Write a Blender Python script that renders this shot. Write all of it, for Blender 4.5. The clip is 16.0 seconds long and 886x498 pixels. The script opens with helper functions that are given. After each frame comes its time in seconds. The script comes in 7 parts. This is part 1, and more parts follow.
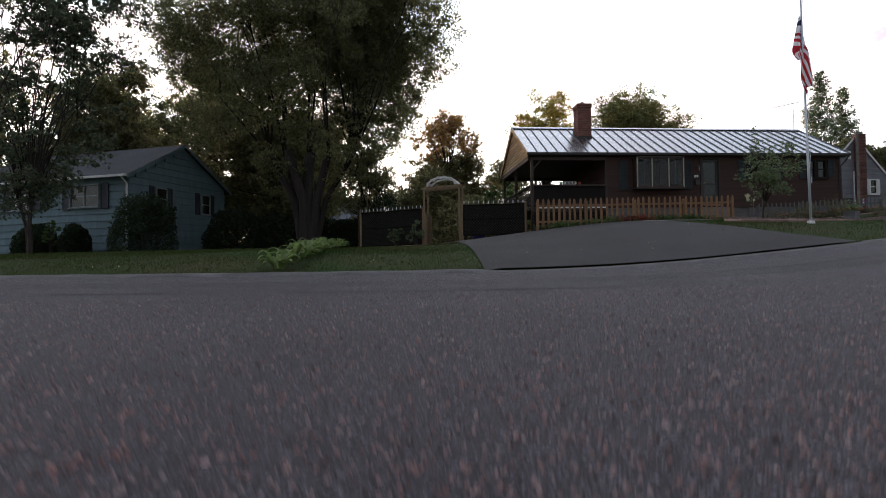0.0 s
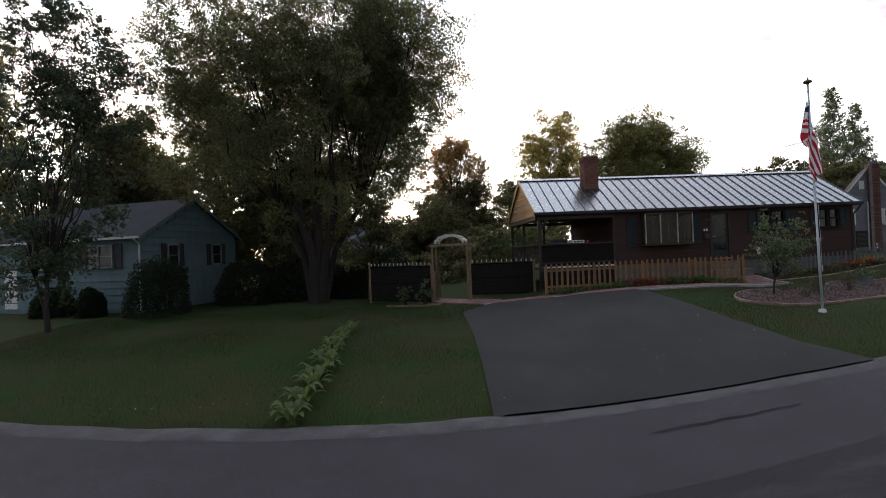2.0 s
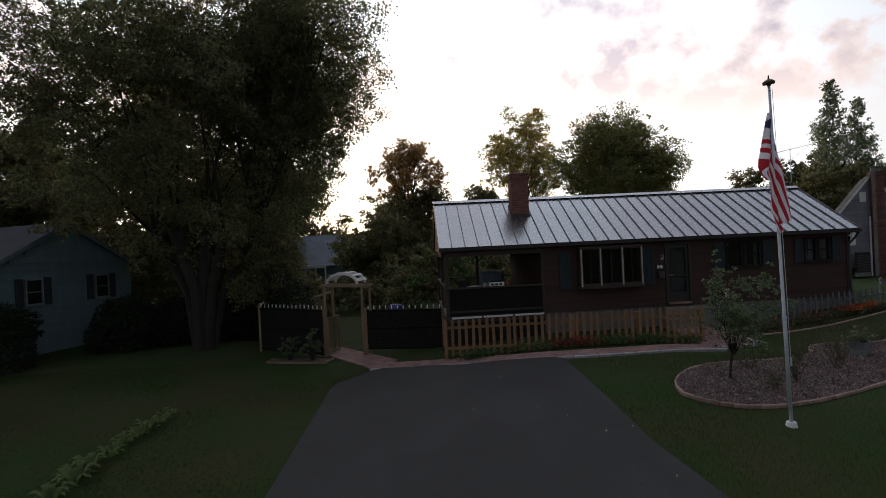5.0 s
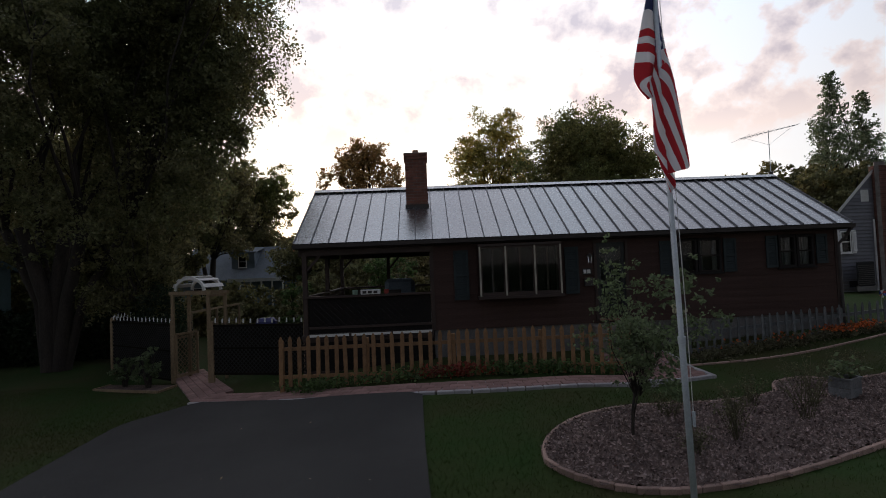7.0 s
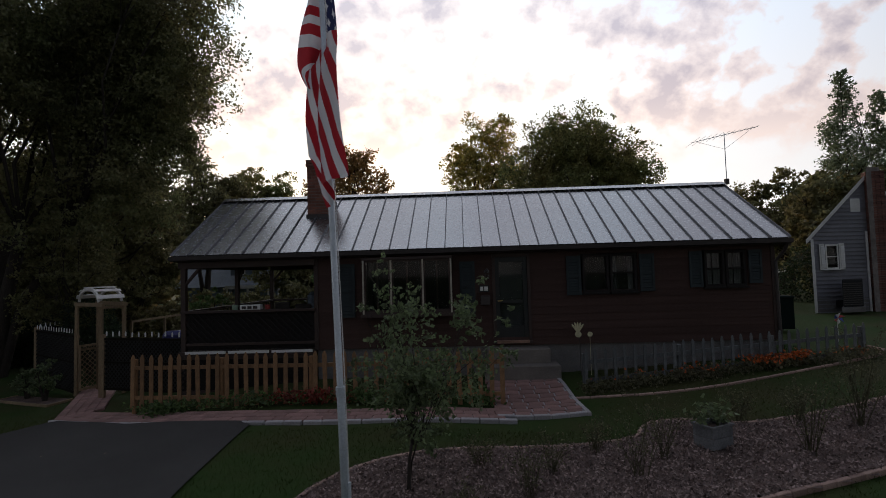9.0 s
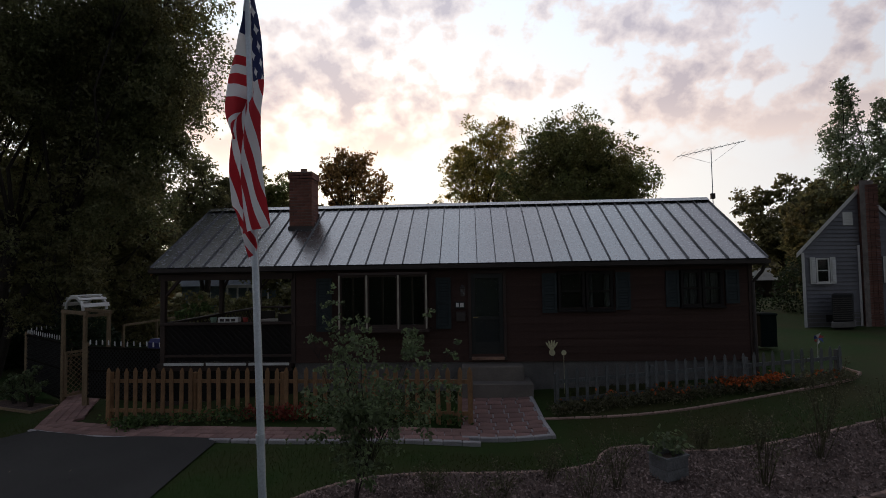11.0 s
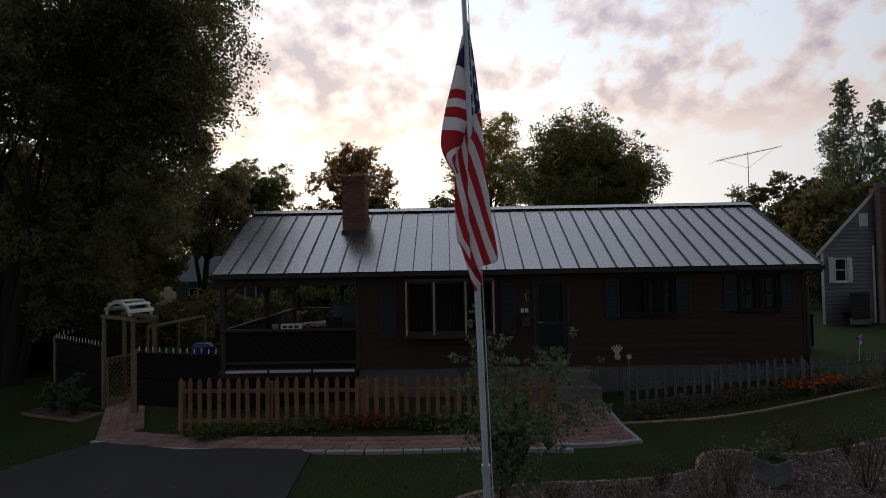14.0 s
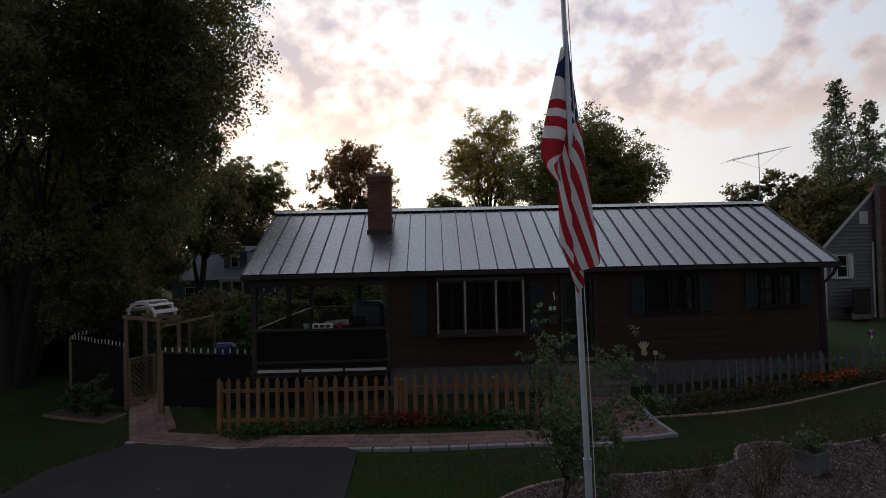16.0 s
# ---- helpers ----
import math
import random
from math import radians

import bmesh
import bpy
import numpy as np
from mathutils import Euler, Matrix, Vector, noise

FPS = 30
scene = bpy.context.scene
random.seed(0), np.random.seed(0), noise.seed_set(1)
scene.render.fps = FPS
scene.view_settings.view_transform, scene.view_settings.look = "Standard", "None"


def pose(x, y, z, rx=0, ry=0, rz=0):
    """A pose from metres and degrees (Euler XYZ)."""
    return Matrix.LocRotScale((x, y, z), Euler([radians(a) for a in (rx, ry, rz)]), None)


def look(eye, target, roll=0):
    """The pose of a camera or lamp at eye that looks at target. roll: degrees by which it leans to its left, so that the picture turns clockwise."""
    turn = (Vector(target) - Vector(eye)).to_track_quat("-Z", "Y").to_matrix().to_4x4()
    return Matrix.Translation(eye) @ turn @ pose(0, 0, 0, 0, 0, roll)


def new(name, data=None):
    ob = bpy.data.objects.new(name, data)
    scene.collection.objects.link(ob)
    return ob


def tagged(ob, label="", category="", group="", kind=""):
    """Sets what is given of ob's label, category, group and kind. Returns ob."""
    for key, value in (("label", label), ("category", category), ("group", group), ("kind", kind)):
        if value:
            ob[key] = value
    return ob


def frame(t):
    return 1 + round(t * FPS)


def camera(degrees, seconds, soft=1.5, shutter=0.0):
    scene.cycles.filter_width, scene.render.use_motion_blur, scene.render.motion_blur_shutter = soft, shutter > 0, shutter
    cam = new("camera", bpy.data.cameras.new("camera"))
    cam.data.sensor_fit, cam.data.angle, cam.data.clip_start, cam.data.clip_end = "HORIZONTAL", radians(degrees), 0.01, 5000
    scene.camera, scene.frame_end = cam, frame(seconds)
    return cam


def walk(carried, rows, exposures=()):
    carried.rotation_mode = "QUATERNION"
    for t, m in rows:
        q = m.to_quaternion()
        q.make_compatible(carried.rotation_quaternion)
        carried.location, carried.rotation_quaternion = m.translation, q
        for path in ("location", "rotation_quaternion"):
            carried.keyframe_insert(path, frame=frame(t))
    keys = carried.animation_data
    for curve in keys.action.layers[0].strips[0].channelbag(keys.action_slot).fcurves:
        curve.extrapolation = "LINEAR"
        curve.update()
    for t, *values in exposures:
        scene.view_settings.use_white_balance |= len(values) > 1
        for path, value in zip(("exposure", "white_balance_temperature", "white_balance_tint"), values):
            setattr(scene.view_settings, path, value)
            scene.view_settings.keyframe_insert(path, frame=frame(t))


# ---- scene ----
cam = camera(83.31, 16.0, soft=0.6, shutter=0.25)
# seconds, x, y, z, yaw, pitch, roll
PATH = [
    (0.0, -0.513, -0.220, 0.268, -4.78, 1.02, 0.83),
    (0.5, -0.620, -0.386, 1.115, -3.97, 0.10, 1.29),
    (1.0, -0.633, -0.335, 1.841, -4.04, 0.29, 1.52),
    (1.5, -0.601, -0.380, 2.580, -3.98, 0.44, 1.87),
    (2.0, -0.389, -0.345, 3.129, -3.63, 0.42, 2.29),
    (2.5, -0.101, -0.087, 3.699, -3.79, 0.01, 2.58),
    (3.0, 0.253, 0.352, 4.316, -4.07, -0.43, 2.82),
    (3.5, 0.828, 0.995, 4.962, -4.14, -0.85, 3.19),
    (6.0, 6.398, 5.997, 4.316, -2.47, 0.76, 2.29),
    (6.5, 7.304, 6.925, 4.094, -2.30, 1.40, 2.25),
    (7.0, 8.163, 7.545, 3.975, -1.88, 1.87, 2.34),
    (7.5, 9.046, 8.097, 3.879, -1.29, 2.53, 2.05),
    (8.0, 10.023, 8.342, 3.917, -0.18, 2.54, 1.84),
    (8.5, 10.966, 8.395, 3.971, 0.96, 2.67, 1.69),
    (9.0, 11.849, 8.521, 4.049, 2.33, 2.82, 1.65),
    (11.5, 12.601, 8.486, 4.571, 3.14, 2.14, 0.93),
    (12.0, 12.255, 8.431, 4.632, 2.48, 1.67, 0.72),
    (12.5, 11.841, 8.399, 4.702, 1.99, 1.89, 0.76),
    (13.0, 11.386, 8.399, 4.765, 1.56, 1.69, 0.92),
    (13.5, 10.921, 8.421, 4.836, 1.07, 1.60, 1.13),
    (14.0, 10.495, 8.351, 4.896, 0.51, 1.33, 1.04),
    (14.5, 10.118, 8.206, 4.954, -0.03, 1.14, 1.09),
    (15.0, 9.852, 8.188, 4.967, -0.34, 1.08, 1.10),
    (15.5, 9.640, 8.210, 4.984, -0.67, 0.97, 1.24),
    (16.0, 9.452, 8.183, 4.977, -1.00, 0.94, 1.30),
]
EXPOSURES = [(0.0, 1.05), (0.5, 0.95), (1.5, 0.9), (2.5, 0.8), (3.5, 0.55), (6.0, 0.1), (8.0, 0.0), (9.0, -0.1), (11.5, -0.3), (16.0, -0.3)]
walk(cam, [(t, pose(x, y, z, 90 + pitch, roll, yaw)) for t, x, y, z, yaw, pitch, roll in PATH], EXPOSURES)

# ---- world, sun ----
SUN_AZ, SUN_EL = radians(-13), radians(4)      # seen from +y, negative to -x
world = bpy.data.worlds.new("dusk_sky")
scene.world = world
world.use_nodes = True


def node(tree, kind, **values):
    n = tree.nodes.new(kind)
    for k, v in values.items():
        if k in n.inputs:
            n.inputs[k].default_value = v
        elif k == "operation":
            n.operation = v
        elif k == "data_type":
            n.data_type = v
        elif k == "blend_type":
            n.blend_type = v
    return n


def build_world():
    t = world.node_tree
    t.nodes.clear()
    out = t.nodes.new("ShaderNodeOutputWorld")
    bg = t.nodes.new("ShaderNodeBackground")
    sky = t.nodes.new("ShaderNodeTexSky")
    sky.sky_type = "NISHITA"
    sky.sun_disc = False
    sky.sun_elevation = SUN_EL
    sky.sun_rotation = SUN_AZ
    sky.altitude, sky.air_density, sky.dust_density, sky.ozone_density = 50, 1.0, 0.6, 1.5
    co = t.nodes.new("ShaderNodeTexCoord")
    # the cloud deck: directions laid out on a flat layer, so that clouds shrink towards the horizon
    sep = t.nodes.new("ShaderNodeSeparateXYZ")
    t.links.new(co.outputs["Generated"], sep.inputs["Vector"])
    lift = node(t, "ShaderNodeMath", operation="ADD")
    lift.inputs[1].default_value = 0.80
    t.links.new(sep.outputs["Z"], lift.inputs[0])
    floor_ = node(t, "ShaderNodeMath", operation="MAXIMUM")
    floor_.inputs[1].default_value = 0.05
    t.links.new(lift.outputs[0], floor_.inputs[0])
    flat = t.nodes.new("ShaderNodeCombineXYZ")
    for axis in ("X", "Y"):
        q = node(t, "ShaderNodeMath", operation="DIVIDE")
        t.links.new(sep.outputs[axis], q.inputs[0])
        t.links.new(floor_.outputs[0], q.inputs[1])
        t.links.new(q.outputs[0], flat.inputs[axis])
    mp = t.nodes.new("ShaderNodeMapping")
    mp.inputs["Location"].default_value = CLOUD_AT
    t.links.new(flat.outputs["Vector"], mp.inputs["Vector"])
    n1 = node(t, "ShaderNodeTexNoise", Scale=17.0, Detail=12.0, Roughness=0.54, Distortion=0.1)
    n2 = node(t, "ShaderNodeTexNoise", Scale=5.2, Detail=2.0, Roughness=0.5)
    for n in (n1, n2):
        t.links.new(mp.outputs["Vector"], n.inputs["Vector"])
    banks = node(t, "ShaderNodeMath", operation="MULTIPLY_ADD")
    banks.inputs[1].default_value = 0.55
    t.links.new(n2.outputs["Fac"], banks.inputs[0])
    t.links.new(n1.outputs["Fac"], banks.inputs[2])
    puff = node(t, "ShaderNodeMapRange")
    puff.inputs["From Min"].default_value, puff.inputs["From Max"].default_value = CLOUD_EDGE
    t.links.new(banks.outputs[0], puff.inputs["Value"])
    high = node(t, "ShaderNodeMapRange")
    high.interpolation_type = "SMOOTHSTEP"
    high.inputs["From Min"].default_value, high.inputs["From Max"].default_value = 0.14, 0.33
    t.links.new(sep.outputs["Z"], high.inputs["Value"])
    ramp = node(t, "ShaderNodeMath", operation="MULTIPLY")
    t.links.new(puff.outputs["Result"], ramp.inputs[0])
    t.links.new(high.outputs["Result"], ramp.inputs[1])
    # clear sky turns bluer with height
    clear = node(t, "ShaderNodeMapRange")
    clear.interpolation_type = "SMOOTHSTEP"
    clear.inputs["From Min"].default_value, clear.inputs["From Max"].default_value = 0.16, 0.55
    t.links.new(sep.outputs["Z"], clear.inputs["Value"])
    # a thin high veil, brightest round the set sun and fading to the east, then grey-pink clouds
    dot = node(t, "ShaderNodeVectorMath", operation="DOT_PRODUCT")
    dot.inputs[1].default_value = (math.sin(SUN_AZ), math.cos(SUN_AZ), 0.12)
    t.links.new(co.outputs["Generated"], dot.inputs[0])
    half = node(t, "ShaderNodeMapRange")
    half.inputs["From Min"].default_value, half.inputs["From Max"].default_value = -1, 1
    t.links.new(dot.outputs["Value"], half.inputs["Value"])
    grow = node(t, "ShaderNodeMath", operation="POWER")
    grow.inputs[1].default_value = 2.9
    t.links.new(half.outputs["Result"], grow.inputs[0])
    tint = t.nodes.new("ShaderNodeValToRGB")
    tint.color_ramp.elements[0].position, tint.color_ramp.elements[0].color = 0.35, (0.88, 0.89, 1.0, 1)
    tint.color_ramp.elements[1].position, tint.color_ramp.elements[1].color = 1.0, (1.0, 0.93, 0.84, 1)
    mid = tint.color_ramp.elements.new(0.86)
    mid.color = (1.0, 0.96, 0.96, 1)
    t.links.new(half.outputs["Result"], tint.inputs["Fac"])
    level = node(t, "ShaderNodeMath", operation="MULTIPLY_ADD")
    level.inputs[1].default_value, level.inputs[2].default_value = SKY_WEST, SKY_EAST
    t.links.new(grow.outputs[0], level.inputs[0])
    glow = node(t, "ShaderNodeVectorMath", operation="SCALE")
    t.links.new(tint.outputs["Color"], glow.inputs[0])
    t.links.new(level.outputs[0], glow.inputs["Scale"])
    veil = node(t, "ShaderNodeMix", data_type="RGBA", blend_type="MIX")
    veil.inputs["Factor"].default_value = 0.72
    t.links.new(sky.outputs["Color"], veil.inputs["A"])
    t.links.new(glow.outputs["Vector"], veil.inputs["B"])
    blue = node(t, "ShaderNodeMix", data_type="RGBA", blend_type="MULTIPLY")
    blue.inputs["B"].default_value = CLEAR
    t.links.new(clear.outputs["Result"], blue.inputs["Factor"])
    t.links.new(veil.outputs["Result"], blue.inputs["A"])
    # thin cloud glows peach, thick cloud turns lilac-grey
    shade = t.nodes.new("ShaderNodeValToRGB")
    shade.color_ramp.elements[0].position, shade.color_ramp.elements[0].color = 0.0, (1, 1, 1, 1)
    shade.color_ramp.elements[1].position, shade.color_ramp.elements[1].color = 1.0, CLOUD
    e = shade.color_ramp.elements.new(0.35)
    e.color = CLOUD_RIM
    t.links.new(ramp.outputs[0], shade.inputs["Fac"])
    cl = node(t, "ShaderNodeMix", data_type="RGBA", blend_type="MULTIPLY")
    cl.inputs["Factor"].default_value = 1.0
    t.links.new(blue.outputs["Result"], cl.inputs["A"])
    t.links.new(shade.outputs["Color"], cl.inputs["B"])
    t.links.new(cl.outputs["Result"], bg.inputs["Color"])
    bg.inputs["Strength"].default_value = SKY_STRENGTH
    t.links.new(bg.outputs["Background"], out.inputs["Surface"])


SKY_WEST, SKY_EAST = 17.0, 2.8
CLOUD = (0.65, 0.56, 0.575, 1)
CLOUD_RIM = (0.98, 0.83, 0.77, 1)
CLOUD_EDGE = (0.72, 0.92)
CLEAR = (0.87, 1.02, 1.19, 1)
CLOUD_AT = (0.35, 0.1, 0.7)
SKY_STRENGTH = 0.1
build_world()

sun = new("sun", bpy.data.lights.new("sun", "SUN"))
sun.data.energy, sun.data.angle, sun.data.color = 0.8, radians(6), (1.0, 0.62, 0.32)
sun_dir = Vector((math.sin(SUN_AZ) * math.cos(SUN_EL), math.cos(SUN_AZ) * math.cos(SUN_EL), math.sin(SUN_EL)))
sun.matrix_world = look(sun_dir * 200, (0, 0, 0))


# ---- materials ----
def material(name, color, rough=0.8, second=None, scale=3.0, fine=40.0, amount=0.5, bump=0.2, bump_scale=60.0, metal=0.0,
             stretch=(1, 1, 1), island=0.0, translucent=0.0, random=0.0, gloss_var=0.1):
    """Two scales of variation, fine relief; island and random vary leaf by leaf and piece by piece."""
    m = bpy.data.materials.new(name)
    m.use_nodes = True
    t = m.node_tree
    b = t.nodes["Principled BSDF"]
    b.inputs["Roughness"].default_value = rough
    b.inputs["Metallic"].default_value = metal
    co = t.nodes.new("ShaderNodeTexCoord")
    mp = t.nodes.new("ShaderNodeMapping")
    mp.inputs["Scale"].default_value = stretch
    t.links.new(co.outputs["Object"], mp.inputs["Vector"])
    big = node(t, "ShaderNodeTexNoise", Scale=scale, Detail=4.0, Roughness=0.6)
    small = node(t, "ShaderNodeTexNoise", Scale=fine, Detail=3.0, Roughness=0.65)
    for n in (big, small):
        t.links.new(mp.outputs["Vector"], n.inputs["Vector"])
    second = second or tuple(c * 0.6 for c in color)
    mix = node(t, "ShaderNodeMix", data_type="RGBA")
    mix.inputs["A"].default_value = (*color, 1)
    mix.inputs["B"].default_value = (*second, 1)
    curve = node(t, "ShaderNodeMapRange")
    curve.inputs["From Min"].default_value, curve.inputs["From Max"].default_value = 0.35, 0.65
    t.links.new(big.outputs["Fac"], curve.inputs["Value"])
    t.links.new(curve.outputs["Result"], mix.inputs["Factor"])
    vary = node(t, "ShaderNodeMapRange")
    vary.inputs["From Min"].default_value, vary.inputs["From Max"].default_value = 0.3, 0.7
    vary.inputs["To Min"].default_value, vary.inputs["To Max"].default_value = 1 - amount, 1 + amount * 0.7
    t.links.new(small.outputs["Fac"], vary.inputs["Value"])
    mul = node(t, "ShaderNodeMix", data_type="RGBA", blend_type="MULTIPLY")
    mul.inputs["Factor"].default_value = 1
    t.links.new(mix.outputs["Result"], mul.inputs["A"])
    t.links.new(vary.outputs["Result"], mul.inputs["B"])
    last = mul.outputs["Result"]
    if island or random:
        if island:
            src = t.nodes.new("ShaderNodeNewGeometry").outputs["Random Per Island"]
        else:
            src = t.nodes.new("ShaderNodeObjectInfo").outputs["Random"]
        r = node(t, "ShaderNodeMapRange")
        k = island or random
        r.inputs["To Min"].default_value, r.inputs["To Max"].default_value = 1 - k, 1 + k
        t.links.new(src, r.inputs["Value"])
        mul2 = node(t, "ShaderNodeMix", data_type="RGBA", blend_type="MULTIPLY")
        mul2.inputs["Factor"].default_value = 1
        t.links.new(last, mul2.inputs["A"])
        t.links.new(r.outputs["Result"], mul2.inputs["B"])
        last = mul2.outputs["Result"]
    t.links.new(last, b.inputs["Base Color"])
    if gloss_var:
        g = node(t, "ShaderNodeMapRange")
        g.inputs["To Min"].default_value, g.inputs["To Max"].default_value = max(rough - gloss_var, 0.05), min(rough + gloss_var, 1)
        t.links.new(small.outputs["Fac"], g.inputs["Value"])
        t.links.new(g.outputs["Result"], b.inputs["Roughness"])
    if bump:
        rel = node(t, "ShaderNodeTexNoise", Scale=bump_scale, Detail=3.0)
        t.links.new(mp.outputs["Vector"], rel.inputs["Vector"])
        bp = node(t, "ShaderNodeBump", Strength=bump, Distance=0.02)
        t.links.new(rel.outputs["Fac"], bp.inputs["Height"])
        t.links.new(bp.outputs["Normal"], b.inputs["Normal"])
    if translucent:
        tr = t.nodes.new("ShaderNodeBsdfTranslucent")
        t.links.new(last, tr.inputs["Color"])
        sh = t.nodes.new("ShaderNodeMixShader")
        sh.inputs["Fac"].default_value = translucent
        t.links.new(b.outputs["BSDF"], sh.inputs[1])
        t.links.new(tr.outputs["BSDF"], sh.inputs[2])
        t.links.new(sh.outputs["Shader"], t.nodes["Material Output"].inputs["Surface"])
    return m


def glass(name, tint=(0.8, 0.85, 0.85)):
    m = bpy.data.materials.new(name)
    m.use_nodes = True
    b = m.node_tree.nodes["Principled BSDF"]
    b.inputs["Base Color"].default_value = (*tint, 1)
    b.inputs["Roughness"].default_value = 0.03
    b.inputs["Transmission Weight"].default_value = 1.0
    b.inputs["IOR"].default_value = 1.3
    return m


M_ASPHALT = material("old_asphalt", (0.0335, 0.0305, 0.0340), 0.85, (0.0255, 0.023, 0.0260), 0.8, 240, 0.65, 0.7, 160)


def add_stones(m, scale, light):
    """Coarse aggregate: single pale stones and a pebbly relief over the binder."""
    t = m.node_tree
    b = t.nodes["Principled BSDF"]
    old = b.inputs["Base Color"].links[0].from_socket
    co = t.nodes.new("ShaderNodeTexCoord")
    cell = node(t, "ShaderNodeTexVoronoi", Scale=scale)
    t.links.new(co.outputs["Object"], cell.inputs["Vector"])
    sep = t.nodes.new("ShaderNodeSeparateColor")
    t.links.new(cell.outputs["Color"], sep.inputs["Color"])
    r = t.nodes.new("ShaderNodeValToRGB")
    r.color_ramp.elements[0].position, r.color_ramp.elements[0].color = 0.0, (0.45, 0.45, 0.48, 1)
    r.color_ramp.elements[1].position, r.color_ramp.elements[1].color = 1.0, (light, light * 0.95, light, 1)
    e = r.color_ramp.elements.new(0.78)
    e.color = (1.15, 1.05, 1.08, 1)
    t.links.new(sep.outputs["Red"], r.inputs["Fac"])
    mul = node(t, "ShaderNodeMix", data_type="RGBA", blend_type="MULTIPLY")
    mul.inputs["Factor"].default_value = 1
    t.links.new(old, mul.inputs["A"])
    t.links.new(r.outputs["Color"], mul.inputs["B"])
    t.links.new(mul.outputs["Result"], b.inputs["Base Color"])
    bump = [n for n in t.nodes if n.type == "BUMP"][0]
    bump.invert = True
    bump.inputs["Distance"].default_value = 0.006
    bump.inputs["Strength"].default_value = 0.9
    t.links.new(cell.outputs["Distance"], bump.inputs["Height"])


add_stones(M_ASPHALT, 330, 8.5)


def worn_copy(m, dark):
    """The same surface, worn dark in ragged patches along the middle of a strip whose map runs 0 to 1 across."""
    w = m.copy()
    w.name = "worn_asphalt"
    t = w.node_tree
    b = t.nodes["Principled BSDF"]
    old = b.inputs["Base Color"].links[0].from_socket
    uv = t.nodes.new("ShaderNodeUVMap")
    uv.uv_map = "across"
    sep = t.nodes.new("ShaderNodeSeparateXYZ")
    t.links.new(uv.outputs["UV"], sep.inputs["Vector"])
    profile = t.nodes.new("ShaderNodeValToRGB")
    for at, v in ((0.0, 0.0), (0.22, 0.62), (0.4, 0.5), (0.75, 0.42), (1.0, 0.0)):
        e = profile.color_ramp.elements[int(at)] if at in (0.0, 1.0) else profile.color_ramp.elements.new(at)
        e.color = (v, v, v, 1)
    t.links.new(sep.outputs["Y"], profile.inputs["Fac"])
    co = t.nodes.new("ShaderNodeTexCoord")
    mp = t.nodes.new("ShaderNodeMapping")
    mp.inputs["Scale"].default_value = (0.6, 1.6, 1)
    t.links.new(co.outputs["Object"], mp.inputs["Vector"])
    n = node(t, "ShaderNodeTexNoise", Scale=2.4, Detail=7.0, Roughness=0.68)
    t.links.new(mp.outputs["Vector"], n.inputs["Vector"])
    add = node(t, "ShaderNodeMath", operation="ADD")
    t.links.new(profile.outputs["Color"], add.inputs[0])
    t.links.new(n.outputs["Fac"], add.inputs[1])
    r = node(t, "ShaderNodeMapRange")
    r.interpolation_type = "SMOOTHSTEP"
    r.inputs["From Min"].default_value, r.inputs["From Max"].default_value = 0.76, 1.12
    r.inputs["To Min"].default_value, r.inputs["To Max"].default_value = 1.0, dark
    t.links.new(add.outputs[0], r.inputs["Value"])
    mul = node(t, "ShaderNodeMix", data_type="RGBA", blend_type="MULTIPLY")
    mul.inputs["Factor"].default_value = 1
    t.links.new(old, mul.inputs["A"])
    t.links.new(r.outputs["Result"], mul.inputs["B"])
    t.links.new(mul.outputs["Result"], b.inputs["Base Color"])
    return w


M_STONE = material("asphalt_stone", (0.19, 0.15, 0.145), 0.6, (0.17, 0.088, 0.075), 9, 90, 0.3, 0.2, 120, island=0.75)
M_WORN = worn_copy(M_ASPHALT, 0.45)
M_BERM = material("asphalt_berm", (0.150, 0.143, 0.142), 0.95, (0.100, 0.095, 0.094), 2.0, 60, 0.6, 0.8, 60)
M_DRIVE = material("sealed_asphalt", (0.061, 0.0595, 0.056), 0.85, (0.049, 0.0475, 0.045), 0.6, 160, 0.45, 0.45, 120)
M_PATCH = material("crack_filler", (0.022, 0.021, 0.021), 1.0, None, 4, 60, 0.3, 0.2)
M_LAWN = material("mown_lawn", (0.0215, 0.049, 0.0098), 0.95, (0.046, 0.046, 0.0175), 0.35, 28, 0.25, 0.3, 55)
M_GRASS = material("grass_blade", (0.034, 0.070, 0.014), 0.9, (0.062, 0.066, 0.022), 0.35, 20, 0.2, 0, island=0.12, translucent=0.3)
M_MULCH = material("bark_mulch", (0.165, 0.118, 0.102), 0.95, (0.105, 0.076, 0.067), 3, 60, 0.6, 1.0, 45)
M_CHIP = material("bark_chip", (0.265, 0.197, 0.178), 0.9, (0.145, 0.105, 0.092), 3, 60, 0.3, 0, island=0.6)
M_PAVER = material("pink_paver", (0.275, 0.160, 0.140), 0.9, (0.21, 0.122, 0.105), 3, 70, 0.35, 0.4, 90, random=0.2)
M_EDGE = material("pale_edging_stone", (0.40, 0.385, 0.39), 0.9, (0.31, 0.295, 0.30), 3, 70, 0.3, 0.4, 90, random=0.12)
M_PINKEDGE = material("pink_edging_stone", (0.39, 0.265, 0.215), 0.9, (0.30, 0.20, 0.165), 3, 70, 0.3, 0.4, 90, random=0.25)
M_STEP = material("weathered_concrete", (0.20, 0.175, 0.15), 0.95, (0.14, 0.125, 0.11), 2, 60, 0.3, 0.3, 90)
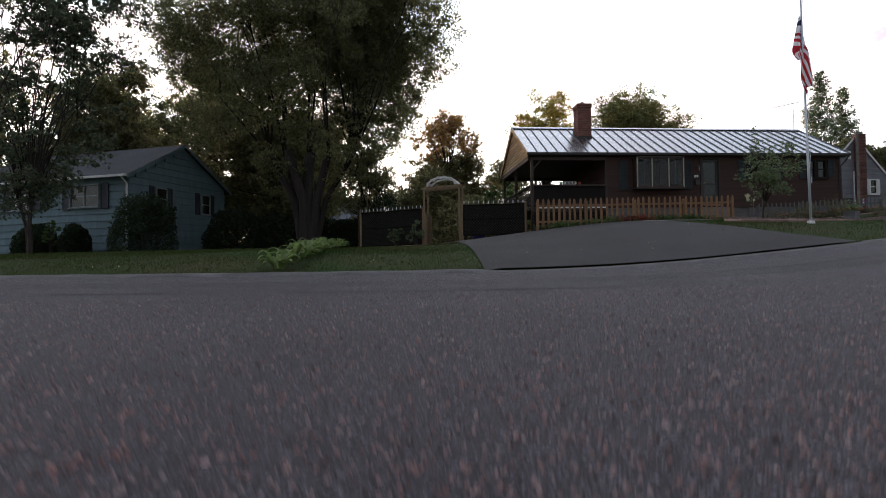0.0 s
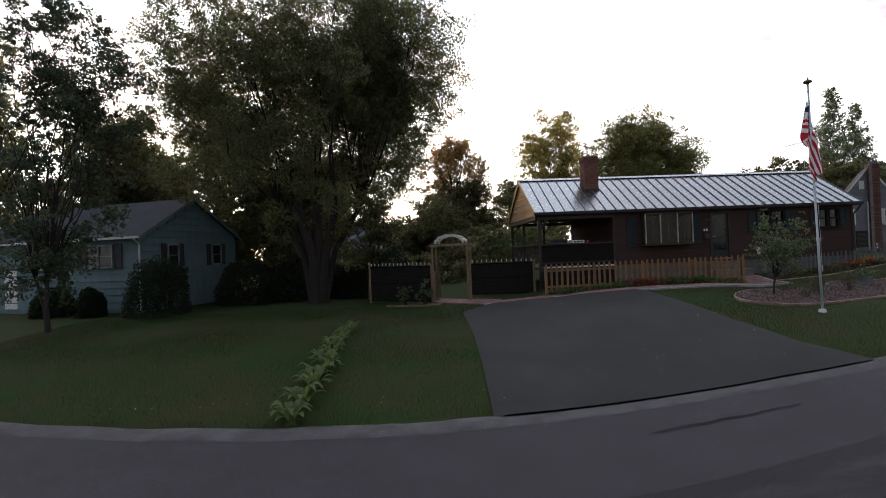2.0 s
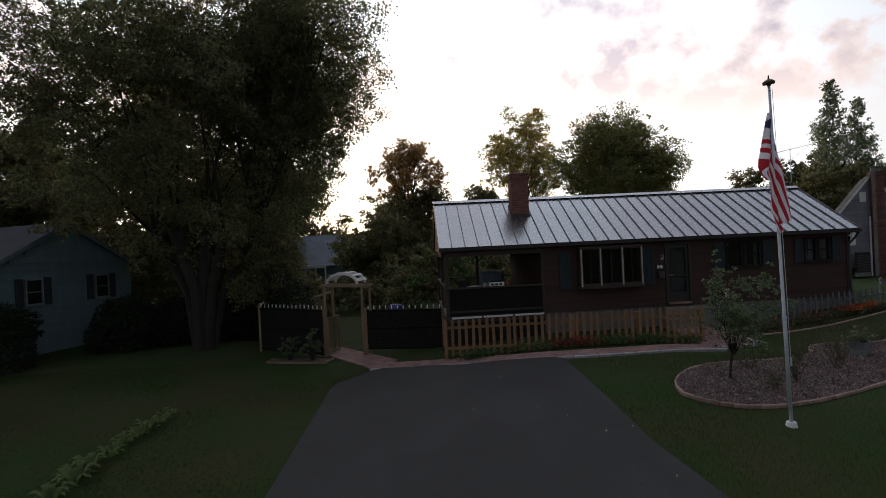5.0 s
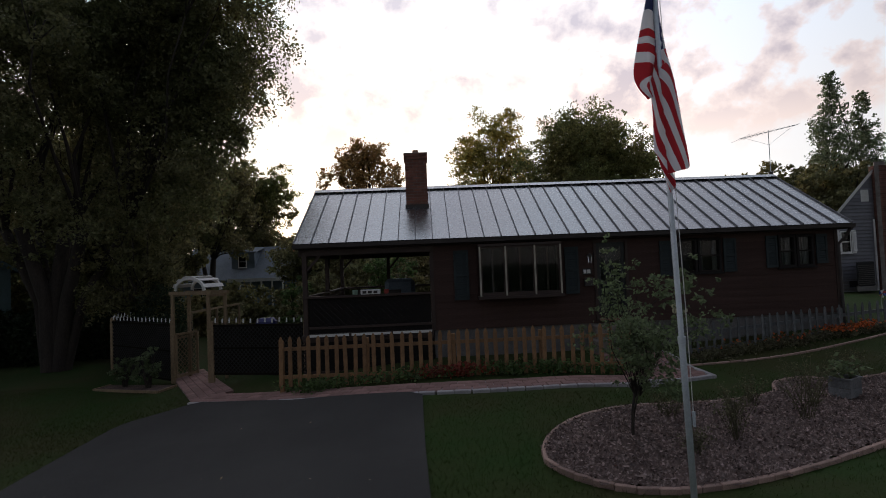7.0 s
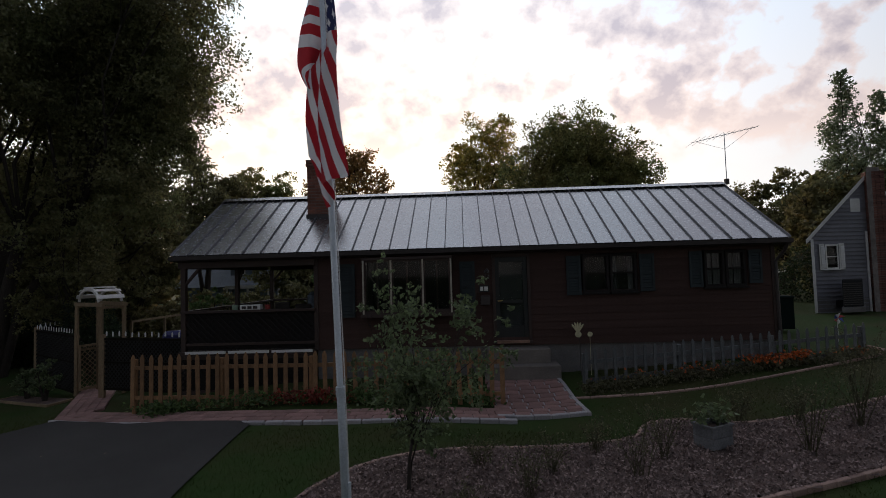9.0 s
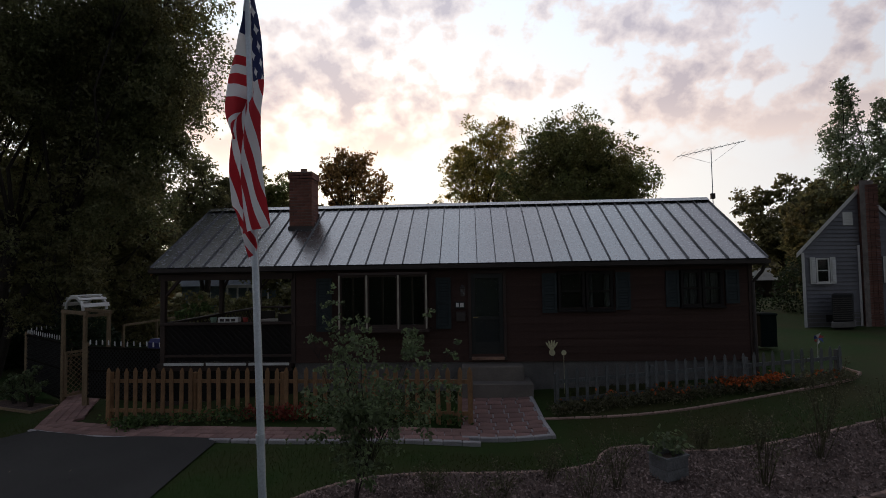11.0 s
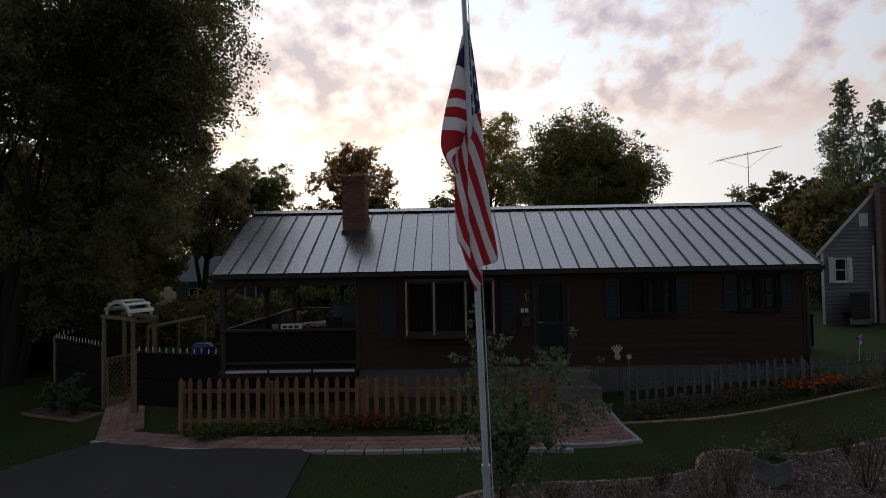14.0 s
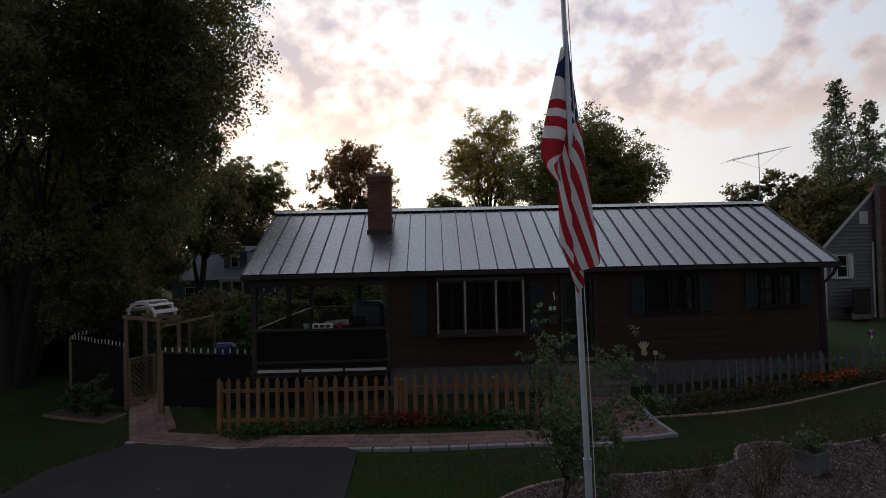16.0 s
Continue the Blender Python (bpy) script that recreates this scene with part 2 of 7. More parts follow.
M_FOUND = material("foundation_concrete", (0.17, 0.16, 0.15), 0.95, (0.12, 0.112, 0.105), 2, 60, 0.3, 0.3, 90)
M_SIDING = material("dark_brown_siding", (0.072, 0.043, 0.036), 0.7, (0.056, 0.033, 0.027), 1.5, 40, 0.25, 0.15, 50, stretch=(0.3, 1, 4), random=0.12)
M_DARKWOOD = material("dark_stained_wood", (0.050, 0.030, 0.022), 0.7, (0.035, 0.02, 0.016), 2, 40, 0.3, 0.2, 60)
M_CLAP = material("tan_clapboard", (0.50, 0.29, 0.12), 0.7, (0.40, 0.22, 0.09), 2, 30, 0.25, 0.15, 50, stretch=(1, 0.4, 3), random=0.15)
M_NEARBLACK = material("near_black_wood", (0.016, 0.012, 0.010), 1.0, (0.011, 0.009, 0.008), 2, 40, 0.3, 0.1)
M_ROOF = material("galvanised_roof_metal", (0.41, 0.425, 0.43), 0.27, (0.375, 0.39, 0.395), 0.8, 9, 0.06, 0.02, 6, metal=1.0, random=0.04, gloss_var=0.02)
M_SEAM = material("roof_seam", (0.16, 0.16, 0.17), 0.5, None, 1, 20, 0.2, 0, metal=0.6)
M_TRIM = material("dark_gutter", (0.045, 0.035, 0.032), 0.5, None, 2, 30, 0.2, 0.05)
M_WHITE = material("white_paint", (0.74, 0.73, 0.70), 0.6, (0.62, 0.61, 0.58), 3, 40, 0.12, 0.1)
M_BRICK = material("chimney_brick", (0.25, 0.105, 0.072), 0.9, (0.18, 0.075, 0.055), 5, 60, 0.4, 0.4, 80, random=0.3)
M_MORTAR = material("mortar", (0.24, 0.21, 0.19), 0.95, None, 5, 60, 0.3, 0.3)
M_FLUE = material("clay_flue", (0.34, 0.20, 0.14), 0.9, None, 5, 40, 0.3, 0.3)
M_SHUTTER = material("slate_blue_shutter", (0.028, 0.040, 0.042), 0.8, None, 3, 40, 0.2, 0.1)
M_PICKET = material("cedar_picket", (0.275, 0.150, 0.068), 0.75, (0.195, 0.108, 0.05), 3, 45, 0.35, 0.25, 60, stretch=(1, 1, 0.25), random=0.18)
M_GREYPICKET = material("weathered_grey_picket", (0.15, 0.158, 0.156), 0.85, (0.10, 0.106, 0.105), 3, 45, 0.4, 0.25, 60, stretch=(1, 1, 0.3), random=0.22)
M_ARBOR = material("weathered_pine", (0.265, 0.19, 0.11), 0.85, (0.19, 0.132, 0.077), 3, 45, 0.35, 0.25, 60, stretch=(1, 1, 0.3))
M_GLASS = glass("window_glass")
# near-black colour that stands in for the shade of unlit rooms
M_DARK = material("painted_dark_interior", (0.02, 0.018, 0.017), 0.9, None, 2, 30, 0.3, 0)
# pale curtain cloth, lightened further to paint the panes' grey sky reflection
M_CURTAIN = material("curtain_with_pane_reflection", (0.24, 0.235, 0.23), 0.9, None, 6, 40, 0.25, 0.2, stretch=(6, 1, 0.3))
M_DOOR = material("dark_green_door", (0.014, 0.017, 0.016), 0.5, None, 3, 40, 0.2, 0.05)
M_BRASS = material("brass", (0.55, 0.40, 0.16), 0.3, None, 3, 40, 0.2, 0, metal=1.0)
M_POLE = material("brushed_aluminium", (0.60, 0.65, 0.69), 0.45, (0.50, 0.55, 0.58), 4, 60, 0.15, 0.05, metal=0.35)
M_BARK = material("grey_brown_bark", (0.040, 0.030, 0.023), 0.95, (0.024, 0.018, 0.014), 2.5, 18, 0.5, 0.9, 16, stretch=(2, 2, 0.5))


def leaves(name, color, second, scale=0.35, k=0.45):
    return material(name, color, 0.6, second, scale, 6, 0.3, 0, island=k, translucent=0.55)


for dull in (M_LAWN, M_GRASS, M_MULCH, M_SIDING, M_DRIVE, M_PATCH, M_BERM):
    dull.node_tree.nodes["Principled BSDF"].inputs["Specular IOR Level"].default_value = 0.12
L_BIG = leaves("maple_leaf", (0.165, 0.185, 0.08), (0.19, 0.175, 0.08))
L_BLUE = leaves("silver_leaf", (0.10, 0.125, 0.075), (0.08, 0.10, 0.055))
L_MAPLE = leaves("round_maple_leaf", (0.19, 0.23, 0.08), (0.27, 0.23, 0.08))
L_YELLOW = leaves("yellowing_leaf", (0.55, 0.42, 0.10), (0.28, 0.27, 0.08))
L_ORANGE = leaves("turning_leaf", (0.48, 0.27, 0.09), (0.28, 0.19, 0.075))
L_BIRCH = leaves("birch_leaf", (0.23, 0.28, 0.17), (0.16, 0.21, 0.12))
L_WOODS = leaves("woods_leaf", (0.16, 0.175, 0.075), (0.21, 0.17, 0.075), 0.1)
L_SHRUB = leaves("yew_needle", (0.03, 0.048, 0.02), (0.02, 0.035, 0.015), 1.0)
L_HOSTA = leaves("hosta_leaf", (0.125, 0.20, 0.055), (0.20, 0.26, 0.085), 1.5, 0.45)
L_YOUNG = leaves("young_tree_leaf", (0.17, 0.215, 0.11), (0.115, 0.155, 0.07), 1.5)
L_ROSE = leaves("rose_leaf", (0.12, 0.18, 0.06), (0.085, 0.14, 0.045), 2.0)
L_WISP = leaves("bed_plant_leaf", (0.15, 0.145, 0.08), (0.11, 0.10, 0.055), 2.0)
L_FLOWER = material("orange_bloom", (0.58, 0.13, 0.025), 0.7, (0.28, 0.075, 0.02), 2, 20, 0.3, 0, island=0.35, translucent=0.3)
L_RED = material("dark_red_bloom", (0.30, 0.05, 0.03), 0.7, (0.11, 0.03, 0.02), 2, 20, 0.3, 0, island=0.4, translucent=0.3)


# ---- building helpers ----
def thing(name, at, label, category, group="", kind=""):
    ob = new(name)
    ob.location = at
    ob.empty_display_size = 0.2
    ob["origin"] = tuple(at)
    return tagged(ob, label, category, group, kind)


def root_of(ob):
    while ob.parent:
        ob = ob.parent
    return ob


def part(name, bm, mat, parent, label="", smooth=False):
    """One mesh object, built in world places, under a thing or a part."""
    me = bpy.data.meshes.new(name)
    if isinstance(bm, tuple):
        me.from_pydata(bm[0], [], bm[1])
    else:
        bmesh.ops.recalc_face_normals(bm, faces=bm.faces)
        bm.to_mesh(me)
        bm.free()
    me.materials.append(mat)
    if smooth:
        for p in me.polygons:
            p.use_smooth = True
    ob = new(name, me)
    if parent is not None:
        me.transform(Matrix.Translation(-Vector(root_of(parent).location)))
        ob.parent = parent
    return tagged(ob, label)


def lone(name, bm, mat, label, category, kind="", group="", smooth=False):
    return tagged(part(name, bm, mat, None, "", smooth), label, category, group, kind)


def piece(name, mesh, parent, m):
    """An object of its own on shared mesh data, at the world pose m."""
    ob = new(name, mesh)
    ob.parent = parent
    ob.matrix_basis = Matrix.Translation(-Vector(root_of(parent).location)) @ m
    return ob


def box(bm, lo, hi, m=None, bevel=0.0):
    lo, hi = Vector(lo), Vector(hi)
    r = bmesh.ops.create_cube(bm, size=1, matrix=Matrix.Translation((lo + hi) / 2) @ Matrix.Diagonal((*(hi - lo), 1)))
    if bevel:
        r = bmesh.ops.bevel(bm, geom=list({e for v in r["verts"] for e in v.link_edges}), offset=bevel, segments=1, affect="EDGES")
    if m is not None:
        bmesh.ops.transform(bm, matrix=m, verts=r["verts"])
    return bm


def boxes(*args, bevel=0.0):
    bm = bmesh.new()
    for lo, hi in args:
        box(bm, lo, hi, bevel=bevel)
    return bm


def tube(bm, points, radii, sides=8):
    rings = []
    points = [Vector(p) for p in points]
    for i, (p, r) in enumerate(zip(points, radii)):
        d = (points[min(i + 1, len(points) - 1)] - points[max(i - 1, 0)]).normalized()
        a = d.orthogonal().normalized() if i == 0 else (last - d * last.dot(d)).normalized()
        last = a
        b = d.cross(a)
        rings.append([bm.verts.new(p + (a * math.cos(2 * math.pi * k / sides) + b * math.sin(2 * math.pi * k / sides)) * r) for k in range(sides)])
    for q, w in zip(rings, rings[1:]):
        for k in range(sides):
            bm.faces.new((q[k], q[(k + 1) % sides], w[(k + 1) % sides], w[k]))
    bm.faces.new(rings[0][::-1])
    bm.faces.new(rings[-1])
    return bm


def prism(bm, outline, a, b):
    """A flat outline of 3D points swept from offset a to offset b."""
    n = len(outline)
    lo = [bm.verts.new(Vector(p) + Vector(a)) for p in outline]
    hi = [bm.verts.new(Vector(p) + Vector(b)) for p in outline]
    bm.faces.new(lo[::-1])
    bm.faces.new(hi)
    for k in range(n):
        bm.faces.new((lo[k], lo[(k + 1) % n], hi[(k + 1) % n], hi[k]))
    return bm


def beam(bm, p, q, w, h):
    """A bar of width w and height h from p to q."""
    p, q = Vector(p), Vector(q)
    d = q - p
    m = Matrix.Translation((p + q) / 2) @ d.to_track_quat("X", "Z").to_matrix().to_4x4()
    bmesh.ops.create_cube(bm, size=1, matrix=m @ Matrix.Diagonal((d.length, w, h, 1)))
    return bm


def step(a, b, x):
    t = min(max((x - a) / (b - a), 0), 1)
    return t * t * (3 - 2 * t)


def line(points, s):
    """The place at share s of a polyline, by its points' numbers."""
    f = s * (len(points) - 1)
    i = min(int(f), len(points) - 2)
    return tuple(p + (q - p) * (f - i) for p, q in zip(points[i], points[i + 1]))


def along(points, gap):
    """Places and headings every gap metres along a polyline of (x, y)."""
    left = 0.0
    for (x0, y0), (x1, y1) in zip(points, points[1:]):
        n = math.hypot(x1 - x0, y1 - y0)
        s = left
        while s < n:
            yield x0 + (x1 - x0) * s / n, y0 + (y1 - y0) * s / n, math.atan2(y1 - y0, x1 - x0)
            s += gap
        left = s - n


def smooth_line(points, rounds=2, closed=False):
    for _ in range(rounds):
        out = [] if closed else [points[0]]
        pairs = list(zip(points, points[1:] + points[:1])) if closed else list(zip(points, points[1:]))
        for (a, b), (c, d) in pairs:
            out += [(a * 0.75 + c * 0.25, b * 0.75 + d * 0.25), (a * 0.25 + c * 0.75, b * 0.25 + d * 0.75)]
        points = out if closed else out + [points[-1]]
    return points


def inside(x, y, poly):
    c = False
    for (x0, y0), (x1, y1) in zip(poly, poly[1:] + poly[:1]):
        if (y0 > y) != (y1 > y) and x < (x1 - x0) * (y - y0) / (y1 - y0) + x0:
            c = not c
    return c


# ---- the lie of the land ----
def kerb_y(x):
    if x > 0:
        return 8.72 + 0.10 * min(x, 25)
    return 8.72 + 0.02 * min(-x, 9) ** 2 + 0.30 * max(-x - 9, 0)


def road_z(x):
    return 0.05 * step(0, 10, x) * min(max(x, 0), 14)


def ground(x, y):
    d = y - kerb_y(x)
    if d < 0:
        return road_z(x)
    rise = 0.06 * min(max(x - 13.5, 0), 8) * step(14.5, 18.5, y)
    dip = 0.15 * step(10.5, 13.5, x) * step(13.0, 15.0, y) * (1 - step(18.4, 19.7, y))
    return road_z(x) * math.exp(-d / 4) + (0.8 + 0.95 * step(-1, 9, x)) * (1 - math.exp(-d / 4.5)) + rise - dip


def spread(near, far, count, power=3.0):
    return [near * s + (far - near) * (abs(s) ** power) * (1 if s > 0 else -1) for s in [k / count for k in range(-count, count + 1)]]


DRIVE_L = [(1.02, 8.85), (1.20, 11.5), (1.34, 14.2), (1.42, 16.6), (1.46, 18.3)]
DRIVE_R = [(9.45, 9.62), (8.60, 10.75), (8.15, 12.6), (8.04, 15.0), (7.98, 17.45)]
DRIVE_END = [(1.46, 18.3), (2.25, 18.95), (2.75, 19.35), (5.2, 18.1), (7.98, 17.38)]
DRIVE = DRIVE_L + DRIVE_END[1:-1] + DRIVE_R[::-1]
BED = smooth_line([(9.64, 14.1), (9.74, 14.85), (10.4, 15.6), (11.5, 16.1), (13.0, 16.35), (14.5, 16.5), (14.75, 17.1), (15.3, 17.22), (15.75, 17.1), (16.25, 16.9),
                   (17.4, 17.08), (19.1, 17.58), (22.0, 18.5), (23.5, 18.2), (22.3, 17.2), (19.6, 16.3), (17.3, 15.45), (15.3, 14.80), (13.1, 13.82), (11.7, 13.42), (10.5, 13.42)], 2, True)
WALK_A = [(0.35, 24.0), (2.95, 19.75)]
WALK_B = [(2.75, 19.75), (5.2, 18.45), (8.0, 17.65), (10.4, 17.6), (12.6, 17.85)]
PAD = [(12.45, 17.7), (14.05, 17.85), (13.85, 20.0), (12.3, 19.85)]


def build_ground():
    xs = sorted(set([round(-30 + 0.6 * k, 2) for k in range(111)] + [-900, -500, -250, -120, -70, -45, 45, 60, 90, 140, 250, 500, 900]))
    ys = sorted(set([round(8 + 0.4 * k, 2) for k in range(56)] + [-900, -400, -150, -60, -25, -9, 0, 5, 33, 38, 45, 55, 70, 100, 150, 250, 500, 900, 1500]))
    verts, faces = [], []
    for y in ys:
        for x in xs:
            cx = min(max(x, -28), 34)
            z = ground(cx, y) if y > -9 else 0.0
            if -9 < y < kerb_y(cx) + 0.05:
                z = road_z(cx) - 0.15
            bumpy = 0.03 * noise.noise((x * 0.35, y * 0.35, 0.0)) if kerb_y(cx) + 1 < y < 40 else 0
            verts.append((x, y, z + bumpy - 0.02))
    w = len(xs)
    for j in range(len(ys) - 1):
        for i in range(w - 1):
            faces.append((j * w + i, j * w + i + 1, (j + 1) * w + i + 1, (j + 1) * w + i))
    lone("ground", (verts, faces), M_LAWN, "dark green mown lawn with dry patches, sloping to the street", "ground", "structure", smooth=True)


def strip(rows):
    """A sheet from rows of points."""
    verts = [p for r in rows for p in r]
    w = len(rows[0])
    faces = [(j * w + i, j * w + i + 1, (j + 1) * w + i + 1, (j + 1) * w + i) for j in range(len(rows) - 1) for i in range(w - 1)]
    return verts, faces


def build_road():
    xs = [-60, -45, -35] + [-28 + k for k in range(63)] + [42, 60]
    rows = []
    for x in xs:
        k = kerb_y(min(max(x, -28), 34))
        rows.append([(x, y, road_z(x) + 0.01 * math.sin(y * 0.5 + x * 0.3)) for y in [-9 + (k + 8.6) * s / 24 for s in range(24)]] + [(x, k - 0.42, road_z(x))])
    road = lone("road", strip(rows), M_ASPHALT, "worn grey asphalt street with fine cracks", "road", "structure", smooth=True)
    # berm: a low rounded lip between street and lawn, flattened across the drive
    rows = []
    for i in range(461):
        x = -28 + i * 0.135
        k, z = kerb_y(x), road_z(x)
        h = 0.06 * (1 - step(0.8, 1.5, x) * (1 - step(8.9, 9.8, x)) * 0.65) * (0.9 + 0.2 * noise.noise((x * 1.3, 0, 0)))
        wob = 0.07 * noise.noise((x * 0.8, 3, 0)) + 0.03 * noise.noise((x * 4, 6, 0))
        rows.append([(x, k - 0.46 + wob, z - 0.02), (x, k - 0.40 + wob, z + h * 0.45), (x, k - 0.27, z + h * 0.9), (x, k - 0.12, z + h), (x, k + 0.06 + wob, z + h), (x, k + 0.10 + wob, z - 0.1)])
    lone("kerb", strip(rows), M_BERM, "low pale asphalt berm along the street edge", "kerb", "structure", smooth=True)
    for pts in ([(3.4, 7.58), (4.2, 7.72), (4.9, 7.80), (6.3, 8.02)],
                [(5.4, 3.4), (6.6, 4.0), (7.2, 5.2), (9.1, 6.0)]):
        fine = smooth_line(pts, 3)
        rows = []
        for i, (x, y) in enumerate(fine):
            j = 0.05 * noise.noise((x * 3, y * 3, 1))
            w = 0.012 + 0.02 * abs(noise.noise((x * 2, y * 2, 5)))
            dx, dy = (fine[min(i + 1, len(fine) - 1)][0] - fine[max(i - 1, 0)][0], fine[min(i + 1, len(fine) - 1)][1] - fine[max(i - 1, 0)][1])
            n = math.hypot(dx, dy)
            px, py = -dy / n, dx / n
            rows.append([(x + px * (j - w), y + py * (j - w), road_z(x) + 0.014), (x + px * (j + w), y + py * (j + w), road_z(x) + 0.014)])
        part("crack", strip(rows), M_PATCH, road)


def build_worn_band():
    """A ragged dark band where the street's overlay has worn through."""
    fine = smooth_line([(-24, 9.0), (-9, 5.6), (-6, 4.95), (-3, 4.5), (0, 4.02), (2.5, 4.25), (5, 4.8), (9, 5.6), (14, 6.5), (24, 7.8)], 4)
    rows = []
    for i in range(len(fine) - 1):
        for s in range(3):
            x = fine[i][0] + (fine[i + 1][0] - fine[i][0]) * s / 3
            y = fine[i][1] + (fine[i + 1][1] - fine[i][1]) * s / 3
            rows.append([(x, y - 0.45 + 1.9 * k / 6, road_z(x) + 0.010 + 0.01 * math.sin((y - 0.45 + 1.9 * k / 6) * 0.5 + x * 0.3) + (0.004 if 0 < k < 6 else -0.006)) for k in range(7)])
    band = lone("worn_band", strip(rows), M_WORN, "ragged dark worn band in the street's asphalt", "road patch", "structure", smooth=True)
    layer = band.data.uv_layers.new(name="across")
    for lp in band.data.loops:
        layer.data[lp.index].uv = (0.0, (lp.vertex_index % 7) / 6)


def build_drive():
    rows = []
    for j in range(41):
        v = j / 40
        a, b = line(DRIVE_L, v), line(DRIVE_R, v)
        rows.append([])
        for i in range(29):
            x, y = a[0] + (b[0] - a[0]) * i / 28, a[1] + (b[1] - a[1]) * i / 28
            edge = 0.04 if i in (0, 28) else 0
            end = np.interp(x, [q[0] for q in DRIVE_END], [q[1] for q in DRIVE_END])
            chord = 18.3 + (17.45 - 18.3) * (x - 1.46) / 6.52
            y += (end - chord) * v ** 3
            rows[-1].append((x, y + 0.03 * noise.noise((x, y, 4)), ground(x, y) + 0.055 - edge))
    lone("driveway", strip(rows), M_DRIVE, "smooth dark sealed asphalt driveway", "driveway", "structure", smooth=True)


build_ground()
build_road()
build_worn_band()


def build_aggregate():
    """Loose-looking stones that stand proud of the worn binder near the middle of the street."""
    rng = np.random.default_rng(404)
    verts, faces = [], []
    count = 15000
    ys = -0.2 + 3.6 * rng.random(count) ** 1.6
    xs = -0.5 + (ys + 0.5) * rng.uniform(-1.05, 1.05, count)
    for x, y in zip(xs, ys):
        r = rng.uniform(0.0025, 0.0055) * (1.5 if rng.random() < 0.05 else 1.0)
        h, a = r * rng.uniform(0.7, 1.2), rng.uniform(0, 6.28)
        z = road_z(x) + 0.01 * math.sin(y * 0.5 + x * 0.3) + 0.001
        k = len(verts)
        for i in range(5):
            q = r * rng.uniform(0.75, 1.2)
            verts.append((x + q * math.cos(a + i * 1.2566), y + q * math.sin(a + i * 1.2566), z - 0.002))
        for i in range(3):
            q = r * rng.uniform(0.3, 0.6)
            verts.append((x + q * math.cos(a + i * 2.094), y + q * math.sin(a + i * 2.094), z + h))
        faces += [(k + 5, k + 6, k + 7), (k, k + 1, k + 5), (k + 1, k + 6, k + 5), (k + 1, k + 2, k + 6), (k + 2, k + 3, k + 6), (k + 3, k + 7, k + 6), (k + 3, k + 4, k + 7), (k + 4, k + 5, k + 7), (k + 4, k, k + 5)]
    ob = lone("road_stones", (verts, faces), M_STONE, "small grey and reddish stones standing proud of the asphalt", "gravel", "stuff")
    return ob


build_aggregate()
build_drive()


# ---- the ranch house ----
M_MULLION = material("cream_mullion_paint", (0.50, 0.45, 0.36), 0.6, None, 3, 40, 0.15, 0.1)
X0, X1 = 4.81, 19.38            # roof ends
EAVE_Y, EAVE_Z, RIDGE_Y, RIDGE_Z = 20.24, 4.66, 23.09, 6.41
WX0, WX1, WY0, WY1 = 8.28, 19.08, 20.45, 26.0
FLOOR_Z = 2.35
house = thing("ranch_house", (12, 23, 1.6), "dark brown ranch house with silver standing-seam roof and open porch", "house")


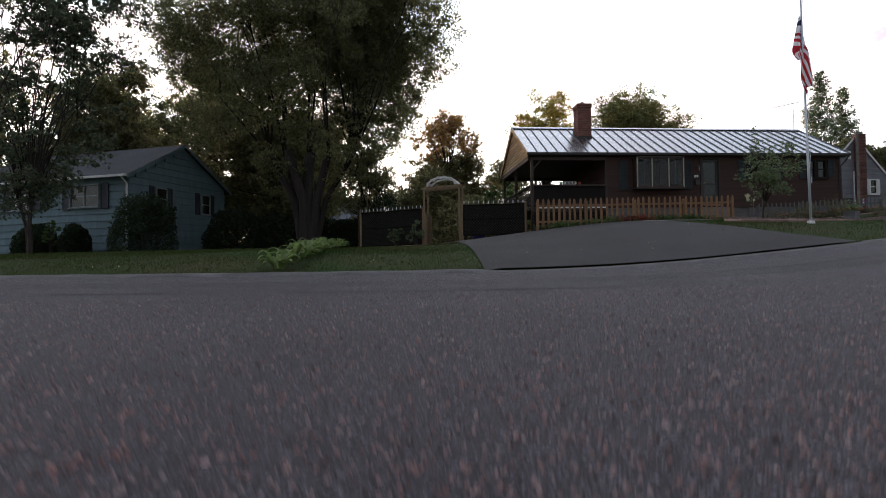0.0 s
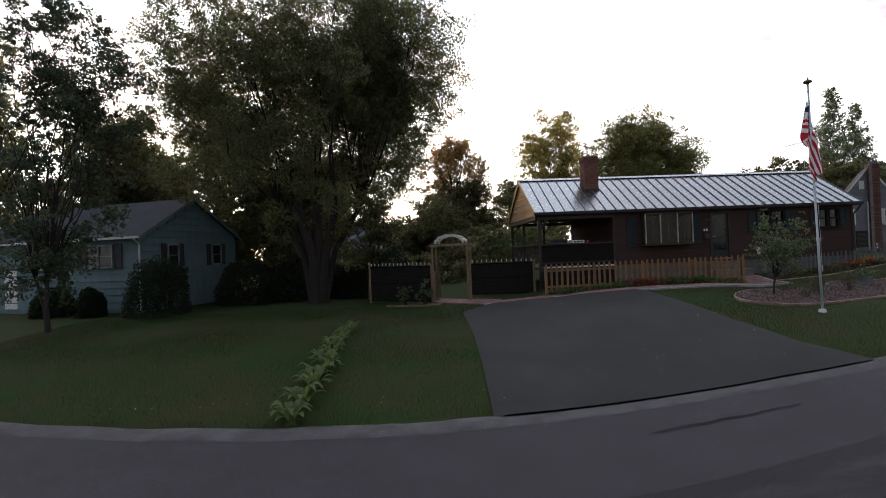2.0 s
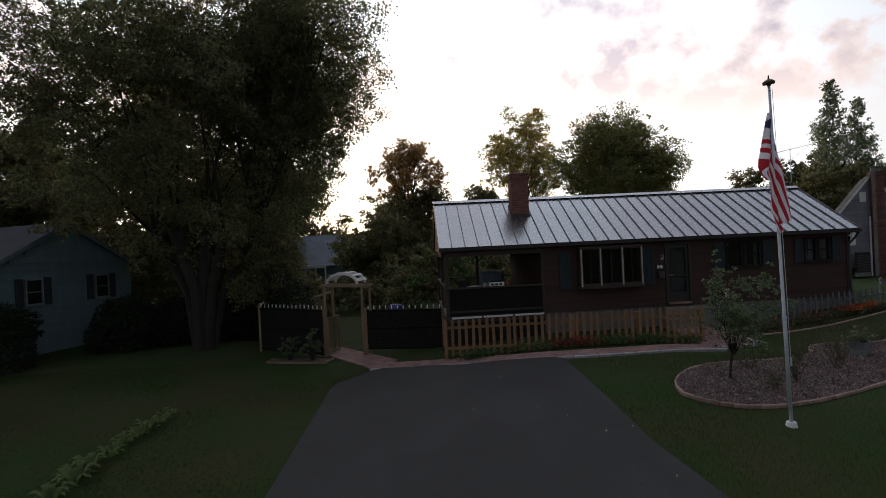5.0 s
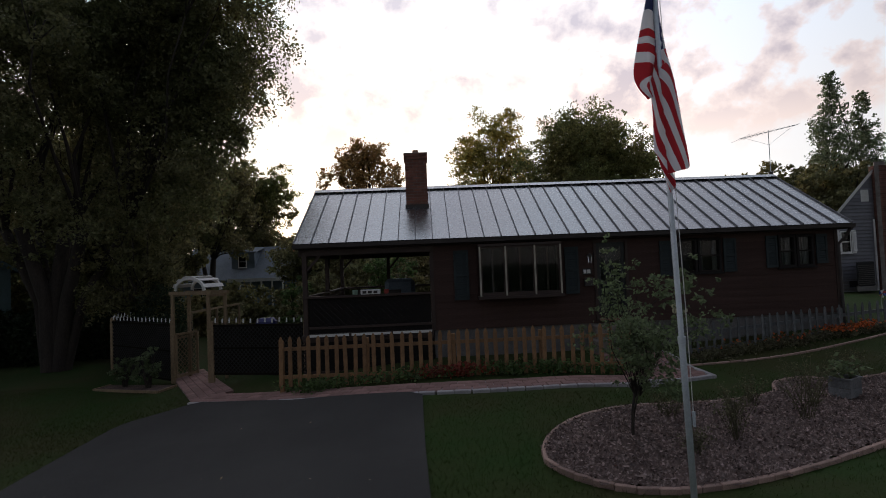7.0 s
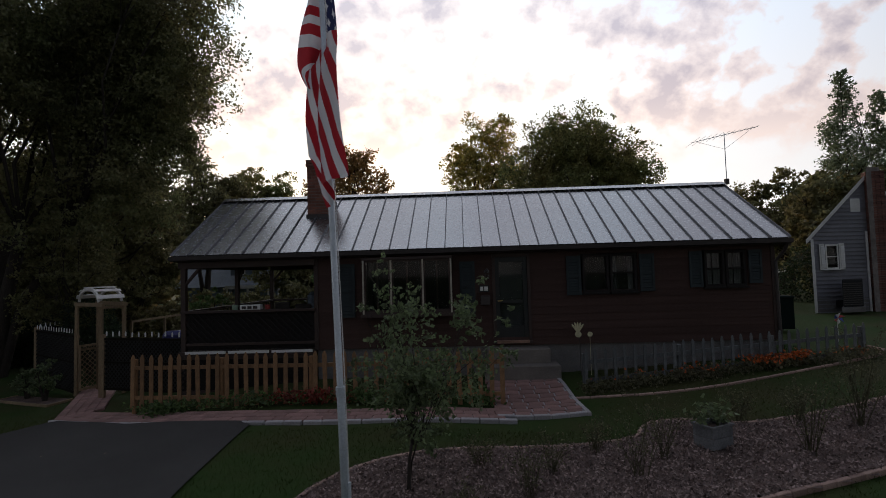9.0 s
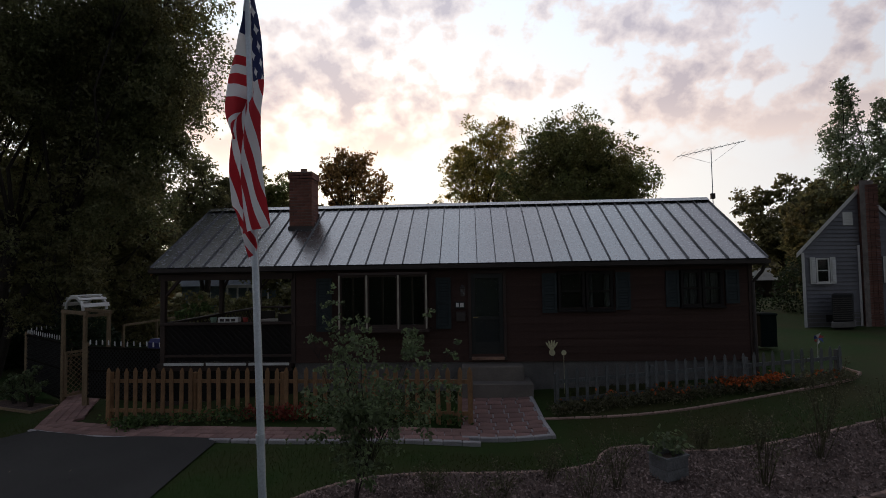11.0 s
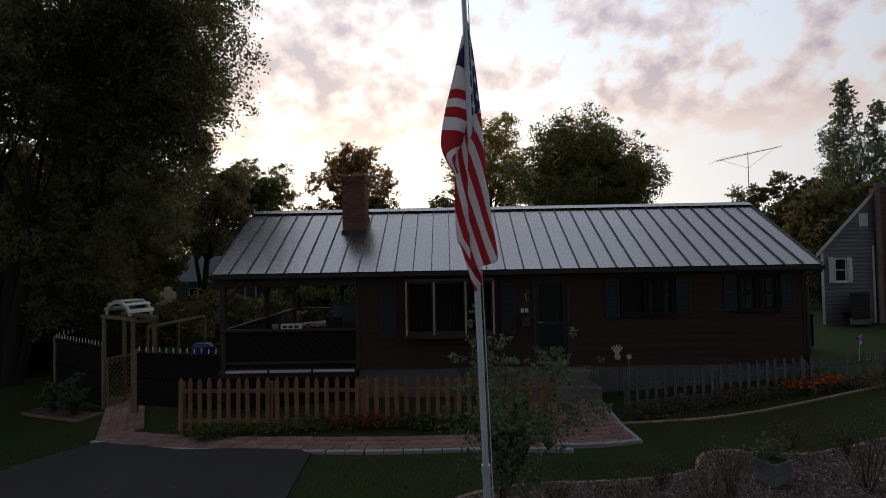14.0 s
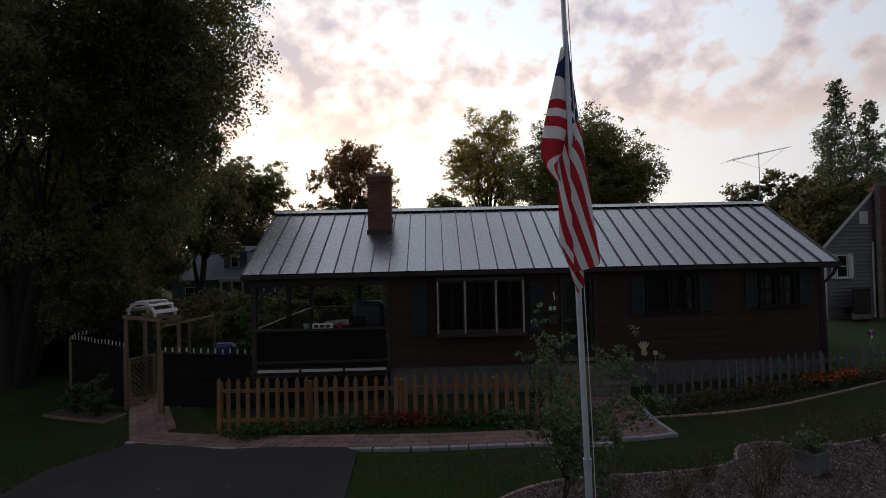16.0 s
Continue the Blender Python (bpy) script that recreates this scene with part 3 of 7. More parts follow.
def build_walls():
    # openings of the front wall: x0, x1, z0, z1
    holes = [(9.51, 11.56, 3.16, 4.40), (12.58, 13.38, 2.42, 4.42), (14.62, 15.96, 3.5, 4.42), (17.46, 18.46, 3.55, 4.42)]
    bm = None
    for lo, hi in (((WX0, WY0 + 0.02, FLOOR_Z), (9.51, WY0 + 0.14, 4.6)), ((9.51, WY0 + 0.02, FLOOR_Z), (11.56, WY0 + 0.14, 3.16)), ((11.56, WY0 + 0.02, FLOOR_Z), (12.58, WY0 + 0.14, 4.6)),
               ((13.38, WY0 + 0.02, FLOOR_Z), (14.62, WY0 + 0.14, 4.6)), ((14.62, WY0 + 0.02, FLOOR_Z), (15.96, WY0 + 0.14, 3.5)), ((15.96, WY0 + 0.02, FLOOR_Z), (17.46, WY0 + 0.14, 4.6)),
               ((17.46, WY0 + 0.02, FLOOR_Z), (18.46, WY0 + 0.14, 3.55)), ((18.46, WY0 + 0.02, FLOOR_Z), (WX1, WY0 + 0.14, 4.6)),
               ((9.51, WY0 + 0.02, 4.40), (11.56, WY0 + 0.14, 4.6)), ((12.58, WY0 + 0.02, 4.42), (13.38, WY0 + 0.14, 4.6)), ((14.62, WY0 + 0.02, 4.42), (15.96, WY0 + 0.14, 4.6)), ((17.46, WY0 + 0.02, 4.42), (18.46, WY0 + 0.14, 4.6))):
        bm = bm or part("wall", boxes((lo, hi)), M_SIDING, house)
        if lo[0] != WX0:
            part("wall_panel", boxes((lo, hi)), M_SIDING, bm)
    front = bm
    end_wall = part("wall", boxes(((WX0, WY0 + 0.14, FLOOR_Z), (WX0 + 0.12, WY1, 4.6))), M_SIDING, house)
    part("wall", prism(bmesh.new(), [(WX1 - 0.12, WY0 + 0.14, FLOOR_Z), (WX1 - 0.12, WY1, FLOOR_Z), (WX1 - 0.12, WY1, 4.72), (WX1 - 0.12, RIDGE_Y, RIDGE_Z - 0.1), (WX1 - 0.12, WY0 + 0.14, 4.72)], (0, 0, 0), (0.12, 0, 0)), M_SIDING, house)
    part("wall", boxes(((WX0, WY1, FLOOR_Z), (WX1, WY1 + 0.12, 4.6))), M_SIDING, house)
    z = FLOOR_Z
    while z < 4.5:
        part("siding_board", prism(bmesh.new(), [(WX0, WY0 + 0.12, z), (WX0 - 0.018, WY0 + 0.12, z), (WX0 - 0.002, WY0 + 0.12, z + 0.185), (WX0, WY0 + 0.12, z + 0.185)], (0, 0, 0), (0, WY1 - WY0 - 0.14, 0)), M_SIDING, end_wall)
        z += 0.178
    part("foundation", boxes(((WX0 + 0.02, WY0 + 0.04, 1.2), (WX1 - 0.02, WY1, FLOOR_Z))), M_FOUND, house, "bare concrete foundation")
    part("house_floor", boxes(((WX0 + 0.12, WY0 + 0.14, FLOOR_Z), (WX1 - 0.12, WY1, FLOOR_Z + 0.03))), M_DARK, house)
    # lapped boards, row by row between the openings
    made = {}
    z = FLOOR_Z - 0.04
    while z < 4.5:
        cuts = [WX0 - 0.02]
        for a, b, lo, hi in holes:
            if lo - 0.02 < z + 0.09 and z + 0.09 < hi:
                cuts += [a - 0.04, b + 0.04]
        cuts.append(WX1 + 0.02)
        for a, b in zip(cuts[::2], cuts[1::2]):
            key = round(b - a, 3)
            if key not in made:
                bm = prism(bmesh.new(), [(0, 0.02, 0), (0, -0.008, 0), (0, 0.004, 0.185), (0, 0.02, 0.185)], (0, 0, 0), (b - a, 0, 0))
                me = bpy.data.meshes.new("siding_board")
                bmesh.ops.recalc_face_normals(bm, faces=bm.faces)
                bm.to_mesh(me)
                bm.free()
                me.materials.append(M_SIDING)
                made[key] = me
            piece("siding_board", made[key], front, Matrix.Translation((a, WY0, z)))
        z += 0.178
    part("corner_board", boxes(((WX1 - 0.06, WY0 - 0.03, FLOOR_Z - 0.05), (WX1 + 0.03, WY0 + 0.1, 4.6))), M_DARKWOOD, house)
    part("corner_board", boxes(((WX0 - 0.04, WY0 - 0.03, FLOOR_Z - 0.05), (WX0 + 0.06, WY0 + 0.1, 4.6))), M_DARKWOOD, house)


def build_roof():
    slope = math.atan2(RIDGE_Z - EAVE_Z, RIDGE_Y - EAVE_Y)
    length = math.hypot(RIDGE_Z - EAVE_Z, RIDGE_Y - EAVE_Y)
    back_y = 2 * RIDGE_Y - EAVE_Y
    # deck
    t = 0.10
    bm = prism(bmesh.new(), [(X0 + 0.03, EAVE_Y + 0.03, EAVE_Z - 0.03), (X0 + 0.03, RIDGE_Y, RIDGE_Z - 0.03), (X0 + 0.03, back_y - 0.03, EAVE_Z - 0.03), (X0 + 0.03, back_y - 0.03, EAVE_Z - 0.03 - t), (X0 + 0.03, RIDGE_Y, RIDGE_Z - 0.03 - t), (X0 + 0.03, EAVE_Y + 0.03, EAVE_Z - 0.03 - t)],
               (0, 0, 0), (X1 - X0 - 0.06, 0, 0))
    roof = part("roof", bm, M_DARKWOOD, house)
    n = 33
    w = (X1 - X0) / n
    bm = boxes(((0, 0, -0.022), (w - 0.004, length, 0)))
    panel = bpy.data.meshes.new("roof_panel")
    bm.to_mesh(panel)
    bm.free()
    panel.materials.append(M_ROOF)
    bm = boxes(((-0.009, -0.004, 0.0), (0.009, length, 0.036)))
    seam = bpy.data.meshes.new("roof_seam")
    bm.to_mesh(seam)
    bm.free()
    seam.materials.append(M_SEAM)
    front = Matrix.Translation((0, EAVE_Y, EAVE_Z)) @ Matrix.Rotation(slope, 4, "X")
    back = Matrix.Translation((0, back_y, EAVE_Z)) @ Matrix.Rotation(math.pi, 4, "Z") @ Matrix.Rotation(slope, 4, "X")
    for i in range(n):
        tilt = Matrix.Rotation(random.uniform(-0.0035, 0.0035), 4, "Y")
        piece("roof_panel", panel, roof, Matrix.Translation((X0 + i * w, 0, 0)) @ front @ tilt)
        piece("roof_panel", panel, roof, Matrix.Translation((X0 + (i + 1) * w, 0, 0)) @ back)
    for i in range(n + 1):
        piece("roof_seam", seam, roof, Matrix.Translation((X0 + i * w, 0, 0)) @ front)
        piece("roof_seam", seam, roof, Matrix.Translation((X0 + i * w, 0, 0)) @ back)
    bm = prism(bmesh.new(), [(X0 - 0.02, RIDGE_Y - 0.17, RIDGE_Z - 0.045), (X0 - 0.02, RIDGE_Y, RIDGE_Z + 0.055), (X0 - 0.02, RIDGE_Y + 0.17, RIDGE_Z - 0.045), (X0 - 0.02, RIDGE_Y, RIDGE_Z + 0.035)], (0, 0, 0), (X1 - X0 + 0.04, 0, 0))
    part("ridge_cap", bm, M_ROOF, roof)
    # gutters, rakes
    for y, s in ((EAVE_Y, -1), (back_y, 1)):
        bm = bmesh.new()
        prism(bm, [(X0, y + s * 0.10, EAVE_Z - 0.03), (X0, y + s * 0.09, EAVE_Z - 0.12), (X0, y + s * 0.02, EAVE_Z - 0.14), (X0, y - s * 0.0, EAVE_Z - 0.14), (X0, y, EAVE_Z - 0.03), (X0, y + s * 0.012, EAVE_Z - 0.03), (X0, y + s * 0.02, EAVE_Z - 0.125), (X0, y + s * 0.08, EAVE_Z - 0.11), (X0, y + s * 0.09, EAVE_Z - 0.03)], (0, 0, 0), (X1 - X0, 0, 0))
        part("gutter", bm, M_TRIM, roof, "dark metal gutter along the eave")
    for x, mat in ((X0 - 0.005, M_CLAP), (X1 - 0.03, M_TRIM)):
        bm = bmesh.new()
        for s in (0, 1):
            y = (EAVE_Y, back_y)[s]
            prism(bm, [(x, y, EAVE_Z - 0.03), (x, RIDGE_Y, RIDGE_Z - 0.03), (x, RIDGE_Y, RIDGE_Z - 0.19), (x, y, EAVE_Z - 0.19)], (0, 0, 0), (0.035, 0, 0))
        part("rake_board", bm, mat, roof)
    bm = tube(bmesh.new(), [(X1 - 0.1, EAVE_Y - 0.05, EAVE_Z - 0.12), (X1 - 0.12, EAVE_Y + 0.05, EAVE_Z - 0.3), (WX1 + 0.03, WY0 - 0.03, EAVE_Z - 0.55), (WX1 + 0.04, WY0 - 0.06, 1.9), (WX1 + 0.1, WY0 - 0.25, 1.75)], [0.04] * 5)
    part("downspout", bm, M_TRIM, house)
    part("soffit", boxes(((X0 + 0.05, EAVE_Y + 0.04, EAVE_Z - 0.155), (X1 - 0.05, WY0 + 0.02, EAVE_Z - 0.135))), M_DARKWOOD, house)


def build_gable():
    """The open porch's end: lapped tan boards over a beam and posts."""
    x = X0 + 0.1
    back_y = 2 * RIDGE_Y - EAVE_Y
    k = (RIDGE_Y - EAVE_Y) / (RIDGE_Z - EAVE_Z)
    gable = part("gable_wall", prism(bmesh.new(), [(x + 0.02, EAVE_Y + 0.35, EAVE_Z - 0.1), (x + 0.02, back_y - 0.35, EAVE_Z - 0.1), (x + 0.02, RIDGE_Y, RIDGE_Z - 0.2)], (0, 0, 0), (0.06, 0, 0)), M_DARKWOOD, house)
    z = EAVE_Z - 0.12
    while z < RIDGE_Z - 0.25:
        y0 = max(EAVE_Y + (z + 0.12 - EAVE_Z) * k + 0.1, EAVE_Y + 0.12)
        y1 = 2 * RIDGE_Y - y0
        part("clapboard", prism(bmesh.new(), [(x - 0.036, y0, z), (x + 0.02, y0, z), (x + 0.02, y0, z + 0.135), (x, y0, z + 0.135)], (0, 0, 0), (0, y1 - y0, 0)), M_CLAP, gable, "tan lapped clapboard")
        z += 0.13
    part("porch_beam", boxes(((x - 0.03, EAVE_Y + 0.2, EAVE_Z - 0.32), (x + 0.1, back_y - 0.2, EAVE_Z - 0.12)), bevel=0.008), M_DARKWOOD, house)
    part("porch_beam", boxes(((X0 + 0.2, WY0 - 0.08, EAVE_Z - 0.32), (WX0, WY0 + 0.06, EAVE_Z - 0.16)), bevel=0.008), M_DARKWOOD, house)
    part("porch_beam", boxes(((X0 + 0.2, WY1 - 0.02, EAVE_Z - 0.32), (WX0, WY1 + 0.12, EAVE_Z - 0.16)), bevel=0.008), M_DARKWOOD, house)
    part("porch_ceiling", boxes(((X0 + 0.22, WY0 - 0.05, EAVE_Z - 0.15), (WX0, WY1 + 0.1, EAVE_Z - 0.12))), M_DARKWOOD, house)
    for px, py in ((5.04, WY0 - 0.02), (5.04, 23.3), (5.04, WY1 + 0.03), (6.75, WY1 + 0.03)):
        part("porch_post", boxes(((px - 0.06, py - 0.06, 1.2), (px + 0.06, py + 0.06, EAVE_Z - 0.3)), bevel=0.01), M_DARKWOOD, house)
        bm = beam(bmesh.new(), (px, py, EAVE_Z - 0.75), (px + (0.4 if py != 23.3 else 0), py + (0 if py != 23.3 else 0.4), EAVE_Z - 0.3), 0.06, 0.06)
        part("brace", bm, M_DARKWOOD, house)
    part("porch_deck", boxes(((4.95, WY0 - 0.15, FLOOR_Z - 0.12), (WX0, WY1 + 0.1, FLOOR_Z - 0.02)), bevel=0.005), M_DARKWOOD, house)
    for a in (5.15, 6.2, 7.25):
        part("deck_edge", boxes(((a, WY0 - 0.19, FLOOR_Z - 0.06), (a + 0.98, WY0 - 0.155, FLOOR_Z + 0.0))), M_WHITE, house, "white painted deck edge strip")
    # railing with a diagonal lattice
    rail = part("porch_rail", boxes(((4.98, WY0 - 0.1, 3.25), (WX0, WY0 + 0.04, 3.31)), bevel=0.006), M_DARKWOOD, house)
    part("lower_rail", boxes(((4.98, WY0 - 0.06, FLOOR_Z + 0.12), (WX0, WY0 + 0.0, FLOOR_Z + 0.18))), M_DARKWOOD, house)
    lattice(rail, (5.1, WY0 - 0.03), (WX0 - 0.05, WY0 - 0.03), 2.36, 3.25, 0.16, 0.035, M_NEARBLACK, closed=True)
    rail2 = part("porch_rail", boxes(((4.98, WY0 - 0.0, 3.25), (5.1, WY1, 3.31)), bevel=0.006), M_DARKWOOD, house)
    lattice(rail2, (5.04, WY0 + 0.1), (5.04, WY1 - 0.1), 2.5, 3.25, 0.2, 0.035, M_DARKWOOD)
    part("porch_rail", boxes(((5.0, WY1 - 0.05, 3.25), (WX0, WY1 + 0.08, 3.31)), bevel=0.006), M_DARKWOOD, house)
    lattice_skirt()


def lattice(parent, a, b, z0, z1, gap, width, mat, closed=False):
    """Crossed diagonal strips between two plan points."""
    a, b = Vector((*a, 0)), Vector((*b, 0))
    n = (b - a).length
    d = (b - a) / n
    off = d.cross(Vector((0, 0, 1)))
    bm = bmesh.new()
    h = z1 - z0
    s = -h
    while s < n:
        for k in (0, 1):
            p0, p1 = (s, z0), (s + h, z1)
            lo, hi = max(p0[0], 0), min(p1[0], n)
            if hi - lo > 0.03:
                za, zb = z0 + (lo - p0[0]), z0 + (hi - p0[0])
                if k:
                    za, zb = z1 - (lo - p0[0]), z1 - (hi - p0[0])
                o = off * (0.007 if k else -0.007)
                beam(bm, a + d * lo + o + Vector((0, 0, za)), a + d * hi + o + Vector((0, 0, zb)), 0.01, width)
        s += gap
    part("lattice", bm, mat, parent)
    # closed: an added solid near-black sheet darkens the gaps between the strips
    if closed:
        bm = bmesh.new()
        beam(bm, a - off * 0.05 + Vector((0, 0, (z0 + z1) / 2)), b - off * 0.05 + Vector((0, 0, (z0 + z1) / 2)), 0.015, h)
        part("backing_panel", bm, M_NEARBLACK, parent)


def lattice_skirt():
    skirt = part("skirt_frame", boxes(((4.96, WY0 - 0.12, 1.3), (WX0, WY0 - 0.08, 1.42)), ((4.96, WY0 - 0.12, FLOOR_Z - 0.2), (WX0, WY0 - 0.08, FLOOR_Z - 0.13))), M_DARKWOOD, house)
    lattice(skirt, (4.98, WY0 - 0.1), (WX0, WY0 - 0.1), 1.35, FLOOR_Z - 0.15, 0.14, 0.035, M_NEARBLACK, closed=True)


def chimney(owner, x, y, w, d, z0, z1, brick_h=0.085):
    body = part("chimney", boxes(((x - w / 2, y - d / 2, z0), (x + w / 2, y + d / 2, z1 - 0.03))), M_MORTAR, owner, "red brick chimney")
    bl = 0.215
    me = {}
    z, row = z0, 0
    while z < z1 - 0.05:
        grow = 0.03 if z > z1 - 0.2 else 0.0
        for side in range(4):
            n = w if side % 2 == 0 else d
            out = (d if side % 2 == 0 else w) / 2 + grow
            s = -n / 2 - grow - (bl / 2 if row % 2 else 0)
            while s < n / 2 + grow - 0.02:
                a, b = max(s, -n / 2 - grow), min(s + bl - 0.012, n / 2 + grow)
                if b - a > 0.03:
                    key = round(b - a, 2)
                    if key not in me:
                        bm = boxes(((0, -0.014, 0), (b - a, 0.03, brick_h - 0.014)))
                        me[key] = bpy.data.meshes.new("brick")
                        bm.to_mesh(me[key])
                        bm.free()
                        me[key].materials.append(M_BRICK)
                    m = Matrix.Translation((x, y, z)) @ Matrix.Rotation(side * math.pi / 2, 4, "Z") @ Matrix.Translation((a, -out, 0))
                    piece("brick", me[key], body, m)
                s += bl
        z += brick_h
        row += 1
    part("chimney_cap", boxes(((x - w / 2 - 0.04, y - d / 2 - 0.04, z1 - 0.03), (x + w / 2 + 0.04, y + d / 2 + 0.04, z1 + 0.03)), bevel=0.01), M_MORTAR, body)
    part("flue", tube(bmesh.new(), [(x, y, z1), (x, y, z1 + 0.16)], [0.1, 0.09], 10), M_FLUE, body, "clay flue pot")
    return body


def sash_window(owner, m, w, h, mat, curtain=0.0, split=True, depth=0.1, proud=False):
    """A sash window in its own plane: x across, z up, y inward, at the pose m."""
    if proud:
        m = m @ Matrix.Translation((0, -0.125, 0))

    def put(name, bm, mt, parent, label=""):
        bmesh.ops.transform(bm, matrix=m, verts=bm.verts)
        return part(name, bm, mt, parent, label)
    t = 0.055
    win = put("window", boxes(((0, -0.02, 0), (t, depth, h)), ((w - t, -0.02, 0), (w, depth, h)), ((t, -0.02, h - t), (w - t, depth, h)), ((t, -0.02, 0), (w - t, depth, t))), mat, owner)
    bars = []
    if split:
        bars.append(((t, 0.02, h / 2 - 0.02), (w - t, 0.05, h / 2 + 0.02)))
    if w > 0.9:
        bars.append(((w / 2 - 0.025, 0.01, t), (w / 2 + 0.025, 0.06, h - t)))
    if bars:
        put("sash_bar", boxes(*bars), mat, win)
    put("sill", boxes(((-0.04, -0.06, -0.04), (w + 0.04, depth, 0.0))), mat, win)
    put("pane", boxes(((t, 0.055, t), (w - t, 0.061, h - t))), M_GLASS, win).visible_shadow = False
    if curtain:
        bm = bmesh.new()
        for side in (0, 1):
            n = 18
            cw = (w - 2 * t) * curtain / 2
            x0 = t if side == 0 else w - t - cw
            rows = [[bm.verts.new((x0 + cw * i / n, 0.13 + 0.018 * math.sin(i * 1.3), z)) for i in range(n + 1)] for z in (t, h - t)]
            for i in range(n):
                bm.faces.new((rows[0][i], rows[0][i + 1], rows[1][i + 1], rows[1][i]))
        put("curtain", bm, M_CURTAIN, win)
    # a near-black panel behind the pane paints the room's shade
    put("room_shade", boxes(((0.01, 0.066, 0.01), (w - 0.01, 0.074, h - 0.01))) if proud else boxes(((-0.02, 0.22, -0.02), (w + 0.02, 0.25, h + 0.02))), M_DARK, win, "near-black panel painted as the unlit room behind the glass")
    return win


LOUVRES = {}


def shutter(owner, m, w, h, mat, name="shutter"):
    bm = boxes(((0, -0.035, 0), (0.05, 0, h)), ((w - 0.05, -0.035, 0), (w, 0, h)), ((0.05, -0.035, 0), (w - 0.05, 0, 0.07)), ((0.05, -0.035, h - 0.07), (w - 0.05, 0, h)), ((0.05, -0.035, h * 0.5 - 0.03), (w - 0.05, 0, h * 0.5 + 0.03)), ((0.05, -0.008, 0.07), (w - 0.05, 0, h - 0.07)))
    bmesh.ops.transform(bm, matrix=m, verts=bm.verts)
    leaf = part(name, bm, mat, owner, "louvred shutter")
    key = (round(w, 2), mat.name)
    if key not in LOUVRES:
        me = bpy.data.meshes.new("louvre")
        bm = prism(bmesh.new(), [(0.05, -0.03, 0), (0.05, -0.026, 0.008), (0.05, -0.006, 0.052), (0.05, -0.010, 0.044)], (0, 0, 0), (w - 0.1, 0, 0))
        bm.to_mesh(me)
        bm.free()
        me.materials.append(mat)
        LOUVRES[key] = me
    z = 0.09
    while z < h - 0.12:
        piece("louvre", LOUVRES[key], leaf, m @ Matrix.Translation((0, 0, z)))
        z += 0.062
    return leaf


def build_openings():
    y = WY0 - 0.02
    # bay: three casements between four pale posts on a wooden shelf
    b0, b1, z0, z1, by = 9.51, 11.56, 3.16, 4.40, 20.06
    bay = part("bay_window", boxes(((b0 - 0.06, by - 0.05, z0 - 0.09), (b1 + 0.06, WY0 + 0.1, z0 - 0.02)), ((b0, by, z0 - 0.02), (b1, WY0 + 0.1, z0 + 0.03)), ((b0 - 0.03, by - 0.02, z1), (b1 + 0.03, WY0 + 0.1, z1 + 0.06)), ((b0, by + 0.05, z0), (b0 + 0.03, WY0, z1)), ((b1 - 0.03, by + 0.05, z0), (b1, WY0, z1)), bevel=0.004), M_DARKWOOD, house)
    SPLIT = (0.0, 0.317, 0.68, 1.0)
    for i in range(4):
        x = b0 + (b1 - b0) * SPLIT[i]
        part("mullion", boxes(((x - 0.019, by - 0.012, z0 - 0.01), (x + 0.019, by + 0.05, z1)), bevel=0.004), M_MULLION, bay, "pale painted mullion post")
    for i in range(3):
        xa, xb = b0 + (b1 - b0) * SPLIT[i] + 0.02, b0 + (b1 - b0) * SPLIT[i + 1] - 0.02
        part("sash", boxes(((xa, by + 0.02, z0 + 0.03), (xb, by + 0.06, z0 + 0.075)), ((xa, by + 0.02, z1 - 0.045), (xb, by + 0.06, z1)), ((xa, by + 0.02, z0 + 0.075), (xa + 0.035, by + 0.06, z1 - 0.045)), ((xb - 0.035, by + 0.02, z0 + 0.075), (xb, by + 0.06, z1 - 0.045))), M_DARKWOOD, bay)
        part("pane", boxes(((xa + 0.035, by + 0.035, z0 + 0.075), (xb - 0.035, by + 0.041, z1 - 0.045))), M_GLASS, bay).visible_shadow = False
        part("inner_stile", boxes(((xa + 0.47 * (xb - xa), by + 0.045, z0 + 0.075), (xa + 0.53 * (xb - xa), by + 0.075, z1 - 0.045))), M_DARKWOOD, bay)
    # near-black panels behind the bay: the room's darkness put into colour
    part("room_shade", boxes(((b0, WY0 + 0.7, z0 - 0.1), (b1, WY0 + 0.74, z1 + 0.1)), ((b0 - 0.02, WY0 + 0.12, z0 - 0.05), (b0 + 0.02, WY0 + 0.74, z1)), ((b1 - 0.02, WY0 + 0.12, z0 - 0.05), (b1 + 0.02, WY0 + 0.74, z1)), ((b0, WY0 + 0.12, z0 - 0.05), (b1, WY0 + 0.74, z0 - 0.02)), ((b0, WY0 + 0.12, z1 + 0.02), (b1, WY0 + 0.74, z1 + 0.05))), M_DARK, bay, "near-black panel painted as the unlit room behind the glass")
    for x, z, w, h in ((8.86, 3.06, 0.38, 1.28), (11.76, 3.1, 0.36, 1.22), (14.28, 3.45, 0.34, 0.93), (15.99, 3.5, 0.34, 0.88), (17.14, 3.56, 0.30, 0.84), (18.50, 3.62, 0.30, 0.78)):
        shutter(house, Matrix.Translation((x, y, z)), w, h, M_SHUTTER)
    sash_window(house, Matrix.Translation((14.66, y, 3.5)), 0.62, 0.9, M_NEARBLACK, 0.0)
    sash_window(house, Matrix.Translation((15.31, y, 3.5)), 0.62, 0.9, M_NEARBLACK, 0.5)
    sash_window(house, Matrix.Translation((17.49, y, 3.56)), 0.46, 0.84, M_NEARBLACK, 0.9)
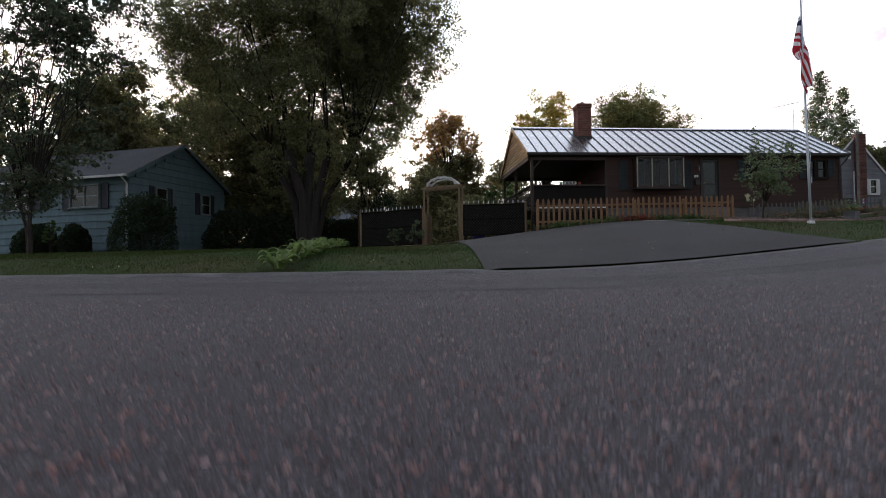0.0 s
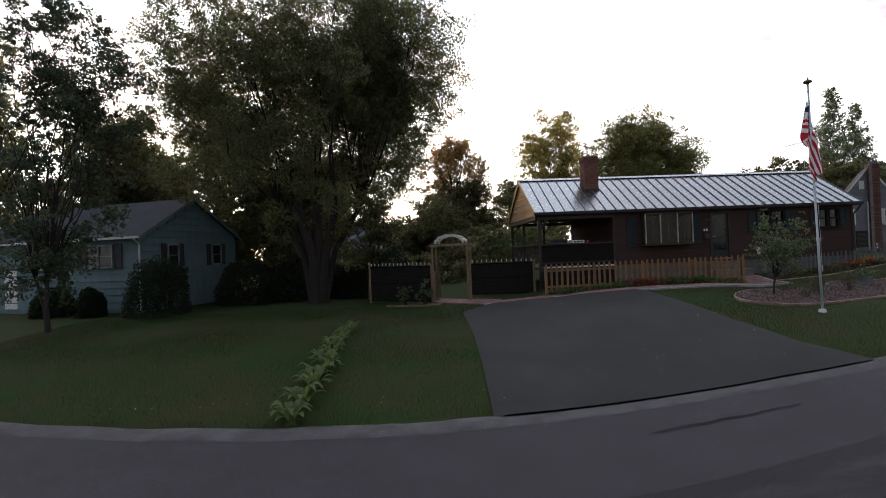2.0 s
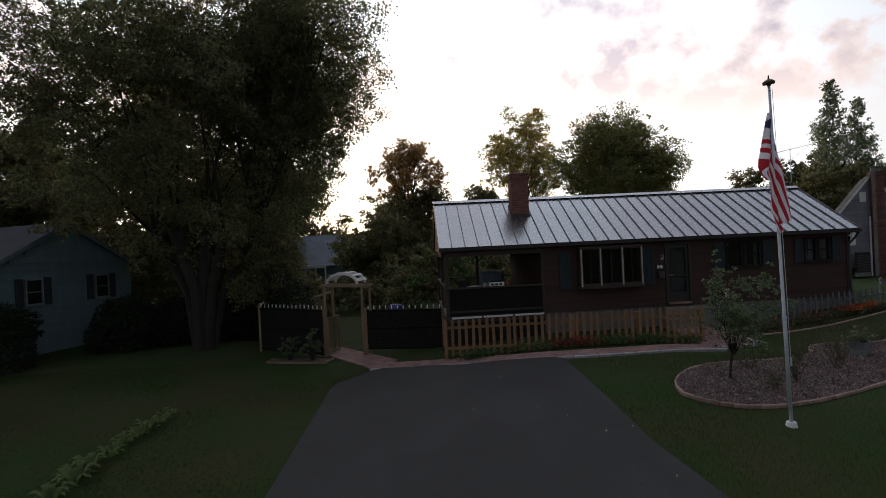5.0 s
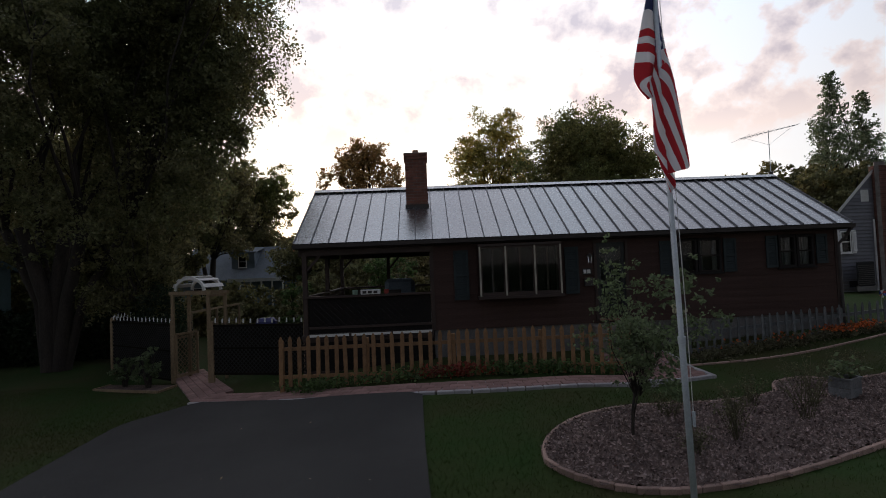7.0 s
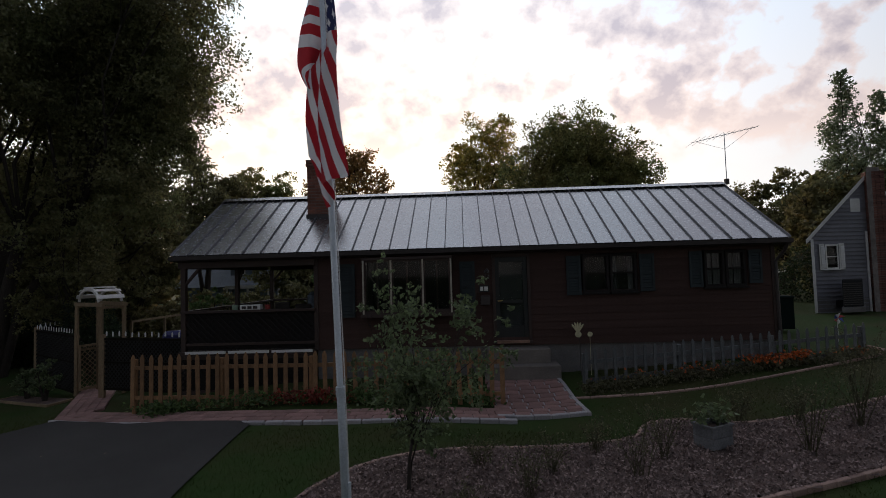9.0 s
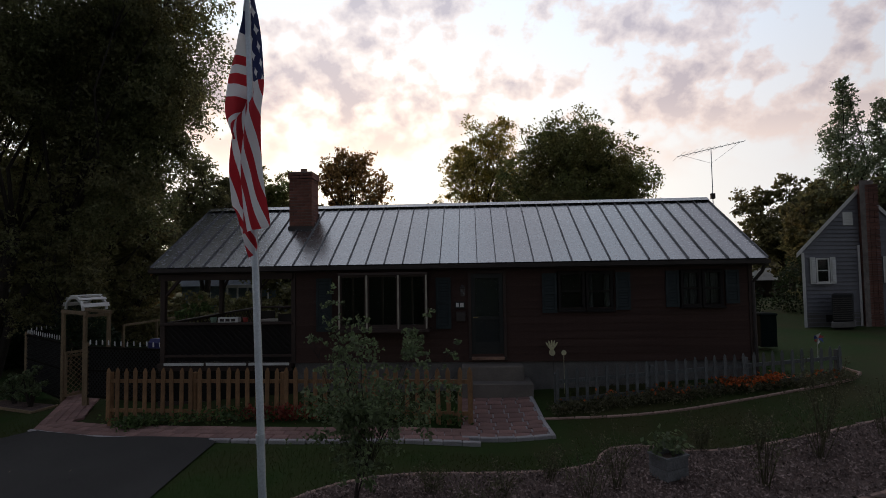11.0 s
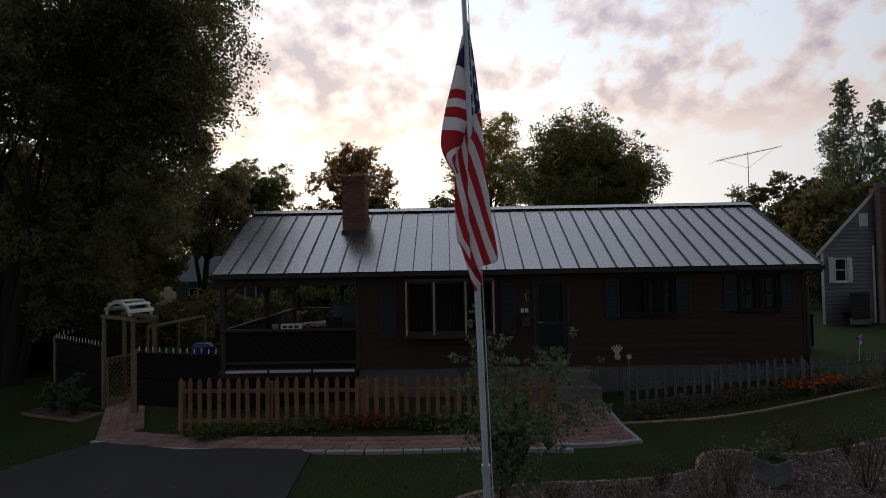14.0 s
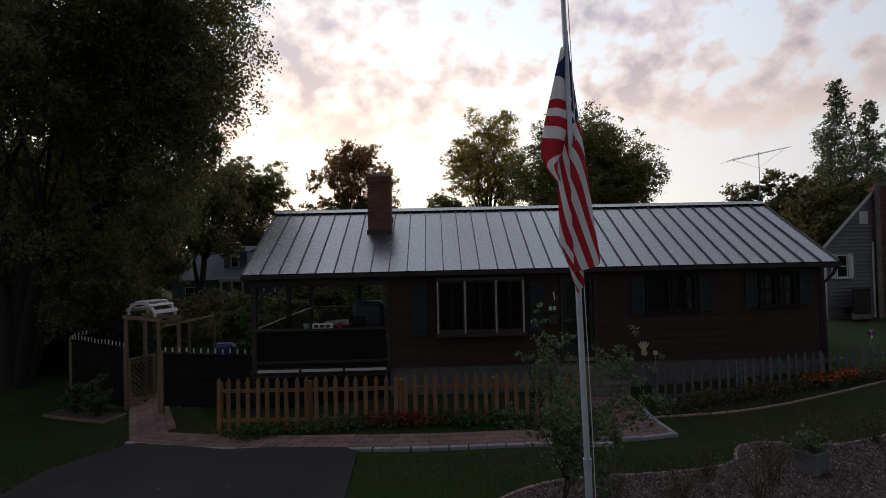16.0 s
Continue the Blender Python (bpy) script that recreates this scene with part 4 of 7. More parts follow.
    sash_window(house, Matrix.Translation((17.98, y, 3.56)), 0.46, 0.84, M_NEARBLACK, 0.9)
    # door with a glazed storm door
    d0, d1, dz0, dz1 = 12.6, 13.36, 2.42, 4.40
    part("door_frame", boxes(((d0 - 0.07, y - 0.02, dz0), (d0, y + 0.12, dz1)), ((d1, y - 0.02, dz0), (d1 + 0.07, y + 0.12, dz1)), ((d0 - 0.07, y - 0.02, dz1), (d1 + 0.07, y + 0.12, dz1 + 0.08)), ((d0 - 0.07, y - 0.08, dz0 - 0.06), (d1 + 0.07, y + 0.12, dz0))), M_DARKWOOD, house)
    door = part("front_door", boxes(((d0, y + 0.03, dz0), (d0 + 0.1, y + 0.07, dz1)), ((d1 - 0.1, y + 0.03, dz0), (d1, y + 0.07, dz1)), ((d0 + 0.1, y + 0.03, dz1 - 0.12), (d1 - 0.1, y + 0.07, dz1)), ((d0 + 0.1, y + 0.03, dz0), (d1 - 0.1, y + 0.07, dz0 + 0.35)), ((d0 + 0.1, y + 0.03, 3.3), (d1 - 0.1, y + 0.07, 3.38)), ((d0 + 0.02, y + 0.1, dz0), (d1 - 0.02, y + 0.14, dz1)), bevel=0.004), M_DOOR, house, "dark front door behind a glazed storm door")
    part("pane", boxes(((d0 + 0.1, y + 0.045, dz0 + 0.35), (d1 - 0.1, y + 0.051, 3.3)), ((d0 + 0.1, y + 0.045, 3.38), (d1 - 0.1, y + 0.051, dz1 - 0.12))), M_GLASS, door).visible_shadow = False
    part("door_handle", tube(bmesh.new(), [(d0 + 0.06, y + 0.03, 3.36), (d0 + 0.06, y - 0.04, 3.36), (d0 + 0.16, y - 0.045, 3.37)], [0.014, 0.014, 0.011]), M_BRASS, door, "brass lever handle")
    part("threshold", boxes(((d0, y - 0.1, dz0 - 0.05), (d1, y + 0.03, dz0 + 0.01))), M_FLUE, house)


build_walls()
build_roof()
build_gable()
build_openings()
stack = chimney(house, 7.96, 22.22, 0.60, 0.60, 5.3, 7.24)
for y in (21.89, 22.55):
    z = EAVE_Z + (y - EAVE_Y) * (RIDGE_Z - EAVE_Z) / (RIDGE_Y - EAVE_Y)
    part("flashing", boxes(((7.62, y - 0.012, z - 0.05), (8.30, y + 0.012, z + 0.09))), M_TRIM, stack, "dark metal flashing")


# ---- vegetation helpers ----
def leaf_mesh(centres, size, rng, flat=0.0, droop=0.0):
    """One small folded leaf a centre: a kite of two triangles. flat turns the leaves to face up."""
    n = len(centres)
    d = rng.normal(size=(n, 3))
    d[:, 2] -= droop
    d /= np.linalg.norm(d, axis=1)[:, None]
    e = rng.normal(size=(n, 3))
    e[:, 2] += flat
    e = np.cross(d, e)
    e /= np.linalg.norm(e, axis=1)[:, None] + 1e-9
    s = size * rng.uniform(0.6, 1.3, (n, 1))
    up = np.cross(d, e)
    v = np.empty((n, 4, 3))
    v[:, 0] = centres - d * s * 0.5
    v[:, 1] = centres + e * s * 0.30 + up * s * 0.08
    v[:, 2] = centres + d * s * 0.5
    v[:, 3] = centres - e * s * 0.30 + up * s * 0.08
    return v.reshape(-1, 3)


def quads(name, verts, mat, parent=None):
    me = bpy.data.meshes.new(name)
    n = len(verts) // 4
    if parent is not None:
        verts = verts - np.array(root_of(parent).location)
    me.vertices.add(n * 4)
    me.vertices.foreach_set("co", verts.astype(np.float32).ravel())
    me.loops.add(n * 4)
    me.loops.foreach_set("vertex_index", np.arange(n * 4, dtype=np.int32))
    me.polygons.add(n)
    me.polygons.foreach_set("loop_start", np.arange(0, n * 4, 4, dtype=np.int32))
    me.update(calc_edges=True)
    me.materials.append(mat)
    ob = new(name, me)
    ob.parent = parent
    return ob


def blob_points(rng, lobes, total, shell=0.55, clump=45):
    """Points in uneven clumps through a list of lobes (x, y, z, r)."""
    lobes = np.array(lobes)
    weight = lobes[:, 3] ** 2
    counts = rng.multinomial(total, weight / weight.sum())
    out = []
    for (x, y, z, r), c in zip(lobes, counts):
        k = max(int(c / clump), 1)
        u = rng.normal(size=(k, 3))
        u /= np.linalg.norm(u, axis=1)[:, None]
        centre = u * r * (shell + (1 - shell) * rng.random((k, 1)) ** 0.7) * np.array([1, 1, 0.85])
        which = rng.integers(0, k, c)
        sp = rng.uniform(0.09, 0.19, k)[which][:, None]
        out.append(centre[which] + rng.normal(size=(c, 3)) * r * sp * np.array([1, 1, 0.7]) + np.array([x, y, z]))
    return np.concatenate(out)


def tree(base, lobes, total, leaf, mat, label, seed, stems=((0, 0, 0.25),), fork=2.5, bark=M_BARK, twigs=3, name="tree", category="tree", shell=0.45, droop=0.0, group="", clump=45):
    """Trunk or several stems, limbs to every lobe, twigs, and a crown of small leaves."""
    rng = np.random.default_rng(seed)
    base = Vector(base)
    ob = thing(name, base, label, category, group)
    bm = bmesh.new()
    tops = []
    for dx, dy, r in stems:
        top = base + Vector((dx, dy, fork))
        mid = base + Vector((dx * 0.35, dy * 0.35, fork * 0.5)) + Vector(rng.normal(size=3) * r * 0.3)
        tube(bm, [base + Vector((dx * 0.12, dy * 0.12, -0.2)), base + Vector((dx * 0.15, dy * 0.15, 0.15)), mid, top], [r * 1.5, r * 1.1, r * 0.92, r * 0.8], 10)
        tops.append((top, r))
    part("trunk", bm, bark, ob, smooth=True)
    for x, y, z, r in lobes[::max(len(lobes) // 34, 1)]:
        bm = bmesh.new()
        tip = Vector((x, y, z))
        top, tr = min(tops, key=lambda q: (q[0] - tip).length)
        span = (tip - top).length
        low = top.lerp(tip, 0.28) + Vector((0, 0, 0.10 * span)) + Vector(rng.normal(size=3) * 0.045 * span)
        bend = top.lerp(tip, 0.62) + Vector(rng.normal(size=3) * 0.06 * span)
        rad = min(tr * 0.42, 0.03 + 0.035 * r)
        tube(bm, [top - Vector((0, 0, 0.15)), low, bend, tip], [rad, rad * 0.75, rad * 0.5, rad * 0.2], 6)
        for _ in range(twigs):
            q = tip + Vector(rng.normal(size=3)) * r * 0.5
            tube(bm, [bend.lerp(tip, 0.6), tip.lerp(q, 0.5) + Vector(rng.normal(size=3) * 0.1), q], [rad * 0.35, rad * 0.2, rad * 0.1], 4)
        part("limb", bm, bark, ob, smooth=True)
    pts = blob_points(rng, lobes, total, shell, clump)
    quads("crown", leaf_mesh(pts, leaf, rng, droop=droop), mat, ob)
    return ob


def crown_lobes(rng, centre, radii, count, r_min, r_max, bottom=-1.0, spread=(0.25, 0.92)):
    """Lobes over an ellipsoid, uneven, with the underside cut off."""
    out = []
    while len(out) < count:
        u = rng.normal(size=3)
        u /= np.linalg.norm(u)
        if u[2] < bottom:
            continue
        s = rng.uniform(*spread)
        p = np.array(centre) + u * np.array(radii) * s
        out.append((*p, rng.uniform(r_min, r_max)))
    return out


def shrub(at, r, h, total, leaf, mat, label, seed, name="shrub", group="", loose=0.45, dense=False):
    rng = np.random.default_rng(seed)
    z = ground(at[0], at[1])
    ob = thing(name, (at[0], at[1], z), label, "shrub", group)
    bm = bmesh.new()
    lobes = []
    for k in range(9):
        a = rng.uniform(0, 6.28)
        q = (at[0] + math.cos(a) * r * rng.uniform(0.1, 0.6), at[1] + math.sin(a) * r * rng.uniform(0.1, 0.6), z + h * rng.uniform(0.3, 0.78))
        lobes.append((*q, r * rng.uniform(0.35, 0.5)))
        tube(bm, [(at[0] + rng.uniform(-0.05, 0.05), at[1], z - 0.05), ((at[0] + q[0]) / 2, (at[1] + q[1]) / 2, z + h * 0.3), q], [0.03, 0.02, 0.008], 5)
    part("branchwork", bm, M_BARK, ob)
    pts = blob_points(rng, lobes, total, loose)
    if dense:
        # clipped and rounded, leafy to the ground
        u = rng.normal(size=(total, 3))
        u /= (np.abs(u) ** 2.6).sum(1)[:, None] ** (1 / 2.6)
        u[:, 2] = np.abs(u[:, 2])
        lump = np.array([1 + 0.16 * noise.noise((q[0] * 2.2 + seed, q[1] * 2.2, q[2] * 2.2)) for q in u])
        pts = u * (lump * rng.uniform(0.78, 1.02, total))[:, None] * np.array([r, r, h]) + np.array([at[0], at[1], z])
    pts = pts[pts[:, 2] > z - 0.02]
    quads("foliage", leaf_mesh(pts, leaf, rng), mat, ob)
    return ob


def perennial(at, r, h, stems, leaf, mat, seed, label):
    """Thin stems fanning from the ground, each with small leaves along it."""
    rng = np.random.default_rng(seed)
    z = ground(*at)
    ob = thing("perennial", (*at, z), label, "plant", "bed perennials")
    pts = []
    for k in range(stems):
        a, q = rng.uniform(0, 6.28), r * rng.uniform(0.25, 1.0)
        top = Vector((at[0] + math.cos(a) * q, at[1] + math.sin(a) * q, z + h * rng.uniform(0.6, 1.05)))
        foot = Vector((at[0] + rng.normal() * 0.04, at[1] + rng.normal() * 0.04, z - 0.02))
        bend = foot.lerp(top, 0.5) + Vector((0, 0, h * 0.12))
        part("stem", tube(bmesh.new(), [foot, bend, top], [0.005, 0.004, 0.002], 4), L_WISP, ob)
        for i in range(26):
            s = rng.uniform(0.25, 1.0)
            c = foot.lerp(bend, s * 2) if s < 0.5 else bend.lerp(top, s * 2 - 1)
            pts.append(np.array(c) + rng.normal(size=3) * 0.045)
    quads("foliage", leaf_mesh(np.array(pts), leaf, rng), mat, ob)
    return ob


# ---- walks, steps, bed ----
def slab_mesh(name, lx, ly, lz, mat, bevel=0.008):
    bm = boxes(((-lx / 2, -ly / 2, -lz), (lx / 2, ly / 2, 0)), bevel=bevel)
    me = bpy.data.meshes.new(name)
    bm.to_mesh(me)
    bm.free()
    me.materials.append(mat)
    return me


def laid(x, y, lift, a):
    """A pose on the ground at (x, y), turned by a and tilted with the slope."""
    u, v = Vector((math.cos(a), math.sin(a), 0)), Vector((-math.sin(a), math.cos(a), 0))
    e = 0.15
    u.z = (ground(x + u.x * e, y + u.y * e) - ground(x - u.x * e, y - u.y * e)) / (2 * e)
    v.z = (ground(x + v.x * e, y + v.y * e) - ground(x - v.x * e, y - v.y * e)) / (2 * e)
    u.normalize()
    n = u.cross(v).normalized()
    m = Matrix((u, n.cross(u), n)).transposed().to_4x4()
    m.translation = (x, y, ground(x, y) + lift)
    return m


def build_walks():
    main = thing("walk", (8, 17.7, 1.4), "pink paver garden walk edged with pale stones", "walk", kind="structure")
    pav = slab_mesh("paver", 0.285, 0.185, 0.07, M_PAVER)
    edge = slab_mesh("edging_stone", 0.33, 0.085, 0.1, M_EDGE, 0.012)
    for pts, rows, gap in ((WALK_A, 5, 0.19), (smooth_line(WALK_B, 2), 3, 0.19)):
        rows_here = []
        for n, (x, y, a) in enumerate(along(pts, 0.295)):
            nx, ny = -math.sin(a), math.cos(a)
            rows_here.append([(x + nx * s, y + ny * s, ground(x + nx * s, y + ny * s) + 0.022) for s in (-(rows / 2) * gap, (rows / 2) * gap)])
            for k in range(rows):
                s = (k - (rows - 1) / 2) * gap
                sh = 0.147 if k % 2 else 0.0
                px, py = x + nx * s + math.cos(a) * sh, y + ny * s + math.sin(a) * sh
                m = laid(px, py, 0.042 + random.uniform(-0.003, 0.004), a + random.uniform(-0.01, 0.01)) @ Matrix.Rotation(random.uniform(-0.008, 0.008), 4, "X")
                piece("paver", pav, main, m)
        part("sand_bed", strip(rows_here), M_EDGE, main)
        s = -(rows / 2) * gap - 0.045
        if rows == 3:
            for x, y, a in along(pts, 0.34):
                px, py = x - math.sin(a) * s, y + math.cos(a) * s
                piece("edging_stone", edge, main, laid(px, py, 0.045 + random.uniform(-0.004, 0.004), a + random.uniform(-0.02, 0.02)))
    # the pad before the steps
    pad = thing("pad", (13.2, 18.9, 1.5), "pink paver landing with a pale stone border", "walk", kind="structure")
    rows = []
    for j in range(12):
        a, b = line([PAD[0], PAD[3]], j / 11), line([PAD[1], PAD[2]], j / 11)
        rows.append([(a[0] + (b[0] - a[0]) * i / 5, a[1] + (b[1] - a[1]) * i / 5, ground(a[0] + (b[0] - a[0]) * i / 5, a[1] + (b[1] - a[1]) * i / 5) + 0.022) for i in range(6)])
    part("sand_bed", strip(rows), M_EDGE, pad)
    for j in range(11):
        v = (j + 0.5) / 11
        a, b = line([PAD[0], PAD[3]], v), line([PAD[1], PAD[2]], v)
        for i in range(5):
            u = (i + (0.5 if j % 2 else 0.3)) / 5
            x, y = a[0] + (b[0] - a[0]) * u, a[1] + (b[1] - a[1]) * u
            piece("paver", pav, pad, laid(x, y, 0.045 + random.uniform(-0.003, 0.004), random.uniform(-0.01, 0.03)))
    for a, b in ((PAD[0], PAD[1]), (PAD[1], PAD[2])):
        for x, y, h in along([a, b], 0.33):
            piece("edging_stone", edge, pad, laid(x + 0.1 * math.cos(h), y + 0.1 * math.sin(h), 0.05 + random.uniform(-0.003, 0.004), h))
    for y0, z1, x0, x1 in ((19.72, 1.95, 12.28, 13.95), (20.02, 2.28, 12.36, 13.78)):
        lone("door_step", boxes(((x0, y0, 1.3), (x1, WY0 - 0.02, z1)), bevel=0.02), M_STEP, "weathered concrete door step", "step", group="door steps")


def build_bed():
    step_m = 0.16
    xs = [p[0] for p in BED]
    ys = [p[1] for p in BED]
    verts, faces, index = [], [], {}
    nx, ny = int((max(xs) - min(xs)) / step_m) + 2, int((max(ys) - min(ys)) / step_m) + 2
    for i in range(nx):
        for j in range(ny):
            x, y = min(xs) + i * step_m, min(ys) + j * step_m
            if inside(x + step_m / 2, y + step_m / 2, BED):
                f = []
                for a, b in ((i, j), (i + 1, j), (i + 1, j + 1), (i, j + 1)):
                    if (a, b) not in index:
                        u, v = min(xs) + a * step_m, min(ys) + b * step_m
                        index[(a, b)] = len(verts)
                        verts.append((u, v, ground(u, v) + 0.045 + 0.025 * noise.noise((u * 2, v * 2, 0))))
                    f.append(index[(a, b)])
                faces.append(f)
    bed = lone("mulch_bed", (verts, faces), M_MULCH, "curved island bed covered with brown bark mulch", "flower bed", "structure", smooth=True)
    stone = slab_mesh("edging_stone", 0.246, 0.058, 0.12, M_PINKEDGE, 0.008)
    for x, y, a in along(BED + BED[:1], 0.25):
        piece("edging_stone", stone, bed, laid(x, y, 0.058 + random.uniform(-0.004, 0.005), a + random.uniform(-0.02, 0.02)))
    rng = np.random.default_rng(5)
    pts = []
    while len(pts) < 17000:
        x, y = rng.uniform(min(xs), 20), rng.uniform(min(ys), max(ys))
        if inside(x, y, BED):
            pts.append((x, y, ground(x, y) + 0.06 + rng.uniform(0, 0.03)))
    chips = quads("bark_chips", leaf_mesh(np.array(pts), 0.05, rng, flat=2.5), M_CHIP)
    tagged(chips, "loose bark chips on the mulch bed", "mulch", kind="stuff")


build_walks()
build_bed()


# ---- fences ----
def picket_mesh(name, w, h, t, mat, point=0.09):
    bm = prism(bmesh.new(), [(-w / 2, 0, 0), (w / 2, 0, 0), (w / 2, 0, h - point), (w * 0.22, 0, h - 0.02), (0, 0, h), (-w * 0.22, 0, h - 0.02), (-w / 2, 0, h - point)], (0, -t / 2, 0), (0, t / 2, 0))
    me = bpy.data.meshes.new(name)
    bmesh.ops.recalc_face_normals(bm, faces=bm.faces)
    bm.to_mesh(me)
    bm.free()
    me.materials.append(mat)
    return me


def picket_fence(label, points, tops, height, gap, w, mat, post_every, group):
    """points: plan line; tops: heights of the picket tips at its points."""
    (x0, y0), (x1, y1) = points
    n = math.hypot(x1 - x0, y1 - y0)
    a = math.atan2(y1 - y0, x1 - x0)
    f = thing("picket_fence", ((x0 + x1) / 2, (y0 + y1) / 2, ground((x0 + x1) / 2, (y0 + y1) / 2)), label, "fence", group)
    me = picket_mesh("picket", w, height, 0.02, mat)
    count = int(n / gap)
    for i in range(count + 1):
        s = i / count
        x, y, z = x0 + (x1 - x0) * s, y0 + (y1 - y0) * s, tops[0] + (tops[1] - tops[0]) * s
        piece("picket", me, f, Matrix.Translation((x + 0.035 * math.sin(a), y - 0.035 * math.cos(a), z - height + random.uniform(-0.012, 0.012))) @ Matrix.Rotation(a, 4, "Z") @ Matrix.Rotation(random.uniform(-0.02, 0.02), 4, "Y"))
    for drop in (0.28, height - 0.22):
        part("rail", beam(bmesh.new(), (x0, y0, tops[0] - drop), (x1, y1, tops[1] - drop), 0.04, 0.075), mat, f)
    k = max(round(n / post_every), 1)
    for i in range(k + 1):
        s = i / k
        x, y, z = x0 + (x1 - x0) * s, y0 + (y1 - y0) * s, tops[0] + (tops[1] - tops[0]) * s
        bm = boxes(((-0.045, -0.0, -height - 0.25), (0.045, 0.09, -0.1)), bevel=0.008)
        bmesh.ops.transform(bm, matrix=Matrix.Translation((x, y, z)) @ Matrix.Rotation(a, 4, "Z"), verts=bm.verts)
        part("post", bm, mat, f)
    return f


picket_fence("golden cedar picket fence along the front walk", ((4.83, 18.88), (12.55, 18.40)), (2.52, 2.58), 1.12, 0.205, 0.088, M_PICKET, 1.88, "picket fences")
picket_fence("weathered grey picket fence behind the marigolds", ((14.4, 19.42), (20.7, 20.08)), (2.34, 2.70), 0.88, 0.215, 0.066, M_GREYPICKET, 2.4, "picket fences")


M_WIRE = material("black_green_lattice", (0.018, 0.015, 0.011), 1.0, None, 3, 40, 0.3, 0.1)
M_WIRE.node_tree.nodes["Principled BSDF"].inputs["Specular IOR Level"].default_value = 0.1
M_LATH = material("weathered_dark_lath", (0.016, 0.015, 0.013), 0.8, None, 3, 40, 0.3, 0.1)
M_TIP = material("bright_white_paint", (0.80, 0.80, 0.78), 0.5, None, 3, 40, 0.1, 0.05)


def lattice_fence(a, b, top, label):
    """Dark wire and lattice panel with white picket tips above it."""
    n = math.hypot(b[0] - a[0], b[1] - a[1])
    ang = math.atan2(b[1] - a[1], b[0] - a[0])
    z0 = ground((a[0] + b[0]) / 2, (a[1] + b[1]) / 2)
    f = thing("lattice_fence", ((a[0] + b[0]) / 2, (a[1] + b[1]) / 2, z0), label, "fence", "lattice fences")
    me = picket_mesh("picket_tip", 0.036, 0.13, 0.018, M_TIP, 0.03)
    k = int(n / 0.23)
    for i in range(k + 1):
        s = (i + 0.5) / (k + 1)
        piece("picket_tip", me, f, Matrix.Translation((a[0] + (b[0] - a[0]) * s, a[1] + (b[1] - a[1]) * s, top - 0.13 + random.uniform(-0.012, 0.012))) @ Matrix.Rotation(ang, 4, "Z"))
    for z in (top - 0.2, z0 + 0.12):
        part("rail", beam(bmesh.new(), (*a, z), (*b, z), 0.05, 0.06), M_WIRE, f)
    panel = part("panel_frame", beam(bmesh.new(), (*a, (top + z0) / 2), (*b, (top + z0) / 2), 0.03, 0.05), M_WIRE, f)
    lattice(panel, a, b, z0 + 0.1, top - 0.2, 0.12, 0.022, M_LATH)
    off = Vector((-(b[1] - a[1]), b[0] - a[0], 0)).normalized() * 0.03
    part("backing_mesh", beam(bmesh.new(), Vector((*a, (top + z0) / 2 - 0.06)) + off, Vector((*b, (top + z0) / 2 - 0.06)) + off, 0.008, top - z0 - 0.3), M_WIRE, f, "dark backing mesh")
    for p in (a, b):
        part("post", boxes(((p[0] - 0.045, p[1] - 0.045, z0 - 0.3), (p[0] + 0.045, p[1] + 0.045, top - 0.08)), bevel=0.008), M_ARBOR, f)


ARB = [(0.57, 22.66), (2.07, 21.62), (0.77, 23.25), (2.29, 22.22)]        # front left, front right, back left, back right
lattice_fence((2.17, 21.58), (4.88, 20.95), 2.76, "dark lattice fence panel with white picket tips beside the arbor")
lattice_fence((-2.5, 24.75), (0.50, 22.74), 2.72, "dark lattice fence panel with white picket tips behind the rose bed")
lattice_fence((-2.52, 24.85), (-2.75, 26.9), 2.75, "dark lattice side fence with white picket tips")


